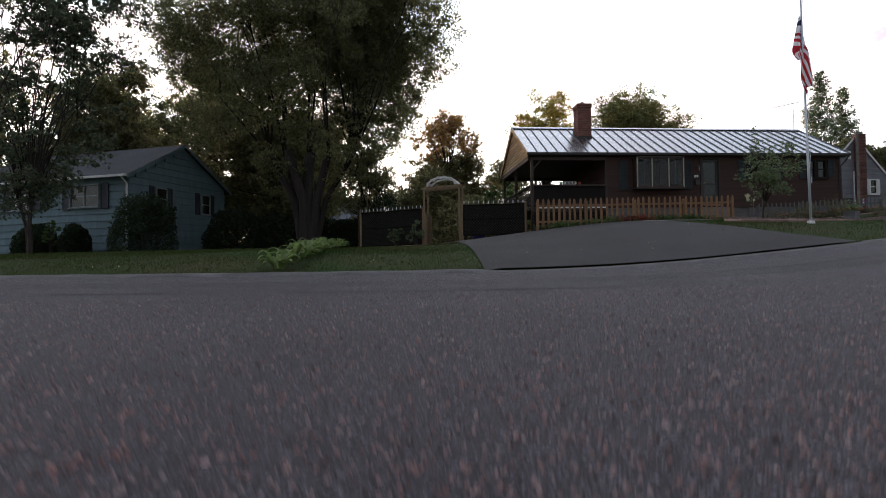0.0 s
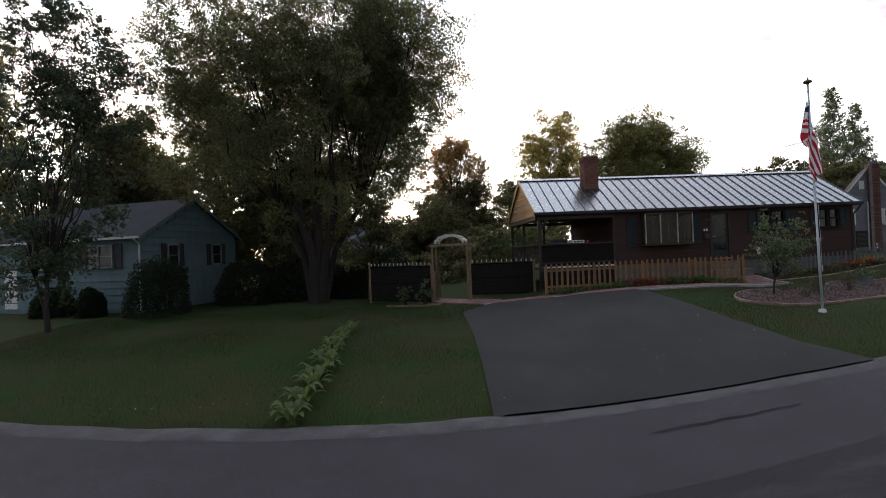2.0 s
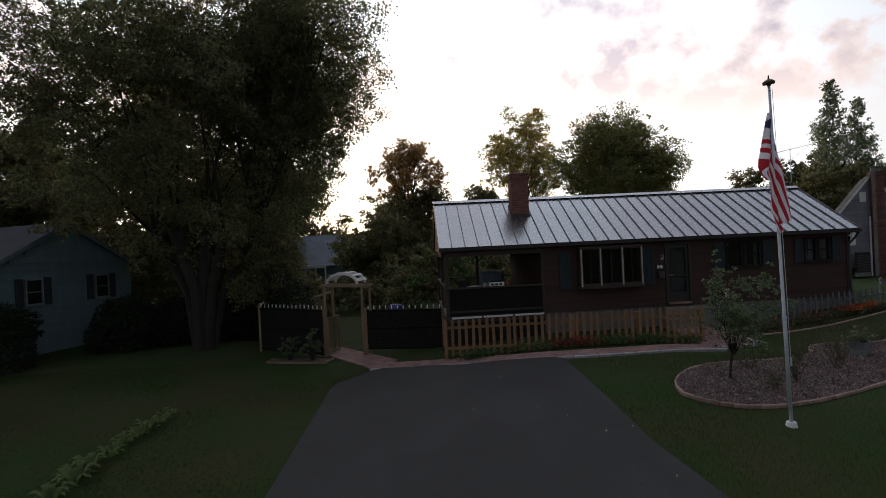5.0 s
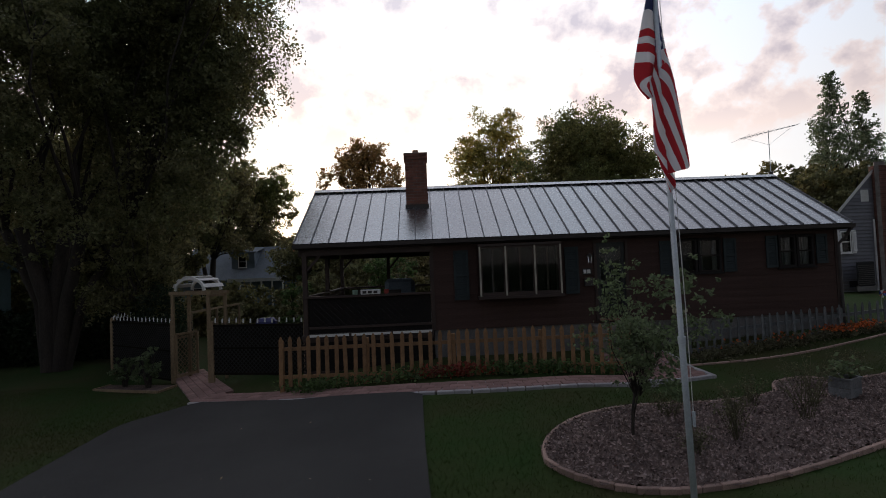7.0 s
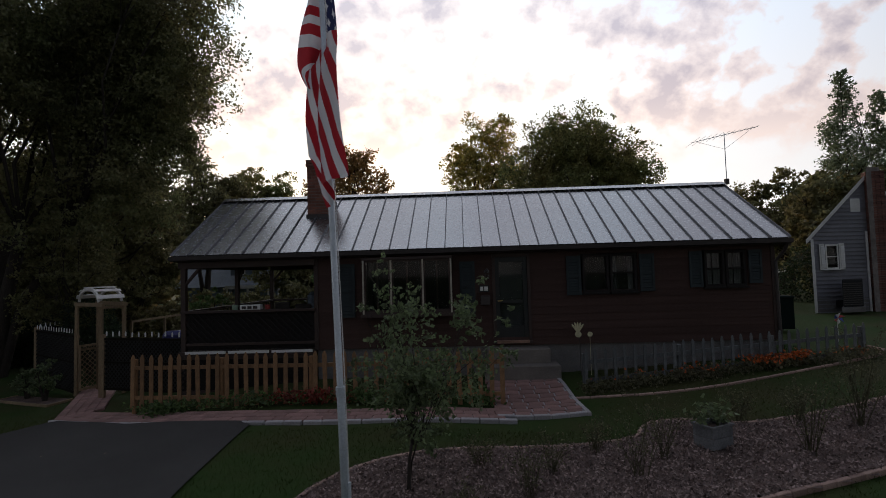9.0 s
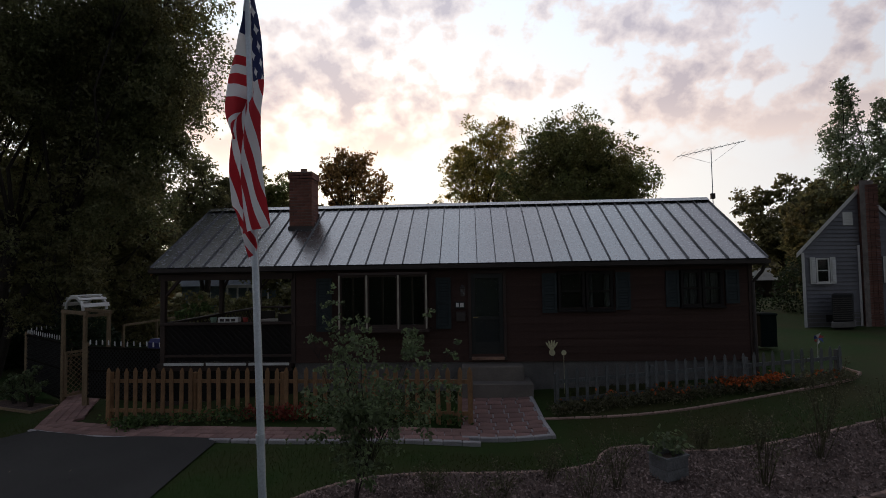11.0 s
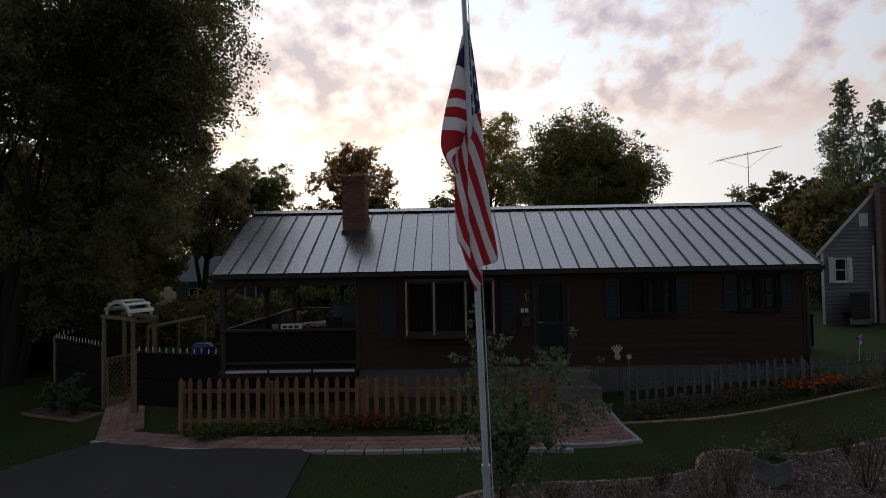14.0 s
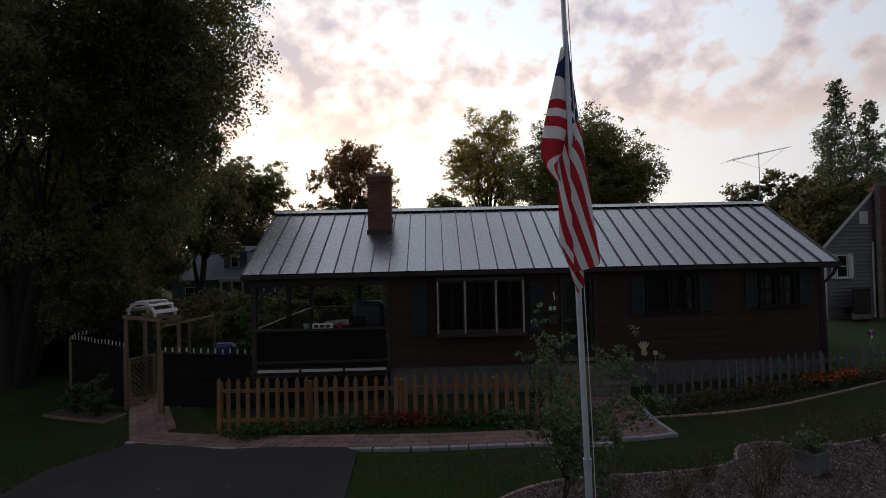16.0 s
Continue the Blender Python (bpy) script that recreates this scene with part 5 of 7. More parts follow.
def build_arbor():
    z = ground(1.4, 22.3)
    top = 3.42
    ob = thing("garden_arbor", (1.6, 22.4, z), "weathered pine garden arbor with a white arched slatted top", "arbor")
    for x, y in ARB:
        part("post", boxes(((x - 0.042, y - 0.042, z - 0.3), (x + 0.042, y + 0.042, top)), bevel=0.008), M_ARBOR, ob)
    fl, fr, bl, br = [Vector((x, y, top)) for x, y in ARB]
    for a, b in ((fl, fr), (bl, br)):
        d = (b - a).normalized()
        part("beam", beam(bmesh.new(), a - d * 0.16 + Vector((0, 0, 0.045)), b + d * 0.16 + Vector((0, 0, 0.045)), 0.06, 0.09), M_ARBOR, ob)
    for a, b in ((fl, bl), (fr, br)):
        part("side_rail", beam(bmesh.new(), a - Vector((0, 0, 0.02)), b - Vector((0, 0, 0.02)), 0.05, 0.08), M_ARBOR, ob)
        part("side_rail", beam(bmesh.new(), a - Vector((0, 0, 1.3)), b - Vector((0, 0, 1.3)), 0.04, 0.06), M_ARBOR, ob)
    # two arched ribs and slats over them
    def arch(u, v):
        a = math.pi * u
        return fl.lerp(fr, 0.5 - 0.40 * math.cos(a)).lerp(bl.lerp(br, 0.5 - 0.40 * math.cos(a)), v) + Vector((0, 0, 0.12 + 0.36 * math.sin(a)))
    for v in (0.0, 1.0):
        bm = bmesh.new()
        for k in range(12):
            beam(bm, arch(k / 12, v), arch((k + 1) / 12, v), 0.05, 0.085)
        part("arch_rib", bm, M_WHITE, ob, "white painted arched rib")
    for k in range(6):
        u = 0.10 + 0.80 * k / 5
        p, q = arch(u, -0.1), arch(u, 1.1)
        t = (arch(u + 0.01, 0.5) - arch(u - 0.01, 0.5)).normalized()
        d = q - p
        nrm = t.cross(d).normalized()
        m = Matrix((t, d.normalized(), nrm)).transposed().to_4x4()
        m.translation = (p + q) / 2 + nrm * (0.05 if nrm.z > 0 else -0.05)
        bm = bmesh.new()
        bmesh.ops.create_cube(bm, size=1, matrix=m @ Matrix.Diagonal((0.12, d.length, 0.02, 1)))
        part("slat", bm, M_WHITE, ob, "white painted slat")
    # gate, swung open inward on the left posts
    gate = thing("garden_gate", (ARB[0][0], ARB[0][1], z), "low pine and lattice garden gate standing open under the arbor", "gate")
    h0, h1 = fl + Vector((0.07, 0.02, 0)), bl + Vector((0.1, 0.05, 0))
    h1 = h0 + (h1 - h0).normalized() * 0.8
    fr_ = part("gate_frame", beam(bmesh.new(), (h0.x, h0.y, z + 0.1), (h1.x, h1.y, z + 0.1), 0.04, 0.07), M_ARBOR, gate)
    part("gate_rail", beam(bmesh.new(), (h0.x, h0.y, z + 1.35), (h1.x, h1.y, z + 1.35), 0.04, 0.06), M_ARBOR, gate)
    for p in (h0, h1):
        part("stile", boxes(((p.x - 0.03, p.y - 0.03, z + 0.06), (p.x + 0.03, p.y + 0.03, z + 1.38))), M_ARBOR, gate)
    lattice(fr_, (h0.x, h0.y), (h1.x, h1.y), z + 0.12, z + 1.33, 0.15, 0.018, M_ARBOR)


build_arbor()


# ---- flagpole and flag ----
POLE = (10.85, 12.71)


M_FINIAL = material("dark_bronze", (0.10, 0.075, 0.045), 0.45, None, 4, 40, 0.2, 0, metal=0.7)


def build_flag():
    z = ground(*POLE)

    def at(h, dx=0.0, dy=0.0):
        return (POLE[0] - 0.028 * (h - 1.1) + dx, POLE[1] - 0.008 * (h - 1.1) + dy, h)
    ob = thing("flagpole", (*POLE, z), "slim silver aluminium flagpole set in the lawn", "flagpole")
    part("pole", tube(bmesh.new(), [at(z - 0.1), at(3.1), at(3.12), at(5.2), at(5.22), at(7.36)], [0.033, 0.033, 0.028, 0.028, 0.024, 0.022], 14), M_POLE, ob, smooth=True)
    part("collar", tube(bmesh.new(), [at(z - 0.05), at(z + 0.06)], [0.11, 0.08], 14), M_WHITE, ob, "white base collar")
    part("collar_ring", tube(bmesh.new(), [at(3.05), at(3.13)], [0.039, 0.039], 14), M_POLE, ob)
    part("finial", tube(bmesh.new(), [at(7.36), at(7.39), at(7.40), at(7.435), at(7.47), at(7.49), at(7.56)], [0.03, 0.035, 0.10, 0.105, 0.06, 0.018, 0.006], 16), M_FINIAL, ob, "dark bronze pole cap")
    part("halyard", tube(bmesh.new(), [at(2.2, 0.045, -0.03), at(3.4, 0.05, -0.035), at(7.3, 0.035, -0.03)], [0.004] * 3, 5), M_WHITE, ob)
    part("cleat", boxes((at(2.2, 0.03, -0.05), at(2.36, 0.06, -0.02)), bevel=0.004), M_POLE, ob)

    m = bpy.data.materials.new("flag_cloth")
    m.use_nodes = True
    t = m.node_tree
    b = t.nodes["Principled BSDF"]
    b.inputs["Roughness"].default_value = 0.8
    uv = t.nodes.new("ShaderNodeUVMap")
    uv.uv_map = "cloth"
    sep = t.nodes.new("ShaderNodeSeparateXYZ")
    t.links.new(uv.outputs["UV"], sep.inputs["Vector"])

    def calc(op, a, b2=None, c=None):
        n = t.nodes.new("ShaderNodeMath")
        n.operation = op
        for i, v in enumerate((a, b2, c)):
            if v is None:
                continue
            if isinstance(v, (int, float)):
                n.inputs[i].default_value = v
            else:
                t.links.new(v, n.inputs[i])
        return n.outputs[0]

    u, v = sep.outputs["X"], sep.outputs["Y"]
    odd = calc("LESS_THAN", calc("FLOORED_MODULO", calc("FLOOR", calc("MULTIPLY", v, 13.0)), 2.0), 0.5)       # red first and last
    field = calc("MULTIPLY", calc("LESS_THAN", u, 0.4), calc("GREATER_THAN", v, 6.0 / 13))
    # rows of stars, every second row shifted by half a step
    row = calc("MULTIPLY", calc("SUBTRACT", v, 6.0 / 13), 9 / (7.0 / 13))
    shift = calc("MULTIPLY", calc("FLOORED_MODULO", calc("FLOOR", row), 2.0), 0.5)
    col = calc("ADD", calc("MULTIPLY", u, 5.5 / 0.4), shift)
    fx = calc("ABSOLUTE", calc("SUBTRACT", calc("FRACT", col), 0.5))
    fy = calc("ABSOLUTE", calc("SUBTRACT", calc("FRACT", row), 0.5))
    star = calc("LESS_THAN", calc("ADD", calc("POWER", fx, 0.7), calc("POWER", fy, 0.7)), 0.50)

    def mix(f, a, c):
        n = node(t, "ShaderNodeMix", data_type="RGBA")
        t.links.new(f, n.inputs["Factor"])
        for s, val in (("A", a), ("B", c)):
            if isinstance(val, tuple):
                n.inputs[s].default_value = val
            else:
                t.links.new(val, n.inputs[s])
        return n.outputs["Result"]
    stripes = mix(odd, (0.70, 0.70, 0.72, 1), (0.42, 0.02, 0.03, 1))
    canton = mix(star, (0.022, 0.03, 0.10, 1), (0.70, 0.70, 0.72, 1))
    colour = mix(field, stripes, canton)
    t.links.new(colour, b.inputs["Base Color"])
    tr = t.nodes.new("ShaderNodeBsdfTranslucent")
    t.links.new(colour, tr.inputs["Color"])
    sh = t.nodes.new("ShaderNodeMixShader")
    sh.inputs["Fac"].default_value = 0.42
    t.links.new(b.outputs["BSDF"], sh.inputs[1])
    t.links.new(tr.outputs["BSDF"], sh.inputs[2])
    t.links.new(sh.outputs["Shader"], t.nodes["Material Output"].inputs["Surface"])

    # The cloth hangs limp in three folds. Rows down each fold: height below the hoist's top, sideways place and depth of its
    # two edges, and where on the cloth these lie (fly, hoist).
    front = ((0.00, 0.020, 0.035, 0.05, 0.01, 0.93, 1.00), (0.32, 0.000, 0.065, 0.07, 0.15, 0.88, 1.00), (0.82, -0.020, 0.110, 0.07, 0.395, 0.82, 0.985),
             (1.20, -0.035, 0.110, -0.06, 0.55, 0.66, 0.846), (1.72, -0.050, 0.140, -0.10, 0.78, 0.47, 0.74), (2.09, -0.055, 0.180, -0.10, 0.965, 0.34, 0.64), (2.16, -0.055, 0.160, -0.10, 1.0, 0.30, 0.60))
    inner = ((0.90, -0.100, 0.010, 0.05, 0.42, 0.50, 0.76), (1.20, -0.140, 0.00, -0.04, 0.50, 0.42, 0.66), (1.52, -0.155, -0.010, -0.07, 0.62, 0.34, 0.56), (1.88, -0.165, -0.025, -0.07, 0.80, 0.24, 0.42),
             (1.98, -0.130, -0.030, -0.07, 0.86, 0.20, 0.38), (2.28, -0.045, 0.040, -0.06, 0.98, 0.06, 0.22), (2.36, -0.020, 0.020, -0.06, 1.0, 0.02, 0.14))
    belly = ((0.10, -0.030, 0.010, 0.05, 0.03, 0.455, 0.457), (0.50, -0.135, 0.005, 0.06, 0.20, 0.436, 0.445), (0.80, -0.215, -0.010, 0.06, 0.30, 0.165, 0.20), (1.05, -0.262, -0.035, 0.06, 0.33, 0.02, 0.06),
             (1.20, -0.225, -0.070, 0.05, 0.34, 0.06, 0.30), (1.34, -0.145, -0.100, 0.02, 0.36, 0.02, 0.38))

    def glide(rows, s):
        n = len(rows) - 1
        k = min(int(s * n), n - 1)
        f = s * n - k
        q = [np.array(rows[max(min(k + j, n), 0)]) for j in (-1, 0, 1, 2)]
        return 0.5 * (2 * q[1] + (q[2] - q[0]) * f + (2 * q[0] - 5 * q[1] + 4 * q[2] - q[3]) * f * f + (3 * q[1] - q[0] - 3 * q[2] + q[3]) * f ** 3)

    top_z = 6.98
    nu, nv = 60, 14
    flag = thing("flag", at(top_z), "limp red, white and blue flag with stripes and stars", "flag")
    for rows, bulge, level in ((front, -0.05, 0.0), (inner, 0.03, 0.0), (belly, -0.07, 1.0)):
        bm = bmesh.new()
        layer = bm.loops.layers.uv.new("cloth")
        grid = []
        for i in range(nu + 1):
            drop, xa, xb, dep, fly, va, vb = glide(rows, i / nu)
            grid.append([])
            for j in range(nv + 1):
                s = j / nv
                z2 = top_z - drop + (0.05 * s if level == 0 else 0.0)
                ripple = 0.010 * math.sin(5 * s + 7 * drop) + 0.005 * math.sin(11 * s - 9 * drop)
                x = POLE[0] - 0.028 * (z2 - 1.1) + xa + (xb - xa) * s + 0.3 * ripple
                y = POLE[1] - 0.008 * (z2 - 1.1) + dep + bulge * math.sin(math.pi * s) + ripple
                f = fly * (1 - s) + 0.01 * s if level else fly
                grid[-1].append((bm.verts.new((x, y, z2)), (min(max(f, 0.001), 0.999), min(max(va + (vb - va) * s, 0.001), 0.999))))
        for i in range(nu):
            for j in range(nv):
                ring = (grid[i][j], grid[i + 1][j], grid[i + 1][j + 1], grid[i][j + 1])
                fc = bm.faces.new([q[0] for q in ring])
                fc.smooth = True
                for lp, q in zip(fc.loops, ring):
                    lp[layer].uv = q[1]
        part("fold", bm, m, flag, smooth=True)


build_flag()


# ---- neighbouring houses ----
def plan(origin, u, v):
    """A pose whose x runs along u, y along v in the plan."""
    m = Matrix.Identity(4)
    m.col[0][:3] = (*u, 0)
    m.col[1][:3] = (*v, 0)
    m.col[3][:3] = origin
    return m


def lap_wall(owner, m, w, h, gap, mat, gable=0.0, name="wall"):
    """A wall in the xz plane of m, faced with lapped boards; gable: the rise of a triangle above it."""
    outline = [(0, 0.03, 0), (w, 0.03, 0), (w, 0.03, h)] + ([(w / 2, 0.03, h + gable)] if gable else []) + [(0, 0.03, h)]
    bm = prism(bmesh.new(), outline, (0, 0, 0), (0, 0.12, 0))
    bmesh.ops.transform(bm, matrix=m, verts=bm.verts)
    wall = part(name, bm, mat, owner)
    z = 0.0
    while z < h + gable - 0.1:
        k = 0 if z + gap < h else (z + gap - h) / gable if gable else 0
        a, b = w / 2 * k, w - w / 2 * k
        if b - a < 0.1:
            break
        lip = 0.018 + 0.05 * gap
        bm = prism(bmesh.new(), [(a, 0.03, z), (a, -lip, z), (a, -lip, z + 0.02), (a, 0.012, min(z + gap, h) if not gable else z + gap), (a, 0.03, min(z + gap, h) if not gable else z + gap)], (0, 0, 0), (b - a, 0, 0))
        bmesh.ops.transform(bm, matrix=m, verts=bm.verts)
        part("siding_board", bm, mat, wall)
        z += gap
    return wall


M_BLUE = material("pale_blue_shingle", (0.145, 0.215, 0.235), 0.85, (0.115, 0.175, 0.195), 2, 30, 0.2, 0.2, 40, stretch=(2, 2, 0.4), random=0.08)
M_GREYLAP = material("grey_lap_siding", (0.20, 0.198, 0.215), 0.85, (0.16, 0.158, 0.175), 2, 30, 0.15, 0.1, 40, random=0.1)
M_SHINGLE = material("charcoal_shingle", (0.042, 0.046, 0.056), 0.95, (0.03, 0.033, 0.04), 1.5, 25, 0.4, 0.5, 30)
M_SHUT_D = material("black_blue_shutter", (0.025, 0.032, 0.045), 0.6, None, 3, 30, 0.2, 0.1)
M_TRIMBLUE = material("dull_blue_white_trim", (0.24, 0.28, 0.29), 0.7, None, 3, 30, 0.15, 0.1)
M_RED = material("red_brick_wall", (0.22, 0.10, 0.075), 0.9, None, 5, 40, 0.4, 0.4, random=0.25)


def build_blue_house():
    o = Vector((-13.75, 25.3, 0.55))
    u, v = Vector((-0.94, 0.34, 0)).normalized(), Vector((0.34, 0.94, 0)).normalized()
    wl, wd, h, rise = 11.5, 6.8, 4.1, 2.0
    ob = thing("blue_house", o, "pale blue one-storey house with charcoal roof and dark shutters", "house")
    front = plan(o + u * wl, (-u.x, -u.y), (v.x, v.y))
    gab = plan(o, (v.x, v.y), (u.x, u.y))
    lap_wall(ob, front, wl, h, 0.36, M_BLUE)
    lap_wall(ob, gab, wd, h, 0.36, M_BLUE, rise)
    part("wall", prism(bmesh.new(), [o + v * wd, o + v * wd + u * wl, o + v * wd + u * wl + Vector((0, 0, h)), o + v * wd + Vector((0, 0, h))], (0, 0, 0), v * -0.12), M_BLUE, ob)
    part("wall", prism(bmesh.new(), [o + u * wl, o + u * wl + v * wd, o + u * wl + v * wd + Vector((0, 0, h)), o + u * wl + v * wd / 2 + Vector((0, 0, h + rise)), o + u * wl + Vector((0, 0, h))], (0, 0, 0), u * -0.12), M_BLUE, ob)
    part("foundation", prism(bmesh.new(), [o + v * 0.05 + u * 0.05, o + u * (wl - 0.05) + v * 0.05, o + u * (wl - 0.05) + v * (wd - 0.05), o + v * (wd - 0.05) + u * 0.05], (0, 0, -0.4), (0, 0, 0.22)), M_FOUND, ob)
    bm = bmesh.new()
    for s in (0, 1):
        e = o + v * (-0.35 if s == 0 else wd + 0.35) + Vector((0, 0, h - 0.12))
        r = o + v * wd / 2 + Vector((0, 0, h + rise + 0.1))
        prism(bm, [e - u * 0.25, r - u * 0.25, r - u * 0.25 + Vector((0, 0, -0.09)), e - u * 0.25 + Vector((0, 0, -0.09))], (0, 0, 0), u * (wl + 0.5))
    roof = part("roof", bm, M_SHINGLE, ob)
    for s in (0, 1):
        e = o + v * (-0.35 if s == 0 else wd + 0.35) + Vector((0, 0, h - 0.14)) - u * 0.27
        r = o + v * wd / 2 + Vector((0, 0, h + rise + 0.08)) - u * 0.27
        part("rake_board", prism(bmesh.new(), [e, r, r - Vector((0, 0, 0.16)), e - Vector((0, 0, 0.16))], (0, 0, 0), u * 0.03), M_BLUE, roof)
    g0 = o - v * 0.42 + Vector((0, 0, h - 0.16)) - u * 0.25
    part("gutter", beam(bmesh.new(), g0, g0 + u * (wl + 0.5), 0.1, 0.11), M_WHITE, roof, "white gutter")
    d0 = o - v * 0.05 - u * 0.02
    part("downspout", tube(bmesh.new(), [g0 + u * 0.3 - Vector((0, 0, 0.05)), d0 + u * 0.12 + Vector((0, 0, h - 0.5)), d0 + u * 0.12 + Vector((0, 0, 0.3))], [0.045] * 3), M_WHITE, ob)
    for x, w in ((1.75, 1.9), (6.2, 1.5)):
        m = front @ Matrix.Translation((wl - x - w, 0, 2.5))
        sash_window(ob, m, w, 1.15, M_TRIMBLUE, proud=True)
        shutter(ob, m @ Matrix.Translation((-0.53, -0.05, -0.1)), 0.46, 1.3, M_SHUT_D)
        shutter(ob, m @ Matrix.Translation((w + 0.07, -0.05, -0.1)), 0.46, 1.3, M_SHUT_D)
    for x in (1.5, 4.7):
        m = gab @ Matrix.Translation((x, 0, 2.45))
        sash_window(ob, m, 0.75, 1.15, M_TRIMBLUE, proud=True)
        shutter(ob, m @ Matrix.Translation((-0.38, -0.05, -0.05)), 0.32, 1.25, M_SHUT_D)
        shutter(ob, m @ Matrix.Translation((0.81, -0.05, -0.05)), 0.32, 1.25, M_SHUT_D)
    m = front @ Matrix.Translation((wl - 9.6, 0, 0.4))
    bm = boxes(((0, -0.03, 0), (0.95, 0.05, 2.1)), bevel=0.01)
    bmesh.ops.transform(bm, matrix=m, verts=bm.verts)
    part("front_door", bm, M_WHITE, ob, "white front door")


def build_grey_house():
    o = Vector((24.84, 27.6, 1.58))
    a = radians(8)
    u, v = Vector((math.cos(a), math.sin(a), 0)), Vector((0.62, 0.785, 0)).normalized()
    w, d, h, rise = 4.9, 6.0, 3.4, 2.35
    ob = thing("grey_house", o, "grey lap-sided house gable with white shutters and a brick chimney", "house")
    gab = plan(o, (u.x, u.y), (v.x, v.y))
    lap_wall(ob, gab, w, h, 0.15, M_GREYLAP, rise)
    for s in (0, w):
        part("wall", prism(bmesh.new(), [o + u * s, o + u * s + v * d, o + u * s + v * d + Vector((0, 0, h)), o + u * s + Vector((0, 0, h))], (0, 0, 0), u * (0.12 if s == 0 else -0.12)), M_GREYLAP, ob)
    part("wall", prism(bmesh.new(), [o + v * d, o + v * d + u * w, o + v * d + u * w + Vector((0, 0, h)), o + v * d + u * w / 2 + Vector((0, 0, h + rise)), o + v * d + Vector((0, 0, h))], (0, 0, 0), v * -0.12), M_GREYLAP, ob)
    part("foundation", prism(bmesh.new(), [o + u * 0.06 - v * 0.02, o + u * (w - 0.06) - v * 0.02, o + u * (w - 0.06) + v * d, o + u * 0.06 + v * d], (0, 0, -0.3), (0, 0, 1.12)), M_FOUND, ob)
    bm = bmesh.new()
    for s in (0, 1):
        e = o + u * (-0.2 if s == 0 else w + 0.2) + Vector((0, 0, h - 0.06))
        r = o + u * w / 2 + Vector((0, 0, h + rise + 0.06))
        prism(bm, [e - v * 0.08, r - v * 0.08, r - v * 0.08 - Vector((0, 0, 0.08)), e - v * 0.08 - Vector((0, 0, 0.08))], (0, 0, 0), v * (d + 0.16))
    roof = part("roof", bm, M_SHINGLE, ob)
    for s in (0, 1):
        e = o + u * (-0.2 if s == 0 else w + 0.2) + Vector((0, 0, h - 0.07)) - v * 0.1
        r = o + u * w / 2 + Vector((0, 0, h + rise + 0.05)) - v * 0.1
        part("rake_board", prism(bmesh.new(), [e, r, r - Vector((0, 0, 0.17)), e - Vector((0, 0, 0.17))], (0, 0, 0), v * 0.03), M_WHITE, roof, "white rake board")
    part("corner_board", prism(bmesh.new(), [o - v * 0.03 - u * 0.02, o - v * 0.03 + u * 0.1, o + u * 0.1 + v * 0.05, o - u * 0.02 + v * 0.05], (0, 0, 0.3), (0, 0, h - 0.05)), M_WHITE, ob)
    for x in (0.56, 3.5):
        m = gab @ Matrix.Translation((x, 0, 2.22))
        sash_window(ob, m, 0.52, 0.92, M_WHITE, proud=True)
        shutter(ob, m @ Matrix.Translation((-0.25, -0.05, -0.03)), 0.22, 0.98, M_WHITE)
        shutter(ob, m @ Matrix.Translation((0.55, -0.05, -0.03)), 0.22, 0.98, M_WHITE)
    vent = boxes(((0, -0.03, 0), (0.4, 0.02, 0.5)), ((0.03, -0.05, 0.1), (0.37, -0.02, 0.14)), ((0.03, -0.05, 0.22), (0.37, -0.02, 0.26)), ((0.03, -0.05, 0.34), (0.37, -0.02, 0.38)))
    bmesh.ops.transform(vent, matrix=gab @ Matrix.Translation((w / 2 - 0.75, 0, h + 0.95)), verts=vent.verts)
    part("gable_vent", vent, M_WHITE, ob)
    g = o + u * 0.95 - v * 0.03
    bm = boxes(((0, -0.03, 0.78), (0.55, 0.05, 1.05)))
    bmesh.ops.transform(bm, matrix=gab @ Matrix.Translation((0.85, 0, 0)), verts=bm.verts)
    part("cellar_window", bm, M_DARK, ob)
    # outside chimney of brick courses
    c = o + u * 2.72 - v * 0.2
    m = plan(c, (u.x, u.y), (v.x, v.y))
    bm = boxes(((-0.28, -0.12, -0.2), (0.28, 0.2, 6.0)))
    bmesh.ops.transform(bm, matrix=m, verts=bm.verts)
    ch = part("chimney", bm, M_MORTAR, ob, "red brick outside chimney")
    bl = bpy.data.meshes.new("brick_course")
    bm = bmesh.new()
    for k in range(4):
        box(bm, (-0.292 + k * 0.148, -0.135, 0), (-0.292 + k * 0.148 + 0.138, 0.21, 0.075))
    bm.to_mesh(bl)
    bm.free()
    bl.materials.append(M_RED)
    for k in range(68):
        piece("brick_course", bl, ch, m @ Matrix.Translation((0.008 * (k % 2), 0, -0.2 + k * 0.089)))
    ds = o + u * 2.28 - v * 0.06
    part("downspout", tube(bmesh.new(), [ds + Vector((0, 0, h + 0.2)), ds + Vector((0, 0, 0.3))], [0.04, 0.04]), M_WHITE, ob)
    # heat pump beside the gable
    ac = thing("heat_pump", o + u * 1.6 - v * 0.85 + Vector((0, 0, 0.72)), "dark grey outdoor air conditioning unit beside the house", "air conditioner")
    m = plan(o + u * 1.6 - v * 0.85 + Vector((0, 0, 0.8)), (u.x, u.y), (v.x, v.y))
    M_AC = material("dark_grey_metal", (0.010, 0.0105, 0.011), 0.85, None, 3, 30, 0.2, 0.1)
    bm = boxes(((-0.4, -0.4, 0.08), (0.4, 0.4, 1.05)), bevel=0.03)
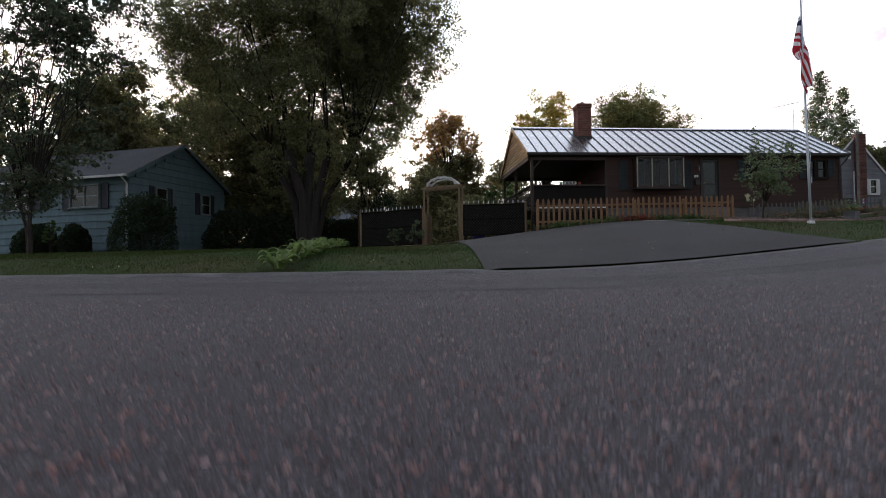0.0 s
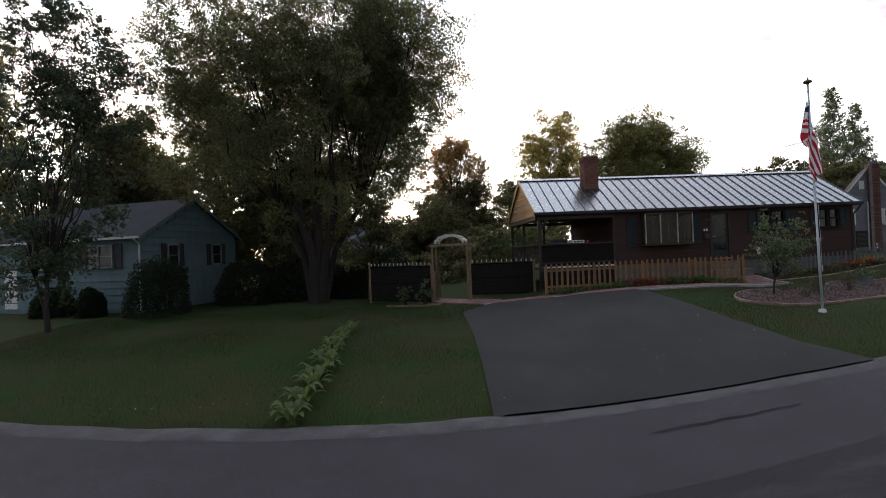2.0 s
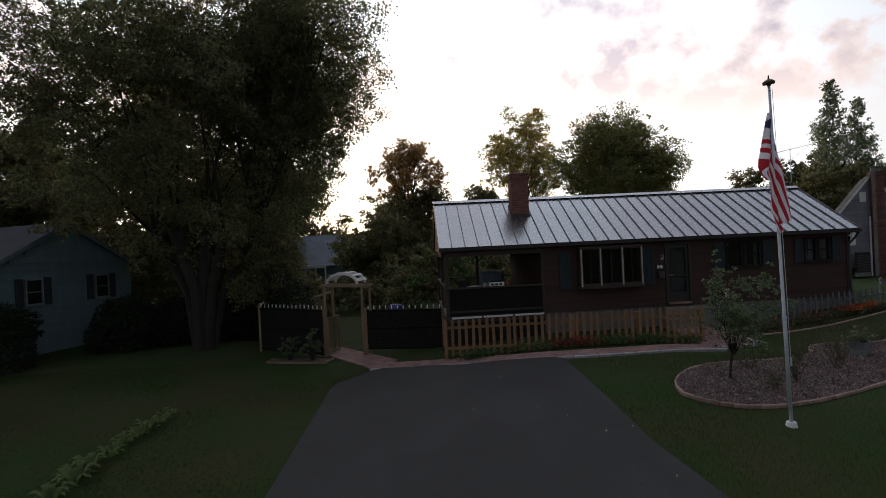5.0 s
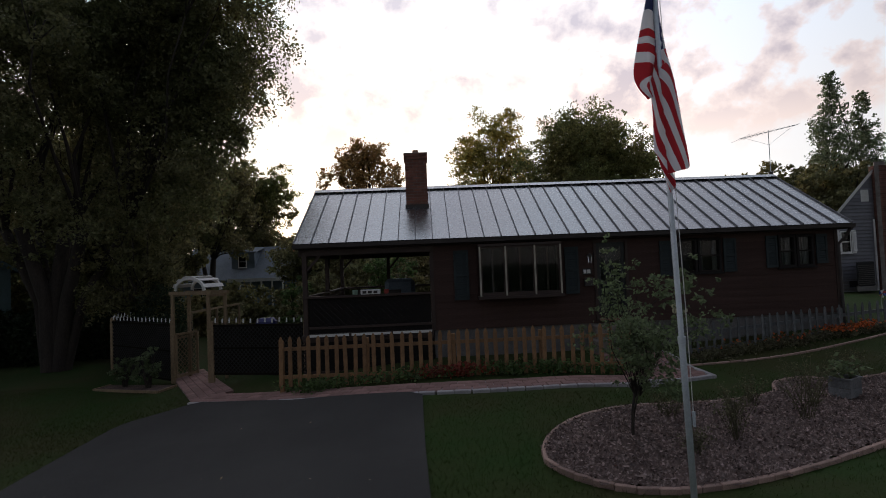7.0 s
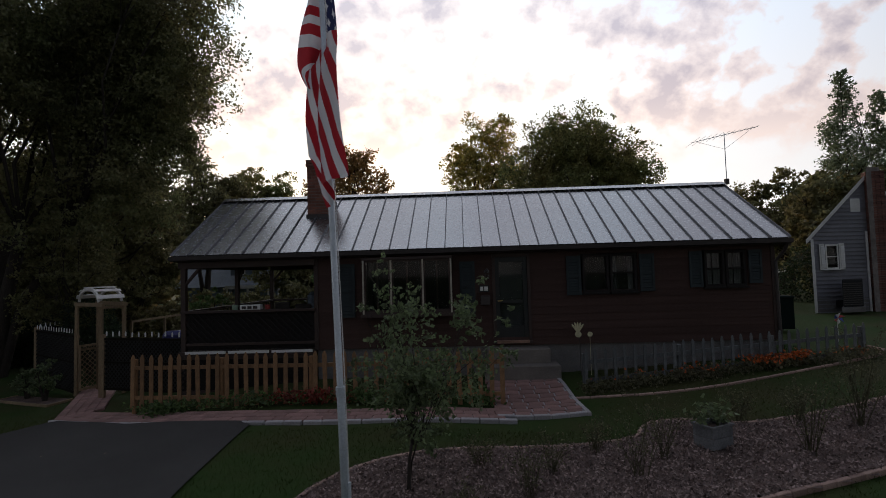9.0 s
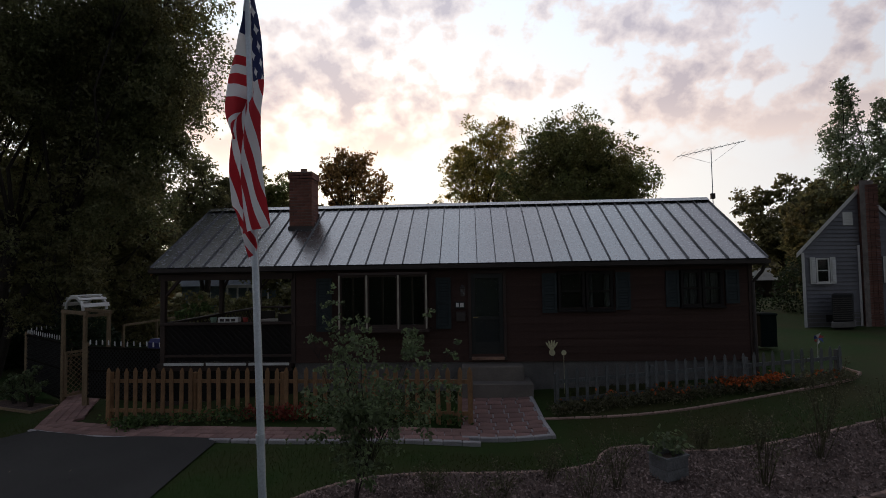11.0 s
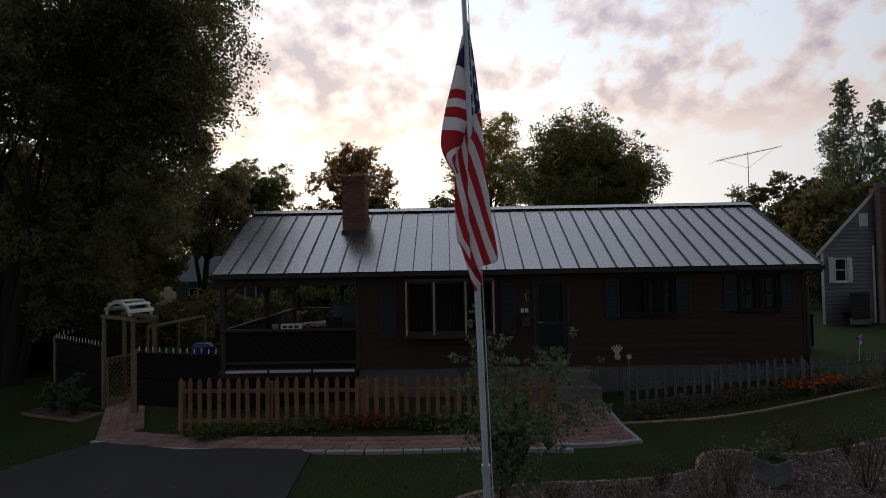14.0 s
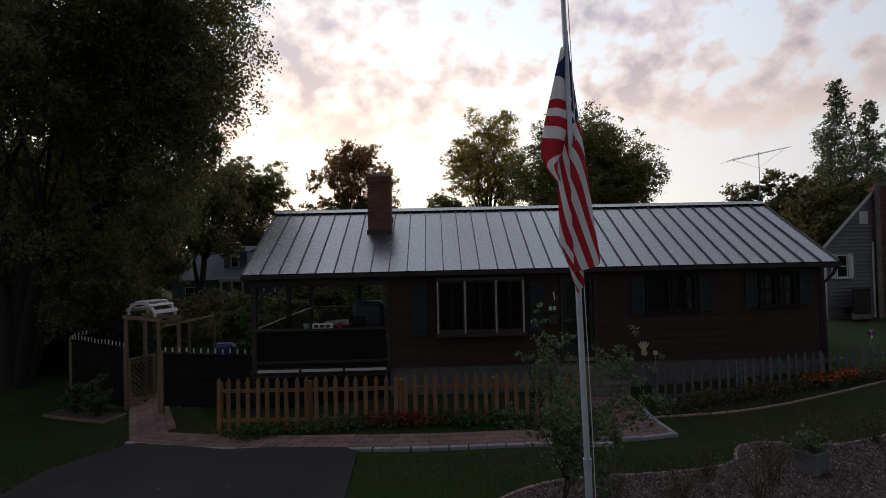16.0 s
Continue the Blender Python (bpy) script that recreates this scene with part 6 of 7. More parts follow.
    bmesh.ops.transform(bm, matrix=m, verts=bm.verts)
    part("casing", bm, M_AC, ac)
    bm = bmesh.new()
    for k in range(11):
        box(bm, (-0.37, -0.412, 0.14 + k * 0.075), (0.37, -0.398, 0.17 + k * 0.075))
    bmesh.ops.transform(bm, matrix=m, verts=bm.verts)
    part("grille", bm, M_TRIM, ac)
    bm = boxes(((-0.45, -0.45, -0.12), (0.45, 0.45, 0.07)), bevel=0.01)
    bmesh.ops.transform(bm, matrix=m, verts=bm.verts)
    part("pad", bm, M_FOUND, ac)


def build_far_house():
    """The house beyond the back garden, with a dormer."""
    o = Vector((-14.2, 53.5, 0.8))
    ob = thing("far_house", o, "distant blue-grey cape house with a dormer beyond the back garden", "house")
    M_FAR = material("blue_grey_siding", (0.17, 0.22, 0.26), 0.8, None, 1, 20, 0.2, 0.1)
    M_FROOF = material("blue_grey_roof", (0.17, 0.20, 0.225), 0.75, (0.13, 0.155, 0.175), 1, 10, 0.25, 0.2)
    part("wall", boxes(((o.x, o.y, 0.5), (o.x + 11.5, o.y + 7, 3.5))), M_FAR, ob)
    part("roof", prism(bmesh.new(), [(o.x - 0.3, o.y - 0.4, 3.4), (o.x - 0.3, o.y + 3.5, 6.5), (o.x - 0.3, o.y + 7.4, 3.4)], (0, 0, 0), (12.1, 0, 0)), M_FROOF, ob)
    d = part("dormer", boxes(((o.x + 4.3, o.y + 0.9, 3.9), (o.x + 6.4, o.y + 3.4, 5.9))), M_FAR, ob)
    part("dormer_roof", prism(bmesh.new(), [(o.x + 4.1, o.y + 0.7, 5.85), (o.x + 4.1, o.y + 3.5, 6.4), (o.x + 4.1, o.y + 3.5, 6.5), (o.x + 4.1, o.y + 0.7, 5.97)], (0, 0, 0), (2.5, 0, 0)), M_FROOF, d)
    sash_window(ob, Matrix.Translation((o.x + 4.95, o.y + 0.88, 4.5)), 0.75, 1.1, M_WHITE, proud=True)
    part("porch_fascia", boxes(((o.x + 4.4, o.y - 0.55, 3.2), (o.x + 9.4, o.y - 0.35, 3.5))), M_WHITE, ob)
    for k in range(6):
        part("porch_post", boxes(((o.x + 4.5 + k * 0.95, o.y - 0.5, 0.6), (o.x + 4.62 + k * 0.95, o.y - 0.38, 3.2))), M_WHITE, ob)
    sash_window(ob, Matrix.Translation((o.x + 1.2, o.y - 0.02, 1.6)), 1.6, 1.2, M_WHITE, proud=True)
    shed = thing("far_shed", (34, 48, 1.7), "small white-roofed shed far behind the houses", "shed")
    part("wall", boxes(((31.5, 46, 1.5), (35.5, 49, 3.4))), M_DARKWOOD, shed)
    part("roof", prism(bmesh.new(), [(31.3, 45.8, 3.4), (31.3, 47.5, 4.3), (31.3, 49.2, 3.4)], (0, 0, 0), (4.4, 0, 0)), M_WHITE, shed)


build_blue_house()
build_grey_house()
build_far_house()


# ---- trees ----
def build_trees():
    rng = np.random.default_rng(11)
    # the great many-stemmed maple between the two gardens
    lobes = crown_lobes(rng, (-6.7, 27.2, 12.6), (9.3, 6.0, 9.4), 210, 0.9, 1.6, -0.85)
    lobes = [q for q in lobes if q[2] > 2.2 + 1.0 * max(-7.5 - q[0], 0)]
    lobes += crown_lobes(np.random.default_rng(77), (-2.1, 29.0, 13.0), (3.0, 2.2, 6.5), 90, 1.0, 1.6)
    lobes += [(0.8, 28.2, 10.4, 1.2), (1.6, 27.8, 11.6, 1.5), (1.9, 27.5, 13.5, 1.6), (1.8, 27.6, 15.5, 1.6), (1.0, 28.4, 12.4, 1.5), (0.8, 28.6, 14.6, 1.6), (0.6, 28.2, 16.6, 1.6), (-1.4, 27.4, 8.6, 1.4), (0.5, 27.0, 11.0, 1.6), (0.6, 27.2, 13.0, 1.7), (0.4, 27.4, 15.0, 1.8), (0.2, 27.0, 17.2, 1.8), (-2.6, 26.8, 6.0, 1.3), (-3.2, 27.6, 4.6, 1.1),
              (-7.0, 25.0, 5.2, 1.2), (-6.2, 26.5, 4.6, 1.2), (-7.2, 28.6, 4.0, 1.1), (-4.0, 25.0, 6.2, 1.3), (-5.6, 24.6, 7.0, 1.4)]
    tree((-5.3, 26.0, 0.7), lobes, 300000, 0.14, L_BIG, "huge dark green many-stemmed shade tree between the gardens", 21,
         stems=((-2.0, 0.4, 0.20), (-0.9, -0.3, 0.26), (0.1, 0.5, 0.27), (1.1, 0.0, 0.24), (-0.2, 1.2, 0.22), (2.3, 0.6, 0.16), (-1.4, 1.2, 0.18)), fork=5.2, twigs=4, shell=0.3, droop=0.6, clump=34)
    lobes = crown_lobes(rng, (-8.6, 34.0, 7.6), (5.4, 3.0, 6.0), 60, 1.0, 1.6, -0.95) + [(-7.0, 33.5, 3.4, 1.5), (-9.5, 33.5, 3.0, 1.5), (-5.2, 34.0, 4.2, 1.4), (-12.0, 33.8, 3.6, 1.5)]
    tree((-8.6, 34.0, 0.8), lobes, 46000, 0.22, L_WOODS, "dense dark tree behind the great shade tree", 23, stems=((0, 0, 0.3), (0.8, 0.2, 0.2)), fork=3.0, shell=0.3)
    lobes = crown_lobes(rng, (-10.8, 63.0, 12.0), (4.6, 3.2, 4.6), 50, 1.1, 1.7, -0.95)
    tree((-11.0, 63.0, 1.0), lobes, 30000, 0.24, L_MAPLE, "yellow-green tree glowing behind the great shade tree", 24, stems=((0, 0, 0.2),), fork=5.0, shell=0.35)
    lobes = crown_lobes(rng, (-10.8, 40.0, 6.8), (3.6, 2.6, 5.2), 36, 1.0, 1.5, -0.95)
    tree((-10.8, 40.0, 0.9), lobes, 34000, 0.21, L_WOODS, "dense dark tree at the foot of the back garden", 25, stems=((0, 0, 0.2), (0.7, 0.1, 0.14)), fork=2.0, shell=0.3)
    lobes = crown_lobes(rng, (-7.4, 36.5, 5.4), (2.4, 2.0, 3.6), 26, 0.9, 1.3, -0.95)
    tree((-7.4, 36.5, 0.9), lobes, 26000, 0.19, L_WOODS, "bushy dark tree beyond the great shade tree", 26, stems=((0, 0, 0.16), (0.5, 0.1, 0.11)), fork=1.4, shell=0.3)
    lobes = crown_lobes(np.random.default_rng(28), (-12.6, 62.5, 6.8), (10.5, 2.4, 4.6), 90, 1.2, 1.7, -0.95)
    tree((-12.8, 62.5, 0.9), lobes, 50000, 0.26, L_WOODS, "low bushy dark tree below the yellow-green one", 28, stems=((0, 0, 0.14), (0.6, 0.1, 0.1)), fork=1.4, shell=0.3)
    # slender silvery tree near the street
    lobes = crown_lobes(rng, (-14.3, 20.8, 10.2), (3.7, 2.6, 8.4), 120, 0.45, 0.9, -0.95, (0.1, 0.95)) + crown_lobes(rng, (-14.8, 20.2, 4.6), (2.4, 1.6, 2.4), 24, 0.5, 0.85) + [(-15.4, 19.8, 2.3, 0.9), (-14.2, 20.2, 3.0, 0.9), (-16.0, 20.6, 3.2, 1.0), (-13.4, 20.4, 3.8, 0.8)]
    tree((-14.6, 20.0, 0.6), lobes, 33000, 0.14, L_BLUE, "slender tree with sparse silvery green leaves by the street", 22, stems=((-0.1, 0.2, 0.08), (-0.7, 0.4, 0.06)), fork=2.2, bark=M_BARK, shell=0.1, clump=18)
    lobes = crown_lobes(rng, (-2.5, 26.3, 4.2), (1.9, 1.3, 2.6), 40, 0.45, 0.8, -0.95)
    tree((-2.5, 26.3, 0.8), lobes, 13000, 0.12, L_WOODS, "bushy dark small tree behind the lattice fence", 27, stems=((0, 0, 0.09), (0.3, 0.1, 0.06)), fork=1.4, shell=0.2, clump=22)
    # taller trees behind the blue house
    for k, (x, y, h, r, mat) in enumerate(((-23, 45, 16.5, 4.4, L_MAPLE), (-17.5, 47, 22, 4.8, L_MAPLE), (-38, 44, 23, 5.4, L_BIG), (-10, 50, 15, 4.2, L_WOODS), (-42, 40, 25, 5.8, L_WOODS), (-28, 34, 21, 4.2, L_BIG), (-21, 36, 17, 3.6, L_WOODS))):
        lobes = crown_lobes(rng, (x, y, h * 0.60), (r, r, h * 0.38), 46, 0.8, 1.6, -0.9)
        tree((x, y, 0.8), lobes, 9000 if x < -27 else 25000, 0.25, mat, "tall backlit deciduous tree behind the blue house", 30 + k, stems=((0.3, 0, 0.28), (-0.7, 0.2, 0.2)), fork=h * 0.3, shell=0.2, group="backlit trees", clump=22)
    # round maples beyond the roof
    lobes = crown_lobes(np.random.default_rng(141), (19.55, 40.6, 9.8), (6.1, 4.2, 5.4), 200, 0.95, 1.35, -0.85, (0.3, 0.77))
    tree((19.6, 40.6, 1.7), lobes, 90000, 0.16, L_MAPLE, "broad round dark green maple behind the house", 41, stems=((0, 0, 0.4), (0.8, 0, 0.25)), fork=3.6, shell=0.3, clump=24)
    lobes = crown_lobes(rng, (13.9, 47.9, 12.2), (3.7, 3.0, 5.0), 72, 0.7, 1.2, -0.9, (0.35, 0.9))
    tree((13.8, 47.9, 1.7), lobes, 28000, 0.18, L_YELLOW, "yellowing maple glowing in the low light behind the house", 42, stems=((0, 0, 0.3),), fork=5, shell=0.25, clump=20)
    lobes = crown_lobes(rng, (10.6, 51.0, 8.2), (2.3, 2.0, 2.6), 26, 0.7, 1.1, -0.9)
    tree((10.6, 51.0, 1.7), lobes, 12000, 0.22, L_WOODS, "low round tree beyond the roof ridge", 47, stems=((0, 0, 0.2),), fork=3.4, shell=0.3, clump=22)
    lobes = crown_lobes(rng, (3.8, 44.6, 10.7), (3.6, 2.7, 3.0), 70, 0.55, 0.95, -0.9, (0.4, 0.9))
    tree((3.9, 44.6, 1.3), lobes, 19000, 0.17, L_ORANGE, "small orange-tinged tree behind the porch", 43, stems=((0, 0, 0.2),), fork=4.5, shell=0.25, clump=18)
    lobes = crown_lobes(rng, (3.2, 44.0, 5.6), (5.6, 2.6, 3.8), 60, 1.0, 1.5, -0.95)
    tree((3.0, 44.0, 1.3), lobes, 50000, 0.21, L_WOODS, "broad low dark tree behind the porch", 46, stems=((0, 0, 0.2), (-1.0, 0, 0.14)), fork=1.8, shell=0.3)
    lobes = crown_lobes(rng, (0.9, 41, 5.2), (3.3, 3, 3.4), 24, 1.0, 1.5, -0.9)
    tree((0.9, 41, 1.0), lobes, 20000, 0.20, L_WOODS, "dense low tree behind the arbor", 44, stems=((0, 0, 0.22),), fork=2.2, shell=0.3)
    # birch and dark trees to the right
    lobes = []
    for cx, top, wide, many in ((34.4, 15.4, 1.9, 120), (36.4, 14.0, 1.8, 100)):
        for k in range(many):
            s = k / many
            a, q = rng.uniform(0, 6.28), wide * (1 - s) ** 0.75 * rng.uniform(0.2, 1.0) + 0.08
            lobes.append((cx + math.cos(a) * q, 38.2 + math.sin(a) * q, 5.4 + (top - 5.4) * s, rng.uniform(0.5, 0.95) * (1.1 - 0.62 * s)))
    tree((35.4, 38.2, 1.7), lobes, 44000, 0.13, L_BIRCH, "tall feathery pale green birch with two tops", 45, stems=((-0.8, 0, 0.14), (0.9, 0.2, 0.12)), fork=4.0, bark=M_BARK, twigs=1, shell=0.05, droop=0.5, clump=9)
    for k, (x, y, h, r) in enumerate(((35.2, 45.0, 11.4, 3.7), (40.6, 46.0, 11.6, 4.0), (31.6, 36.6, 8.7, 1.7), (34.2, 36.4, 9.2, 2.1), (37.4, 36.6, 9.4, 2.3))):
        lobes = crown_lobes(rng, (x, y, h * 0.6), (r, r, h * 0.40), 44, 0.9, 1.4, -0.95)
        tree((x, y, 1.7), lobes, 26000, 0.25, L_WOODS, "dark dense tree behind the grey house", 50 + k, stems=((0, 0, 0.22),), fork=2.4, shell=0.3, group="dark trees")
    # young tree in the island bed
    z = ground(11.08, 14.85)
    lobes = crown_lobes(rng, (11.35, 14.8, z + 1.5), (1.22, 1.0, 1.1), 62, 0.16, 0.34, -0.9, (0.1, 0.98)) + [(10.95, 14.8, z + 2.2, 0.26), (10.85, 14.8, z + 2.45, 0.24), (10.8, 14.8, z + 2.7, 0.18), (10.78, 14.8, z + 2.92, 0.12), (10.6, 14.7, z + 2.35, 0.16), (11.2, 14.8, z + 2.5, 0.16), (11.85, 14.8, z + 2.2, 0.26), (11.95, 14.7, z + 2.42, 0.22), (12.05, 14.7, z + 2.62, 0.14), (12.35, 14.8, z + 2.05, 0.16), (12.4, 14.7, z + 2.25, 0.11)]
    tree((11.08, 14.85, z), lobes, 5600, 0.066, L_YOUNG, "young slender tree with narrow leaves in the mulch bed", 60, stems=((0.08, 0, 0.022), (0.16, 0.03, 0.012)), fork=0.75, twigs=3, shell=0.05, name="young_tree", clump=8)
    # far woods along the horizon
    pts = []
    for k in range(420):
        x = rng.uniform(-110, 130)
        y = rng.uniform(72, 100)
        hh = rng.uniform(5.5, 9.5)
        pts.append(blob_points(rng, [(x, y, hh * 0.35, 3.0), (x + rng.uniform(-2, 2), y, hh * 0.7, 2.4)], 150, 0.3))
    for k in range(70):
        x, y, hh = rng.uniform(-30, 6), rng.uniform(60, 69), rng.uniform(6.0, 8.0)
        pts.append(blob_points(rng, [(x, y, hh * 0.3, 2.4), (x + rng.uniform(-1, 1), y, hh * 0.62, 2.0)], 240, 0.3))
    far = quads("far_woods", leaf_mesh(np.concatenate(pts), 0.9, rng), L_WOODS)
    tagged(far, "low belt of far woods along the horizon", "woods", kind="stuff")
    pts = []
    for k in range(150):
        x, y = rng.uniform(-34, 11), rng.uniform(33, 43)
        hh = rng.uniform(1.4, 2.5) + 8.4 * step(-9, -13, x) + 2.4 * step(1, 3, x)
        pts.append(blob_points(rng, [(x, y, 0.8 + hh * 0.2, 1.3), (x, y, 0.8 + hh * 0.5, 1.3), (x, y, 0.8 + hh * 0.82, 1.2)], 420, 0.25))
    for k in range(110):
        x, y, hh = rng.uniform(-31, -12.5), rng.uniform(36, 43), rng.uniform(8.0, 10.5)
        pts.append(blob_points(rng, [(x, y, 0.8 + hh * s, 1.35) for s in (0.2, 0.4, 0.6, 0.8)], 480, 0.25))
    for k in range(60):
        x, y, hh = rng.uniform(2, 12), rng.uniform(36, 43), rng.uniform(3.4, 4.6)
        pts.append(blob_points(rng, [(x, y, 0.8 + hh * s, 1.2) for s in (0.2, 0.5, 0.8)], 400, 0.25))
    hedge = quads("garden_thicket", leaf_mesh(np.concatenate(pts), 0.26, rng), L_WOODS)
    tagged(hedge, "dark overgrown thicket behind the gardens", "thicket", kind="stuff")


build_trees()


# ---- shrubs and flowers ----
def build_plants():
    for k, (x, y, r, h) in enumerate(((-12.3, 23.7, 1.3, 2.6), (-18.1, 25.4, 0.85, 1.35), (-15.75, 24.5, 0.6, 1.3))):
        shrub((x, y), r, h, 9000, 0.10, L_SHRUB, "clipped rounded dark yew beside the blue house", 70 + k, group="yews", dense=True)
    shrub((-17.0, 24.8), 0.55, 1.8, 1500, 0.09, L_ROSE, "leggy sparse garden shrub", 73)
    shrub((-12.4, 24.9), 1.2, 2.7, 6000, 0.11, L_SHRUB, "loose dark shrub by the gable of the blue house", 74)
    for k, (x, y, r, h) in enumerate(((-9.4, 27.6, 1.5, 2.3), (-7.4, 28.6, 1.6, 2.0), (-5.0, 29.4, 1.5, 1.9), (-3.4, 28.6, 1.2, 1.8))):
        shrub((x, y), r, h, 8000, 0.14, L_SHRUB, "dark hedge shrub between the gardens", 80 + k, group="hedge shrubs", dense=True)
    shrub((-0.75, 22.5), 0.5, 1.3, 1500, 0.08, L_YOUNG, "leafy rose bush in the small corner bed", 90, name="rose_bush", group="rose bushes")
    shrub((0.15, 22.05), 0.5, 1.35, 1600, 0.08, L_YOUNG, "leafy rose bush in the small corner bed", 91, name="rose_bush", group="rose bushes")
    shrub((4.1, 23.4), 0.8, 2.9, 2200, 0.11, L_ROSE, "tall pale-flowering shrub beyond the porch", 92)
    shrub((3.2, 28.5), 1.1, 3.1, 3000, 0.12, L_WOODS, "tall garden shrub behind the porch", 93)
    shrub((6.6, 29.5), 1.4, 3.4, 3600, 0.13, L_ROSE, "garden shrub with pale blossom behind the porch", 94)
    shrub((-1.3, 25.6), 0.95, 2.9, 5000, 0.09, L_SHRUB, "dark rounded evergreen behind the lattice fence", 95, dense=True)
    # added shrubs, not known here: they hide the far lawn's bright grazing light
    for k, (x, y, r, h) in enumerate(((24.6, 33.4, 1.7, 2.6), (29.4, 33.6, 1.9, 2.8))):
        shrub((x, y), r, h, 5000, 0.13, L_SHRUB, "added dark shrub that covers the pale far side of the neighbour's lawn", 96 + k, group="lawn shrubs", dense=True)
    # border of the corner bed
    rb = thing("corner_bed", (-0.4, 22.2, 0.8), "small mulched corner bed edged with thin timber", "flower bed", kind="structure")
    pts = [(-1.45, 22.95), (-1.62, 22.42), (0.72, 21.48), (0.92, 22.1)]
    for (a, b), (c, d) in zip(pts, pts[1:]):
        part("timber_edge", beam(bmesh.new(), (a, b, ground(a, b) + 0.015), (c, d, ground(c, d) + 0.015), 0.045, 0.07), M_ARBOR, rb)
    part("soil", prism(bmesh.new(), [(a, b, ground(a, b)) for a, b in pts], (0, 0, -0.1), (0, 0, 0.03)), M_MULCH, rb)
    # hostas along the lawn's edge
    rng = np.random.default_rng(101)
    k = 0
    y = 9.25
    while y < 17.2:
        x = -2.54 - 0.45 * step(12.5, 9.2, y) + 0.12 * math.sin(y * 0.8)
        size = 0.68 - 0.040 * (y - 9.2)
        hosta((x + rng.uniform(-0.12, 0.12), y), size * rng.uniform(0.6, 0.85), 18, rng)
        y += size * rng.uniform(0.85, 1.25)
    # planting strip below the cedar fence
    pts, red = [], []
    for i in range(105):
        s = rng.random()
        x, yy = 4.9 + 7.4 * s, 18.60 - 0.17 * s + rng.normal() * 0.08
        if s < 0.06:
            yy += 0.35
        c = rng.normal(size=(34, 3)) * np.array([0.13, 0.10, 0.07]) + np.array([x, yy, ground(x, yy) + 0.13])
        (red if 0.42 < s < 0.60 and rng.random() < 0.75 else pts).append(c)
    tagged(quads("border_plants", leaf_mesh(np.concatenate(pts), 0.085, rng, flat=0.6), L_ROSE), "low green border plants below the cedar fence", "plants", kind="stuff")
    tagged(quads("red_border_plants", leaf_mesh(np.concatenate(red), 0.08, rng, flat=0.4), L_RED), "dark red bedding plants below the cedar fence", "plants", kind="stuff")
    # marigolds before the grey fence
    pts, bloom = [], []
    for i in range(190):
        s = rng.random()
        x, yy = 14.3 + 6.4 * s, 18.98 + 0.78 * s + rng.normal() * 0.12
        z = ground(x, yy)
        pts.append(rng.normal(size=(26, 3)) * np.array([0.10, 0.08, 0.055]) + np.array([x, yy, z + 0.09]))
        n = 5 if 0.56 < s < 0.76 else int(rng.random() < (0.45 if 0.15 < s < 0.45 else 0.2))
        bloom.append(rng.normal(size=(n, 3)) * np.array([0.10, 0.08, 0.03]) + np.array([x, yy, z + 0.21]))
    tagged(quads("marigold_leaves", leaf_mesh(np.concatenate(pts), 0.065, rng), L_WISP), "leafy marigold bedding along the grey fence", "plants", kind="stuff")
    tagged(quads("marigold_blooms", np.concatenate([leaf_mesh(np.concatenate(bloom) + rng.normal(size=(sum(len(b) for b in bloom), 3)) * 0.012, 0.065, rng, flat=1.5) for _ in range(3)]), L_FLOWER), "orange marigold flowers along the grey fence", "flowers", kind="stuff")
    edge = thing("border_edging", (18, 20, 1.6), "pale stone edging of the marigold border", "edging", kind="structure")
    st = slab_mesh("edging_stone", 0.3, 0.05, 0.06, M_PINKEDGE, 0.01)
    for x, yy, a in along(smooth_line([(14.15, 18.7), (16.0, 18.62), (18.5, 19.1), (20.5, 19.6), (21.2, 20.1), (21.2, 20.6)], 2), 0.31):
        piece("edging_stone", st, edge, laid(x, yy, 0.03, a))
    # sparse young plants in the island bed
    for k, (x, yy, h, r) in enumerate(((12.6, 14.8, 0.75, 0.45), (14.1, 15.35, 0.95, 0.55), (14.6, 15.85, 1.0, 0.55), (13.0, 15.5, 0.6, 0.4), (13.7, 16.1, 0.5, 0.4), (16.7, 15.9, 1.15, 0.6), (17.9, 16.6, 1.2, 0.6), (18.4, 17.2, 1.4, 0.5), (12.0, 15.6, 0.45, 0.35), (16.3, 17.0, 0.6, 0.4), (19.4, 17.2, 1.0, 0.6), (17.2, 16.9, 0.6, 0.4), (11.7, 14.3, 0.35, 0.3))):
        perennial((x, yy), r, h, 16, 0.036, L_WISP, 120 + k, "wispy young perennial with small leaves in the mulch bed")


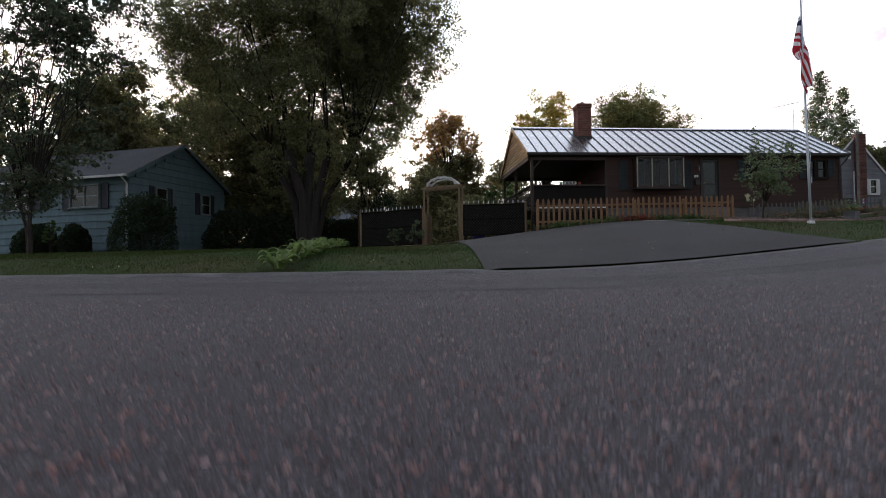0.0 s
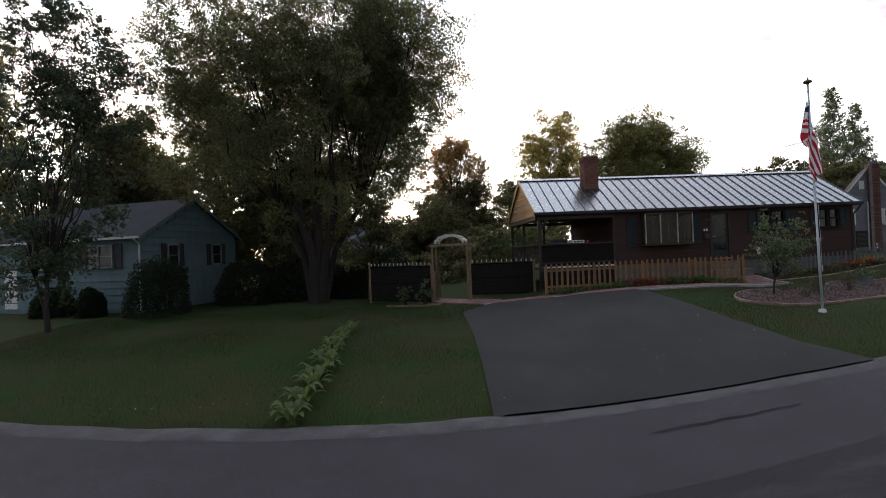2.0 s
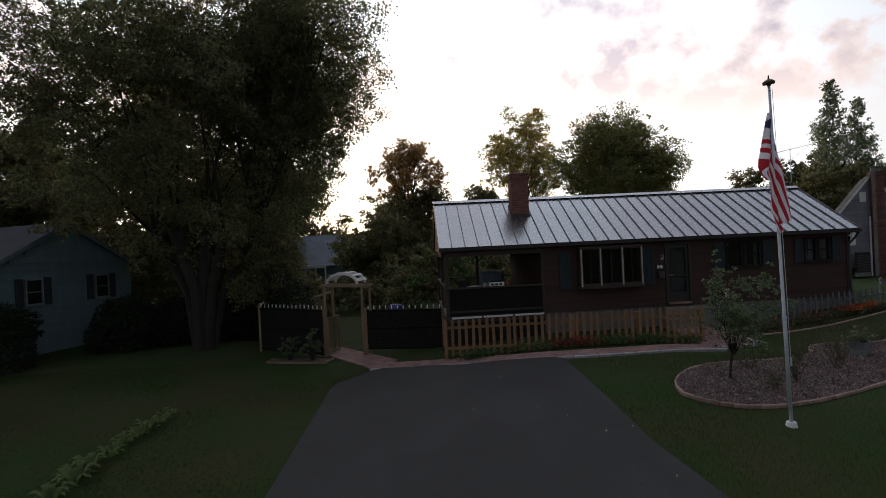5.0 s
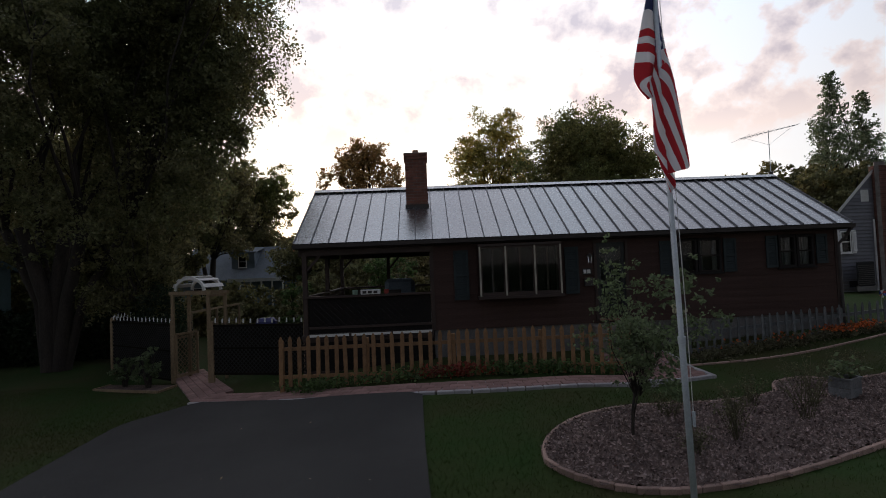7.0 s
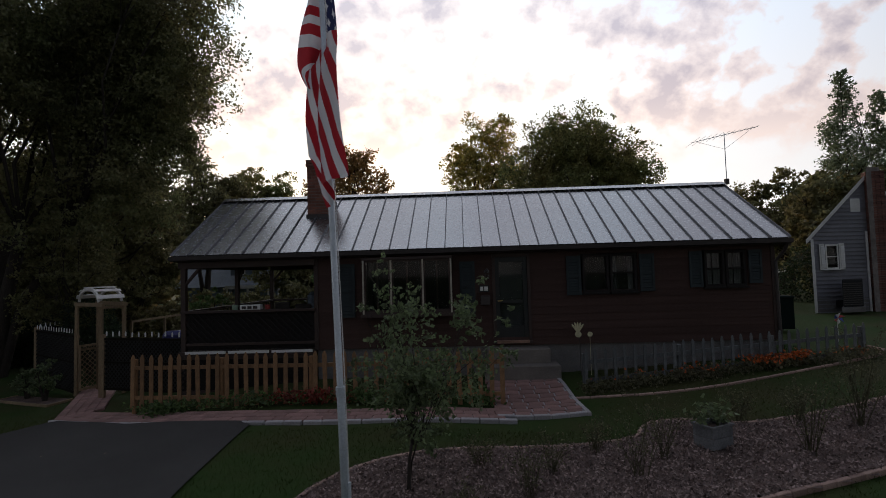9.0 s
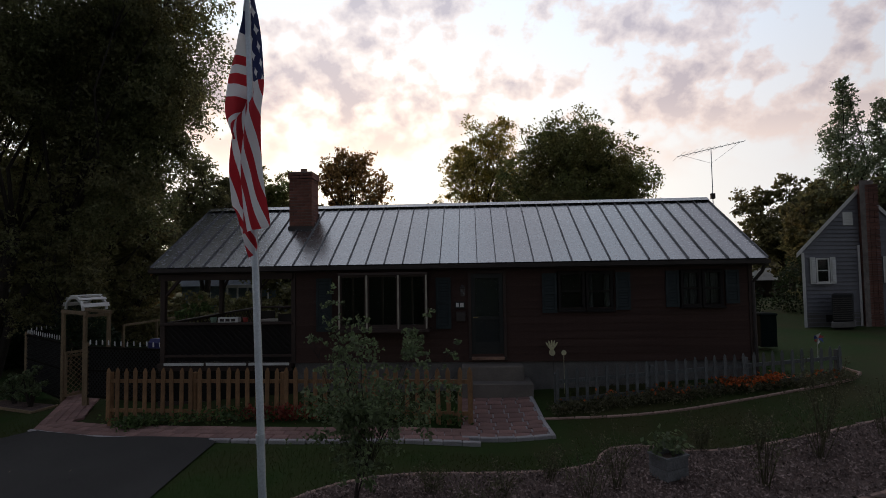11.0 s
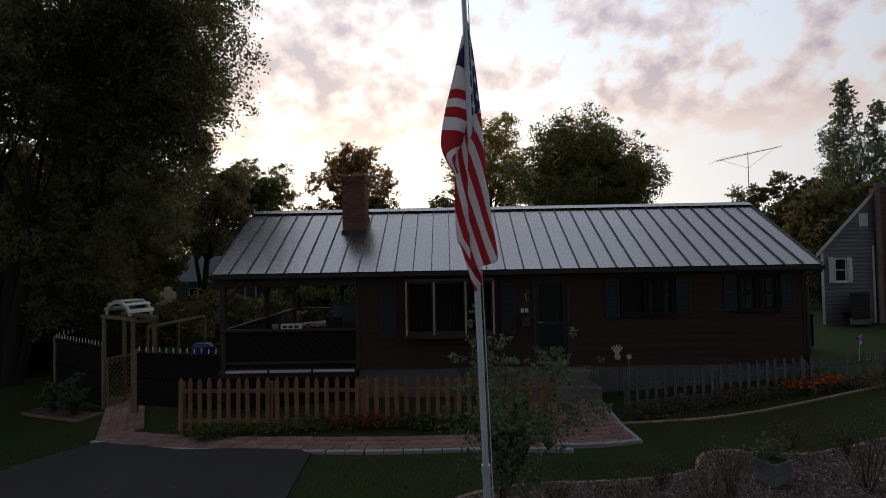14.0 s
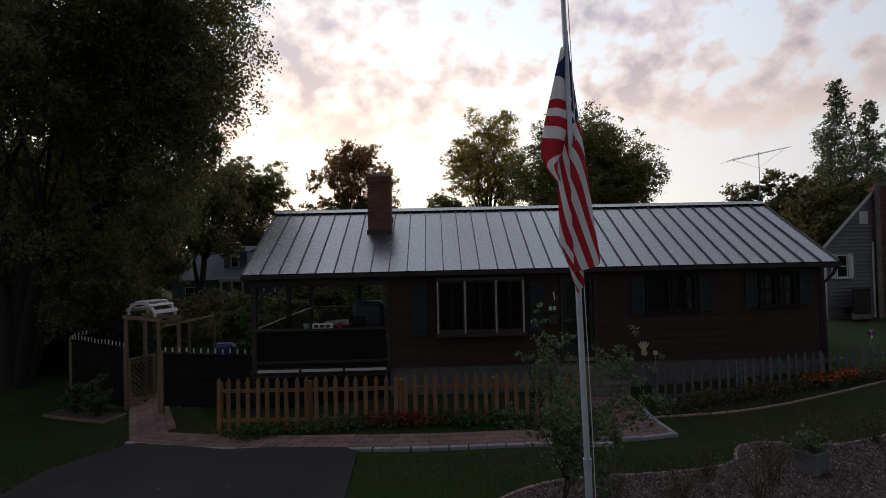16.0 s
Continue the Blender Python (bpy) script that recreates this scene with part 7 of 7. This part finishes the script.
def hosta(at, size, count, rng):
    z = ground(*at)
    ob = thing("hosta", (*at, z), "hosta clump with broad pale green leaves at the lawn edge", "plant", "hosta row")
    for i in range(count):
        bm = bmesh.new()
        a = i * 2.4 + rng.uniform(-0.3, 0.3)
        lift = rng.uniform(0.45, 1.5)
        ln, w = size * rng.uniform(0.7, 1.1), size * rng.uniform(0.11, 0.19)
        d, e = Vector((math.cos(a), math.sin(a), 0)), Vector((-math.sin(a), math.cos(a), 0))
        rows = []
        for k in range(6):
            s = k / 5
            c = Vector((*at, z)) + d * (0.1 + ln * s) * 0.8 + Vector((0, 0, size * (lift * 1.5 * s - 1.15 * lift * s * s) + 0.05))
            ww = w * math.sin(math.pi * min(0.08 + s * 0.95, 1)) + 0.004
            rows.append([bm.verts.new(c - e * ww + Vector((0, 0, 0.25 * ww))), bm.verts.new(c), bm.verts.new(c + e * ww + Vector((0, 0, 0.25 * ww)))])
        for p, q in zip(rows, rows[1:]):
            bm.faces.new((p[0], p[1], q[1], q[0]))
            bm.faces.new((p[1], p[2], q[2], q[1]))
        part("leaf", bm, L_HOSTA, ob, smooth=True)


build_plants()


def build_grass():
    rng = np.random.default_rng(7)
    n = 230000
    x = rng.uniform(-15, 20, n)
    y = rng.uniform(9.0, 23.0, n)
    keep = []
    for a, b in zip(x, y):
        if b < kerb_y(a) + 0.12 or inside(a, b, DRIVE) or inside(a, b, BED) or inside(a, b, PAD):
            continue
        if 2.6 < a < 14.4 and b > min(17.35, 20.6 - 0.45 * a) and b > 17.1 + max(0, (5 - a) * 0.4):
            continue
        keep.append((a, b, ground(a, b)))
    c = np.array(keep)
    m = len(c)
    ang = rng.uniform(0, 6.28, m)
    h = rng.uniform(0.010, 0.026, m)
    w = rng.uniform(0.003, 0.007, m)
    lean = rng.normal(size=(m, 2)) * 0.022
    v = np.empty((m, 4, 3))
    side = np.stack([np.cos(ang) * w, np.sin(ang) * w, np.zeros(m)], 1)
    v[:, 0] = c - side - np.array([0, 0, 0.03])
    v[:, 1] = c + side - np.array([0, 0, 0.03])
    top = c + np.concatenate([lean, h[:, None]], 1)
    v[:, 2] = top + side * 0.2
    v[:, 3] = top - side * 0.2
    tagged(quads("grass", v.reshape(-1, 3), M_GRASS), "short mown grass blades of the lawn", "grass", kind="stuff")


build_grass()


def build_litter():
    """A few pale fallen leaves on the drive and along the street edge."""
    rng = np.random.default_rng(19)
    pts = []
    for k in range(46):
        x = rng.uniform(1.5, 8.5) if k % 2 else rng.uniform(-7, 12)
        y = rng.uniform(10.0, 17.0) if k % 2 else kerb_y(x) + rng.uniform(0.1, 1.2)
        if k % 2 and not inside(x, y, DRIVE):
            continue
        pts.append((x, y, ground(x, y) + 0.068))
    leaf = material("dry_leaf", (0.42, 0.36, 0.24), 0.9, (0.3, 0.22, 0.12), 3, 30, 0.3, 0, island=0.3)
    tagged(quads("fallen_leaves", leaf_mesh(np.array(pts), 0.05, rng, flat=6.0), leaf), "pale fallen leaves scattered on drive and verge", "leaves", kind="stuff")


build_litter()


# ---- small things ----
def build_small():
    # house number plate: plain bars; a lantern above it
    y = WY0 - 0.03
    plate = thing("number_plate", (12.33, y, 3.66), "small dark house number plate with pale bars beside the door", "sign")
    part("plate", boxes(((12.21, y - 0.012, 3.58), (12.45, y, 3.74)), bevel=0.003), M_DOOR, plate)
    for xa, xb in ((12.24, 12.31), (12.335, 12.42)):
        part("bar", boxes(((xa, y - 0.018, 3.61), (xb, y - 0.012, 3.71))), M_WHITE, plate)
    lamp = thing("wall_lantern", (12.4, y, 3.9), "small unlit wall lantern beside the front door", "wall lamp")
    part("bracket", boxes(((12.36, y - 0.12, 4.08), (12.44, y, 4.11)), bevel=0.004), M_TRIM, lamp)
    part("glass_body", tube(bmesh.new(), [(12.4, y - 0.08, 3.88), (12.4, y - 0.08, 4.07)], [0.04, 0.055], 8), M_GLASS, lamp)
    part("cap", tube(bmesh.new(), [(12.4, y - 0.08, 4.07), (12.4, y - 0.08, 4.14)], [0.065, 0.015], 8), M_TRIM, lamp)
    # letter box
    lone("letter_box", boxes(((12.24, y - 0.1, 3.28), (12.46, y, 3.50)), bevel=0.01), M_TRIM, "black wall letter box beside the door", "letter box")
    # garden stake: a cream fan cut-out with a small flower beside it
    M_CREAM = material("cream_paint", (0.62, 0.58, 0.36), 0.7, None, 4, 40, 0.2, 0.1)
    st = thing("garden_stake", (14.45, 20.05, 1.62), "cream-painted leaf-fan garden ornament on a thin stake", "garden ornament")
    bm = bmesh.new()
    tube(bm, [(14.45, 20.05, 1.5), (14.45, 20.05, 2.6)], [0.008, 0.008], 6)
    part("stake", bm, M_TRIM, st)
    bm = bmesh.new()
    for k in range(5):
        a = radians(-38 + 19 * k)
        p = Vector((14.42, 20.08, 2.62))
        tube(bm, [p, p + Vector((math.sin(a) * 0.17, 0, math.cos(a) * 0.19)), p + Vector((math.sin(a) * 0.21, 0, math.cos(a) * 0.24))], [0.02, 0.022, 0.008], 6)
    tube(bm, [(14.42, 20.03, 2.58), (14.42, 20.07, 2.58)], [0.07, 0.07], 10)
    part("fan", bm, M_CREAM, st)
    bm = bmesh.new()
    tube(bm, [(14.68, 20.02, 2.58), (14.68, 20.06, 2.58)], [0.06, 0.05], 8)
    tube(bm, [(14.68, 20.05, 1.5), (14.68, 20.05, 2.58)], [0.006, 0.006], 5)
    part("flower", bm, M_CREAM, st)
    # planter box in the island bed
    bx, by = 15.49, 16.22
    z = ground(bx, by)
    M_BOX = material("weathered_grey_board", (0.17, 0.172, 0.175), 0.9, (0.11, 0.112, 0.115), 4, 40, 0.35, 0.3, 50, random=0.15)
    pl = thing("planter_box", (bx, by, z), "weathered grey board planter box with a leafy squash plant", "planter")
    r = Matrix.Translation((bx, by, z)) @ Matrix.Rotation(radians(28), 4, "Z") @ Matrix.Diagonal((0.60, 0.60, 0.80, 1))
    for lo, hi in (((-0.36, -0.28, 0.05), (0.36, -0.25, 0.24)), ((-0.36, -0.28, 0.25), (0.36, -0.25, 0.44)), ((-0.36, 0.25, 0.05), (0.36, 0.28, 0.24)), ((-0.36, 0.25, 0.25), (0.36, 0.28, 0.44)),
                   ((-0.36, -0.25, 0.05), (-0.33, 0.25, 0.24)), ((-0.36, -0.25, 0.25), (-0.33, 0.25, 0.44)), ((0.33, -0.25, 0.05), (0.36, 0.25, 0.24)), ((0.33, -0.25, 0.25), (0.36, 0.25, 0.44))):
        bm = boxes((lo, hi), bevel=0.006)
        bmesh.ops.transform(bm, matrix=r, verts=bm.verts)
        part("board", bm, M_BOX, pl)
    bm = boxes(((-0.39, -0.31, 0.44), (0.39, -0.24, 0.47)), ((-0.39, 0.24, 0.44), (0.39, 0.31, 0.47)), ((-0.39, -0.24, 0.44), (-0.32, 0.24, 0.47)), ((0.32, -0.24, 0.44), (0.39, 0.24, 0.47)))
    bmesh.ops.transform(bm, matrix=r, verts=bm.verts)
    part("rim", bm, M_BOX, pl)
    bm = boxes(((-0.33, -0.25, 0.02), (0.33, 0.25, 0.38)))
    bmesh.ops.transform(bm, matrix=r, verts=bm.verts)
    part("soil", bm, M_MULCH, pl)
    rng = np.random.default_rng(44)
    c = rng.normal(size=(130, 3)) * np.array([0.13, 0.12, 0.08]) + np.array([bx, by, z + 0.50])
    quads("foliage", leaf_mesh(c, 0.11, rng, flat=1.0), L_YOUNG, pl)
    # roof antenna
    ax, ay = 20.07, 24.14
    an = thing("tv_antenna", (ax, ay, 4.4), "old rooftop television antenna on a thin mast", "antenna")
    part("mast", tube(bmesh.new(), [(ax, ay, 4.3), (ax, ay, 8.15)], [0.015, 0.012], 6), M_POLE, an)
    part("rotor", boxes(((ax - 0.06, ay - 0.05, 6.55), (ax + 0.06, ay + 0.05, 6.72)), bevel=0.01), M_TRIM, an)
    d = Vector((0.96, -0.1, 0.19)).normalized()
    c = Vector((ax, ay, 8.1))
    part("boom", beam(bmesh.new(), c - d * 1.0, c + d * 1.0, 0.016, 0.016), M_POLE, an)
    side = d.cross(Vector((0, 0, 1))).normalized()
    for k in range(11):
        p = c + d * (-0.95 + 0.19 * k)
        n = 0.62 - 0.045 * k
        part("element", tube(bmesh.new(), [p - side * n, p + side * n], [0.0045, 0.0045], 5), M_POLE, an)
    for s in (-1, 1):
        part("strut", tube(bmesh.new(), [c - Vector((0, 0, 0.45)), c + d * 0.85 * s], [0.0045, 0.0045], 5), M_POLE, an)
    # porch: table, bar, covered grill, planter
    f = FLOOR_Z - 0.02
    tb = thing("patio_table", (6.6, 23.6, f), "round glass-topped patio table on the porch", "table")
    part("tabletop", tube(bmesh.new(), [(6.6, 23.6, f + 0.70), (6.6, 23.6, f + 0.73)], [0.6, 0.6], 28), M_WHITE, tb)
    part("pedestal", tube(bmesh.new(), [(6.6, 23.6, f), (6.6, 23.6, f + 0.05), (6.6, 23.6, f + 0.7)], [0.25, 0.05, 0.04], 12), M_TRIM, tb)
    M_BLUECL = material("blue_grey_cover", (0.22, 0.28, 0.36), 0.7, (0.15, 0.2, 0.27), 4, 30, 0.3, 0.3, 12)
    g = thing("covered_grill", (7.2, 24.9, f), "barbecue grill under a blue-grey cloth cover", "grill")
    bm = boxes(((6.7, 24.65, f + 0.1), (7.75, 25.2, f + 1.25)), bevel=0.12)
    for v in bm.verts:
        v.co += Vector((noise.noise(v.co * 3), noise.noise(v.co * 3 + Vector((5, 0, 0))), 0)) * 0.06
    part("cover", bm, M_BLUECL, g)
    for x in (6.85, 7.6):
        part("leg", boxes(((x - 0.03, 24.8, f), (x + 0.03, 25.05, f + 0.12))), M_TRIM, g)
    for k, (x, yy) in enumerate(((6.0, 24.2), (7.1, 22.9))):
        ch = thing("patio_chair", (x, yy, f), "dark metal patio chair on the porch", "chair", "patio chairs")
        part("seat", boxes(((x - 0.24, yy - 0.24, f + 0.42), (x + 0.24, yy + 0.24, f + 0.46)), bevel=0.01), M_TRIM, ch)
        part("backrest", boxes(((x - 0.24, yy + 0.2, f + 0.46), (x + 0.24, yy + 0.24, f + 0.95)), bevel=0.01), M_TRIM, ch)
        for sx in (-0.2, 0.2):
            for sy in (-0.2, 0.2):
                part("leg", boxes(((x + sx - 0.015, yy + sy - 0.015, f), (x + sx + 0.015, yy + sy + 0.015, f + 0.42))), M_TRIM, ch)
    M_GREENPOT = material("pale_green_pot", (0.28, 0.40, 0.30), 0.6, None, 4, 30, 0.2, 0.1)
    wb = thing("window_box", (6.6, WY0 - 0.02, 3.31), "pale painted planter on the porch rail", "planter")
    part("trough", boxes(((6.45, WY0 - 0.1, 3.31), (6.95, WY0 + 0.06, 3.43)), bevel=0.008), M_WHITE, wb)
    part("slot", boxes(((6.50, WY0 - 0.108, 3.335), (6.60, WY0 - 0.1, 3.40)), ((6.64, WY0 - 0.108, 3.335), (6.74, WY0 - 0.1, 3.40)), ((6.78, WY0 - 0.108, 3.335), (6.88, WY0 - 0.1, 3.40))), M_TRIM, wb)
    pt = thing("flower_pot", (6.3, WY0 - 0.02, 3.31), "small green pot on the porch rail", "pot")
    part("pot", tube(bmesh.new(), [(6.3, WY0 - 0.02, 3.31), (6.3, WY0 - 0.02, 3.43)], [0.06, 0.08], 12), M_GREENPOT, pt)
    M_REDPOT = material("red_pot", (0.4, 0.06, 0.05), 0.5, None, 4, 30, 0.2, 0.1)
    pt = thing("flower_pot", (7.1, WY0 - 0.02, 3.31), "small red pot on the porch rail", "pot")
    part("pot", tube(bmesh.new(), [(7.1, WY0 - 0.02, 3.31), (7.1, WY0 - 0.02, 3.42)], [0.05, 0.07], 12), M_REDPOT, pt)
    # green wheeled bin at the house end
    M_BIN = material("dark_green_plastic", (0.008, 0.016, 0.015), 0.95, None, 3, 30, 0.15, 0.1)
    M_BIN.node_tree.nodes["Principled BSDF"].inputs["Specular IOR Level"].default_value = 0.1
    zb = ground(20.94, 23.3)
    b = thing("wheeled_bin", (20.94, 23.3, zb), "dark green wheeled rubbish bin at the end of the house", "bin")
    part("body", prism(bmesh.new(), [(20.72, 23.06, zb + 0.08), (21.16, 23.06, zb + 0.08), (21.16, 23.56, zb + 0.08), (20.72, 23.56, zb + 0.08)], (0, 0, 0), (0, 0, 0.86)), M_BIN, b)
    part("lid", boxes(((20.69, 23.02, zb + 0.94), (21.19, 23.62, zb + 1.02)), bevel=0.03), M_BIN, b)
    for x in (20.76, 21.12):
        part("wheel", tube(bmesh.new(), [(x - 0.03, 23.62, zb + 0.11), (x + 0.03, 23.62, zb + 0.11)], [0.11, 0.11], 14), M_TRIM, b)
    # small red, white and blue pinwheel in the neighbour's lawn
    zz = ground(21.2, 21.5)
    pw = thing("pinwheel", (21.2, 21.5, zz), "small red, white and blue pinwheel stuck in the lawn", "garden ornament")
    M_REDF = material("red_foil", (0.5, 0.03, 0.04), 0.4, None, 4, 30, 0.1, 0)
    M_BLUF = material("blue_foil", (0.05, 0.08, 0.4), 0.4, None, 4, 30, 0.1, 0)
    part("stick", tube(bmesh.new(), [(21.2, 21.5, zz - 0.05), (21.2, 21.5, zz + 0.55)], [0.008, 0.008], 6), M_WHITE, pw)
    for k in range(6):
        a = k * math.pi / 3 + 0.3
        c = Vector((21.2, 21.47, zz + 0.55))
        p, q = Vector((math.cos(a), 0, math.sin(a))), Vector((math.cos(a + 0.8), 0, math.sin(a + 0.8)))
        bm = prism(bmesh.new(), [c, c + p * 0.14 + Vector((0, -0.05, 0)), c + q * 0.1], (0, 0, 0), (0, 0.004, 0))
        part("vane", bm, (M_REDF, M_WHITE, M_BLUF)[k % 3], pw)
    # blue tarp over something behind the lattice fence
    M_TARP = material("blue_plastic", (0.035, 0.04, 0.17), 0.5, None, 3, 20, 0.2, 0.3)
    zt = ground(3.0, 23.2)
    bm = boxes(((2.85, 23.0, zt), (3.45, 23.4, zt + 1.48)), bevel=0.1)
    lone("blue_barrel", bm, M_TARP, "deep blue plastic barrel behind the lattice fence", "barrel")
    # long timber rail in the back garden
    gr = thing("garden_rail", (-1, 29.4, 0.9), "weathered timber rail on posts in the back garden", "rail")
    part("rail", beam(bmesh.new(), (-1.3, 27.8, 2.5), (-0.6, 31.0, 2.58), 0.06, 0.08), M_ARBOR, gr)
    for x, yy in ((-1.3, 27.8), (-0.95, 29.4), (-0.6, 31.0)):
        part("post", boxes(((x - 0.04, yy - 0.04, ground(x, yy) - 0.1), (x + 0.04, yy + 0.04, 2.5))), M_ARBOR, gr)


build_small()
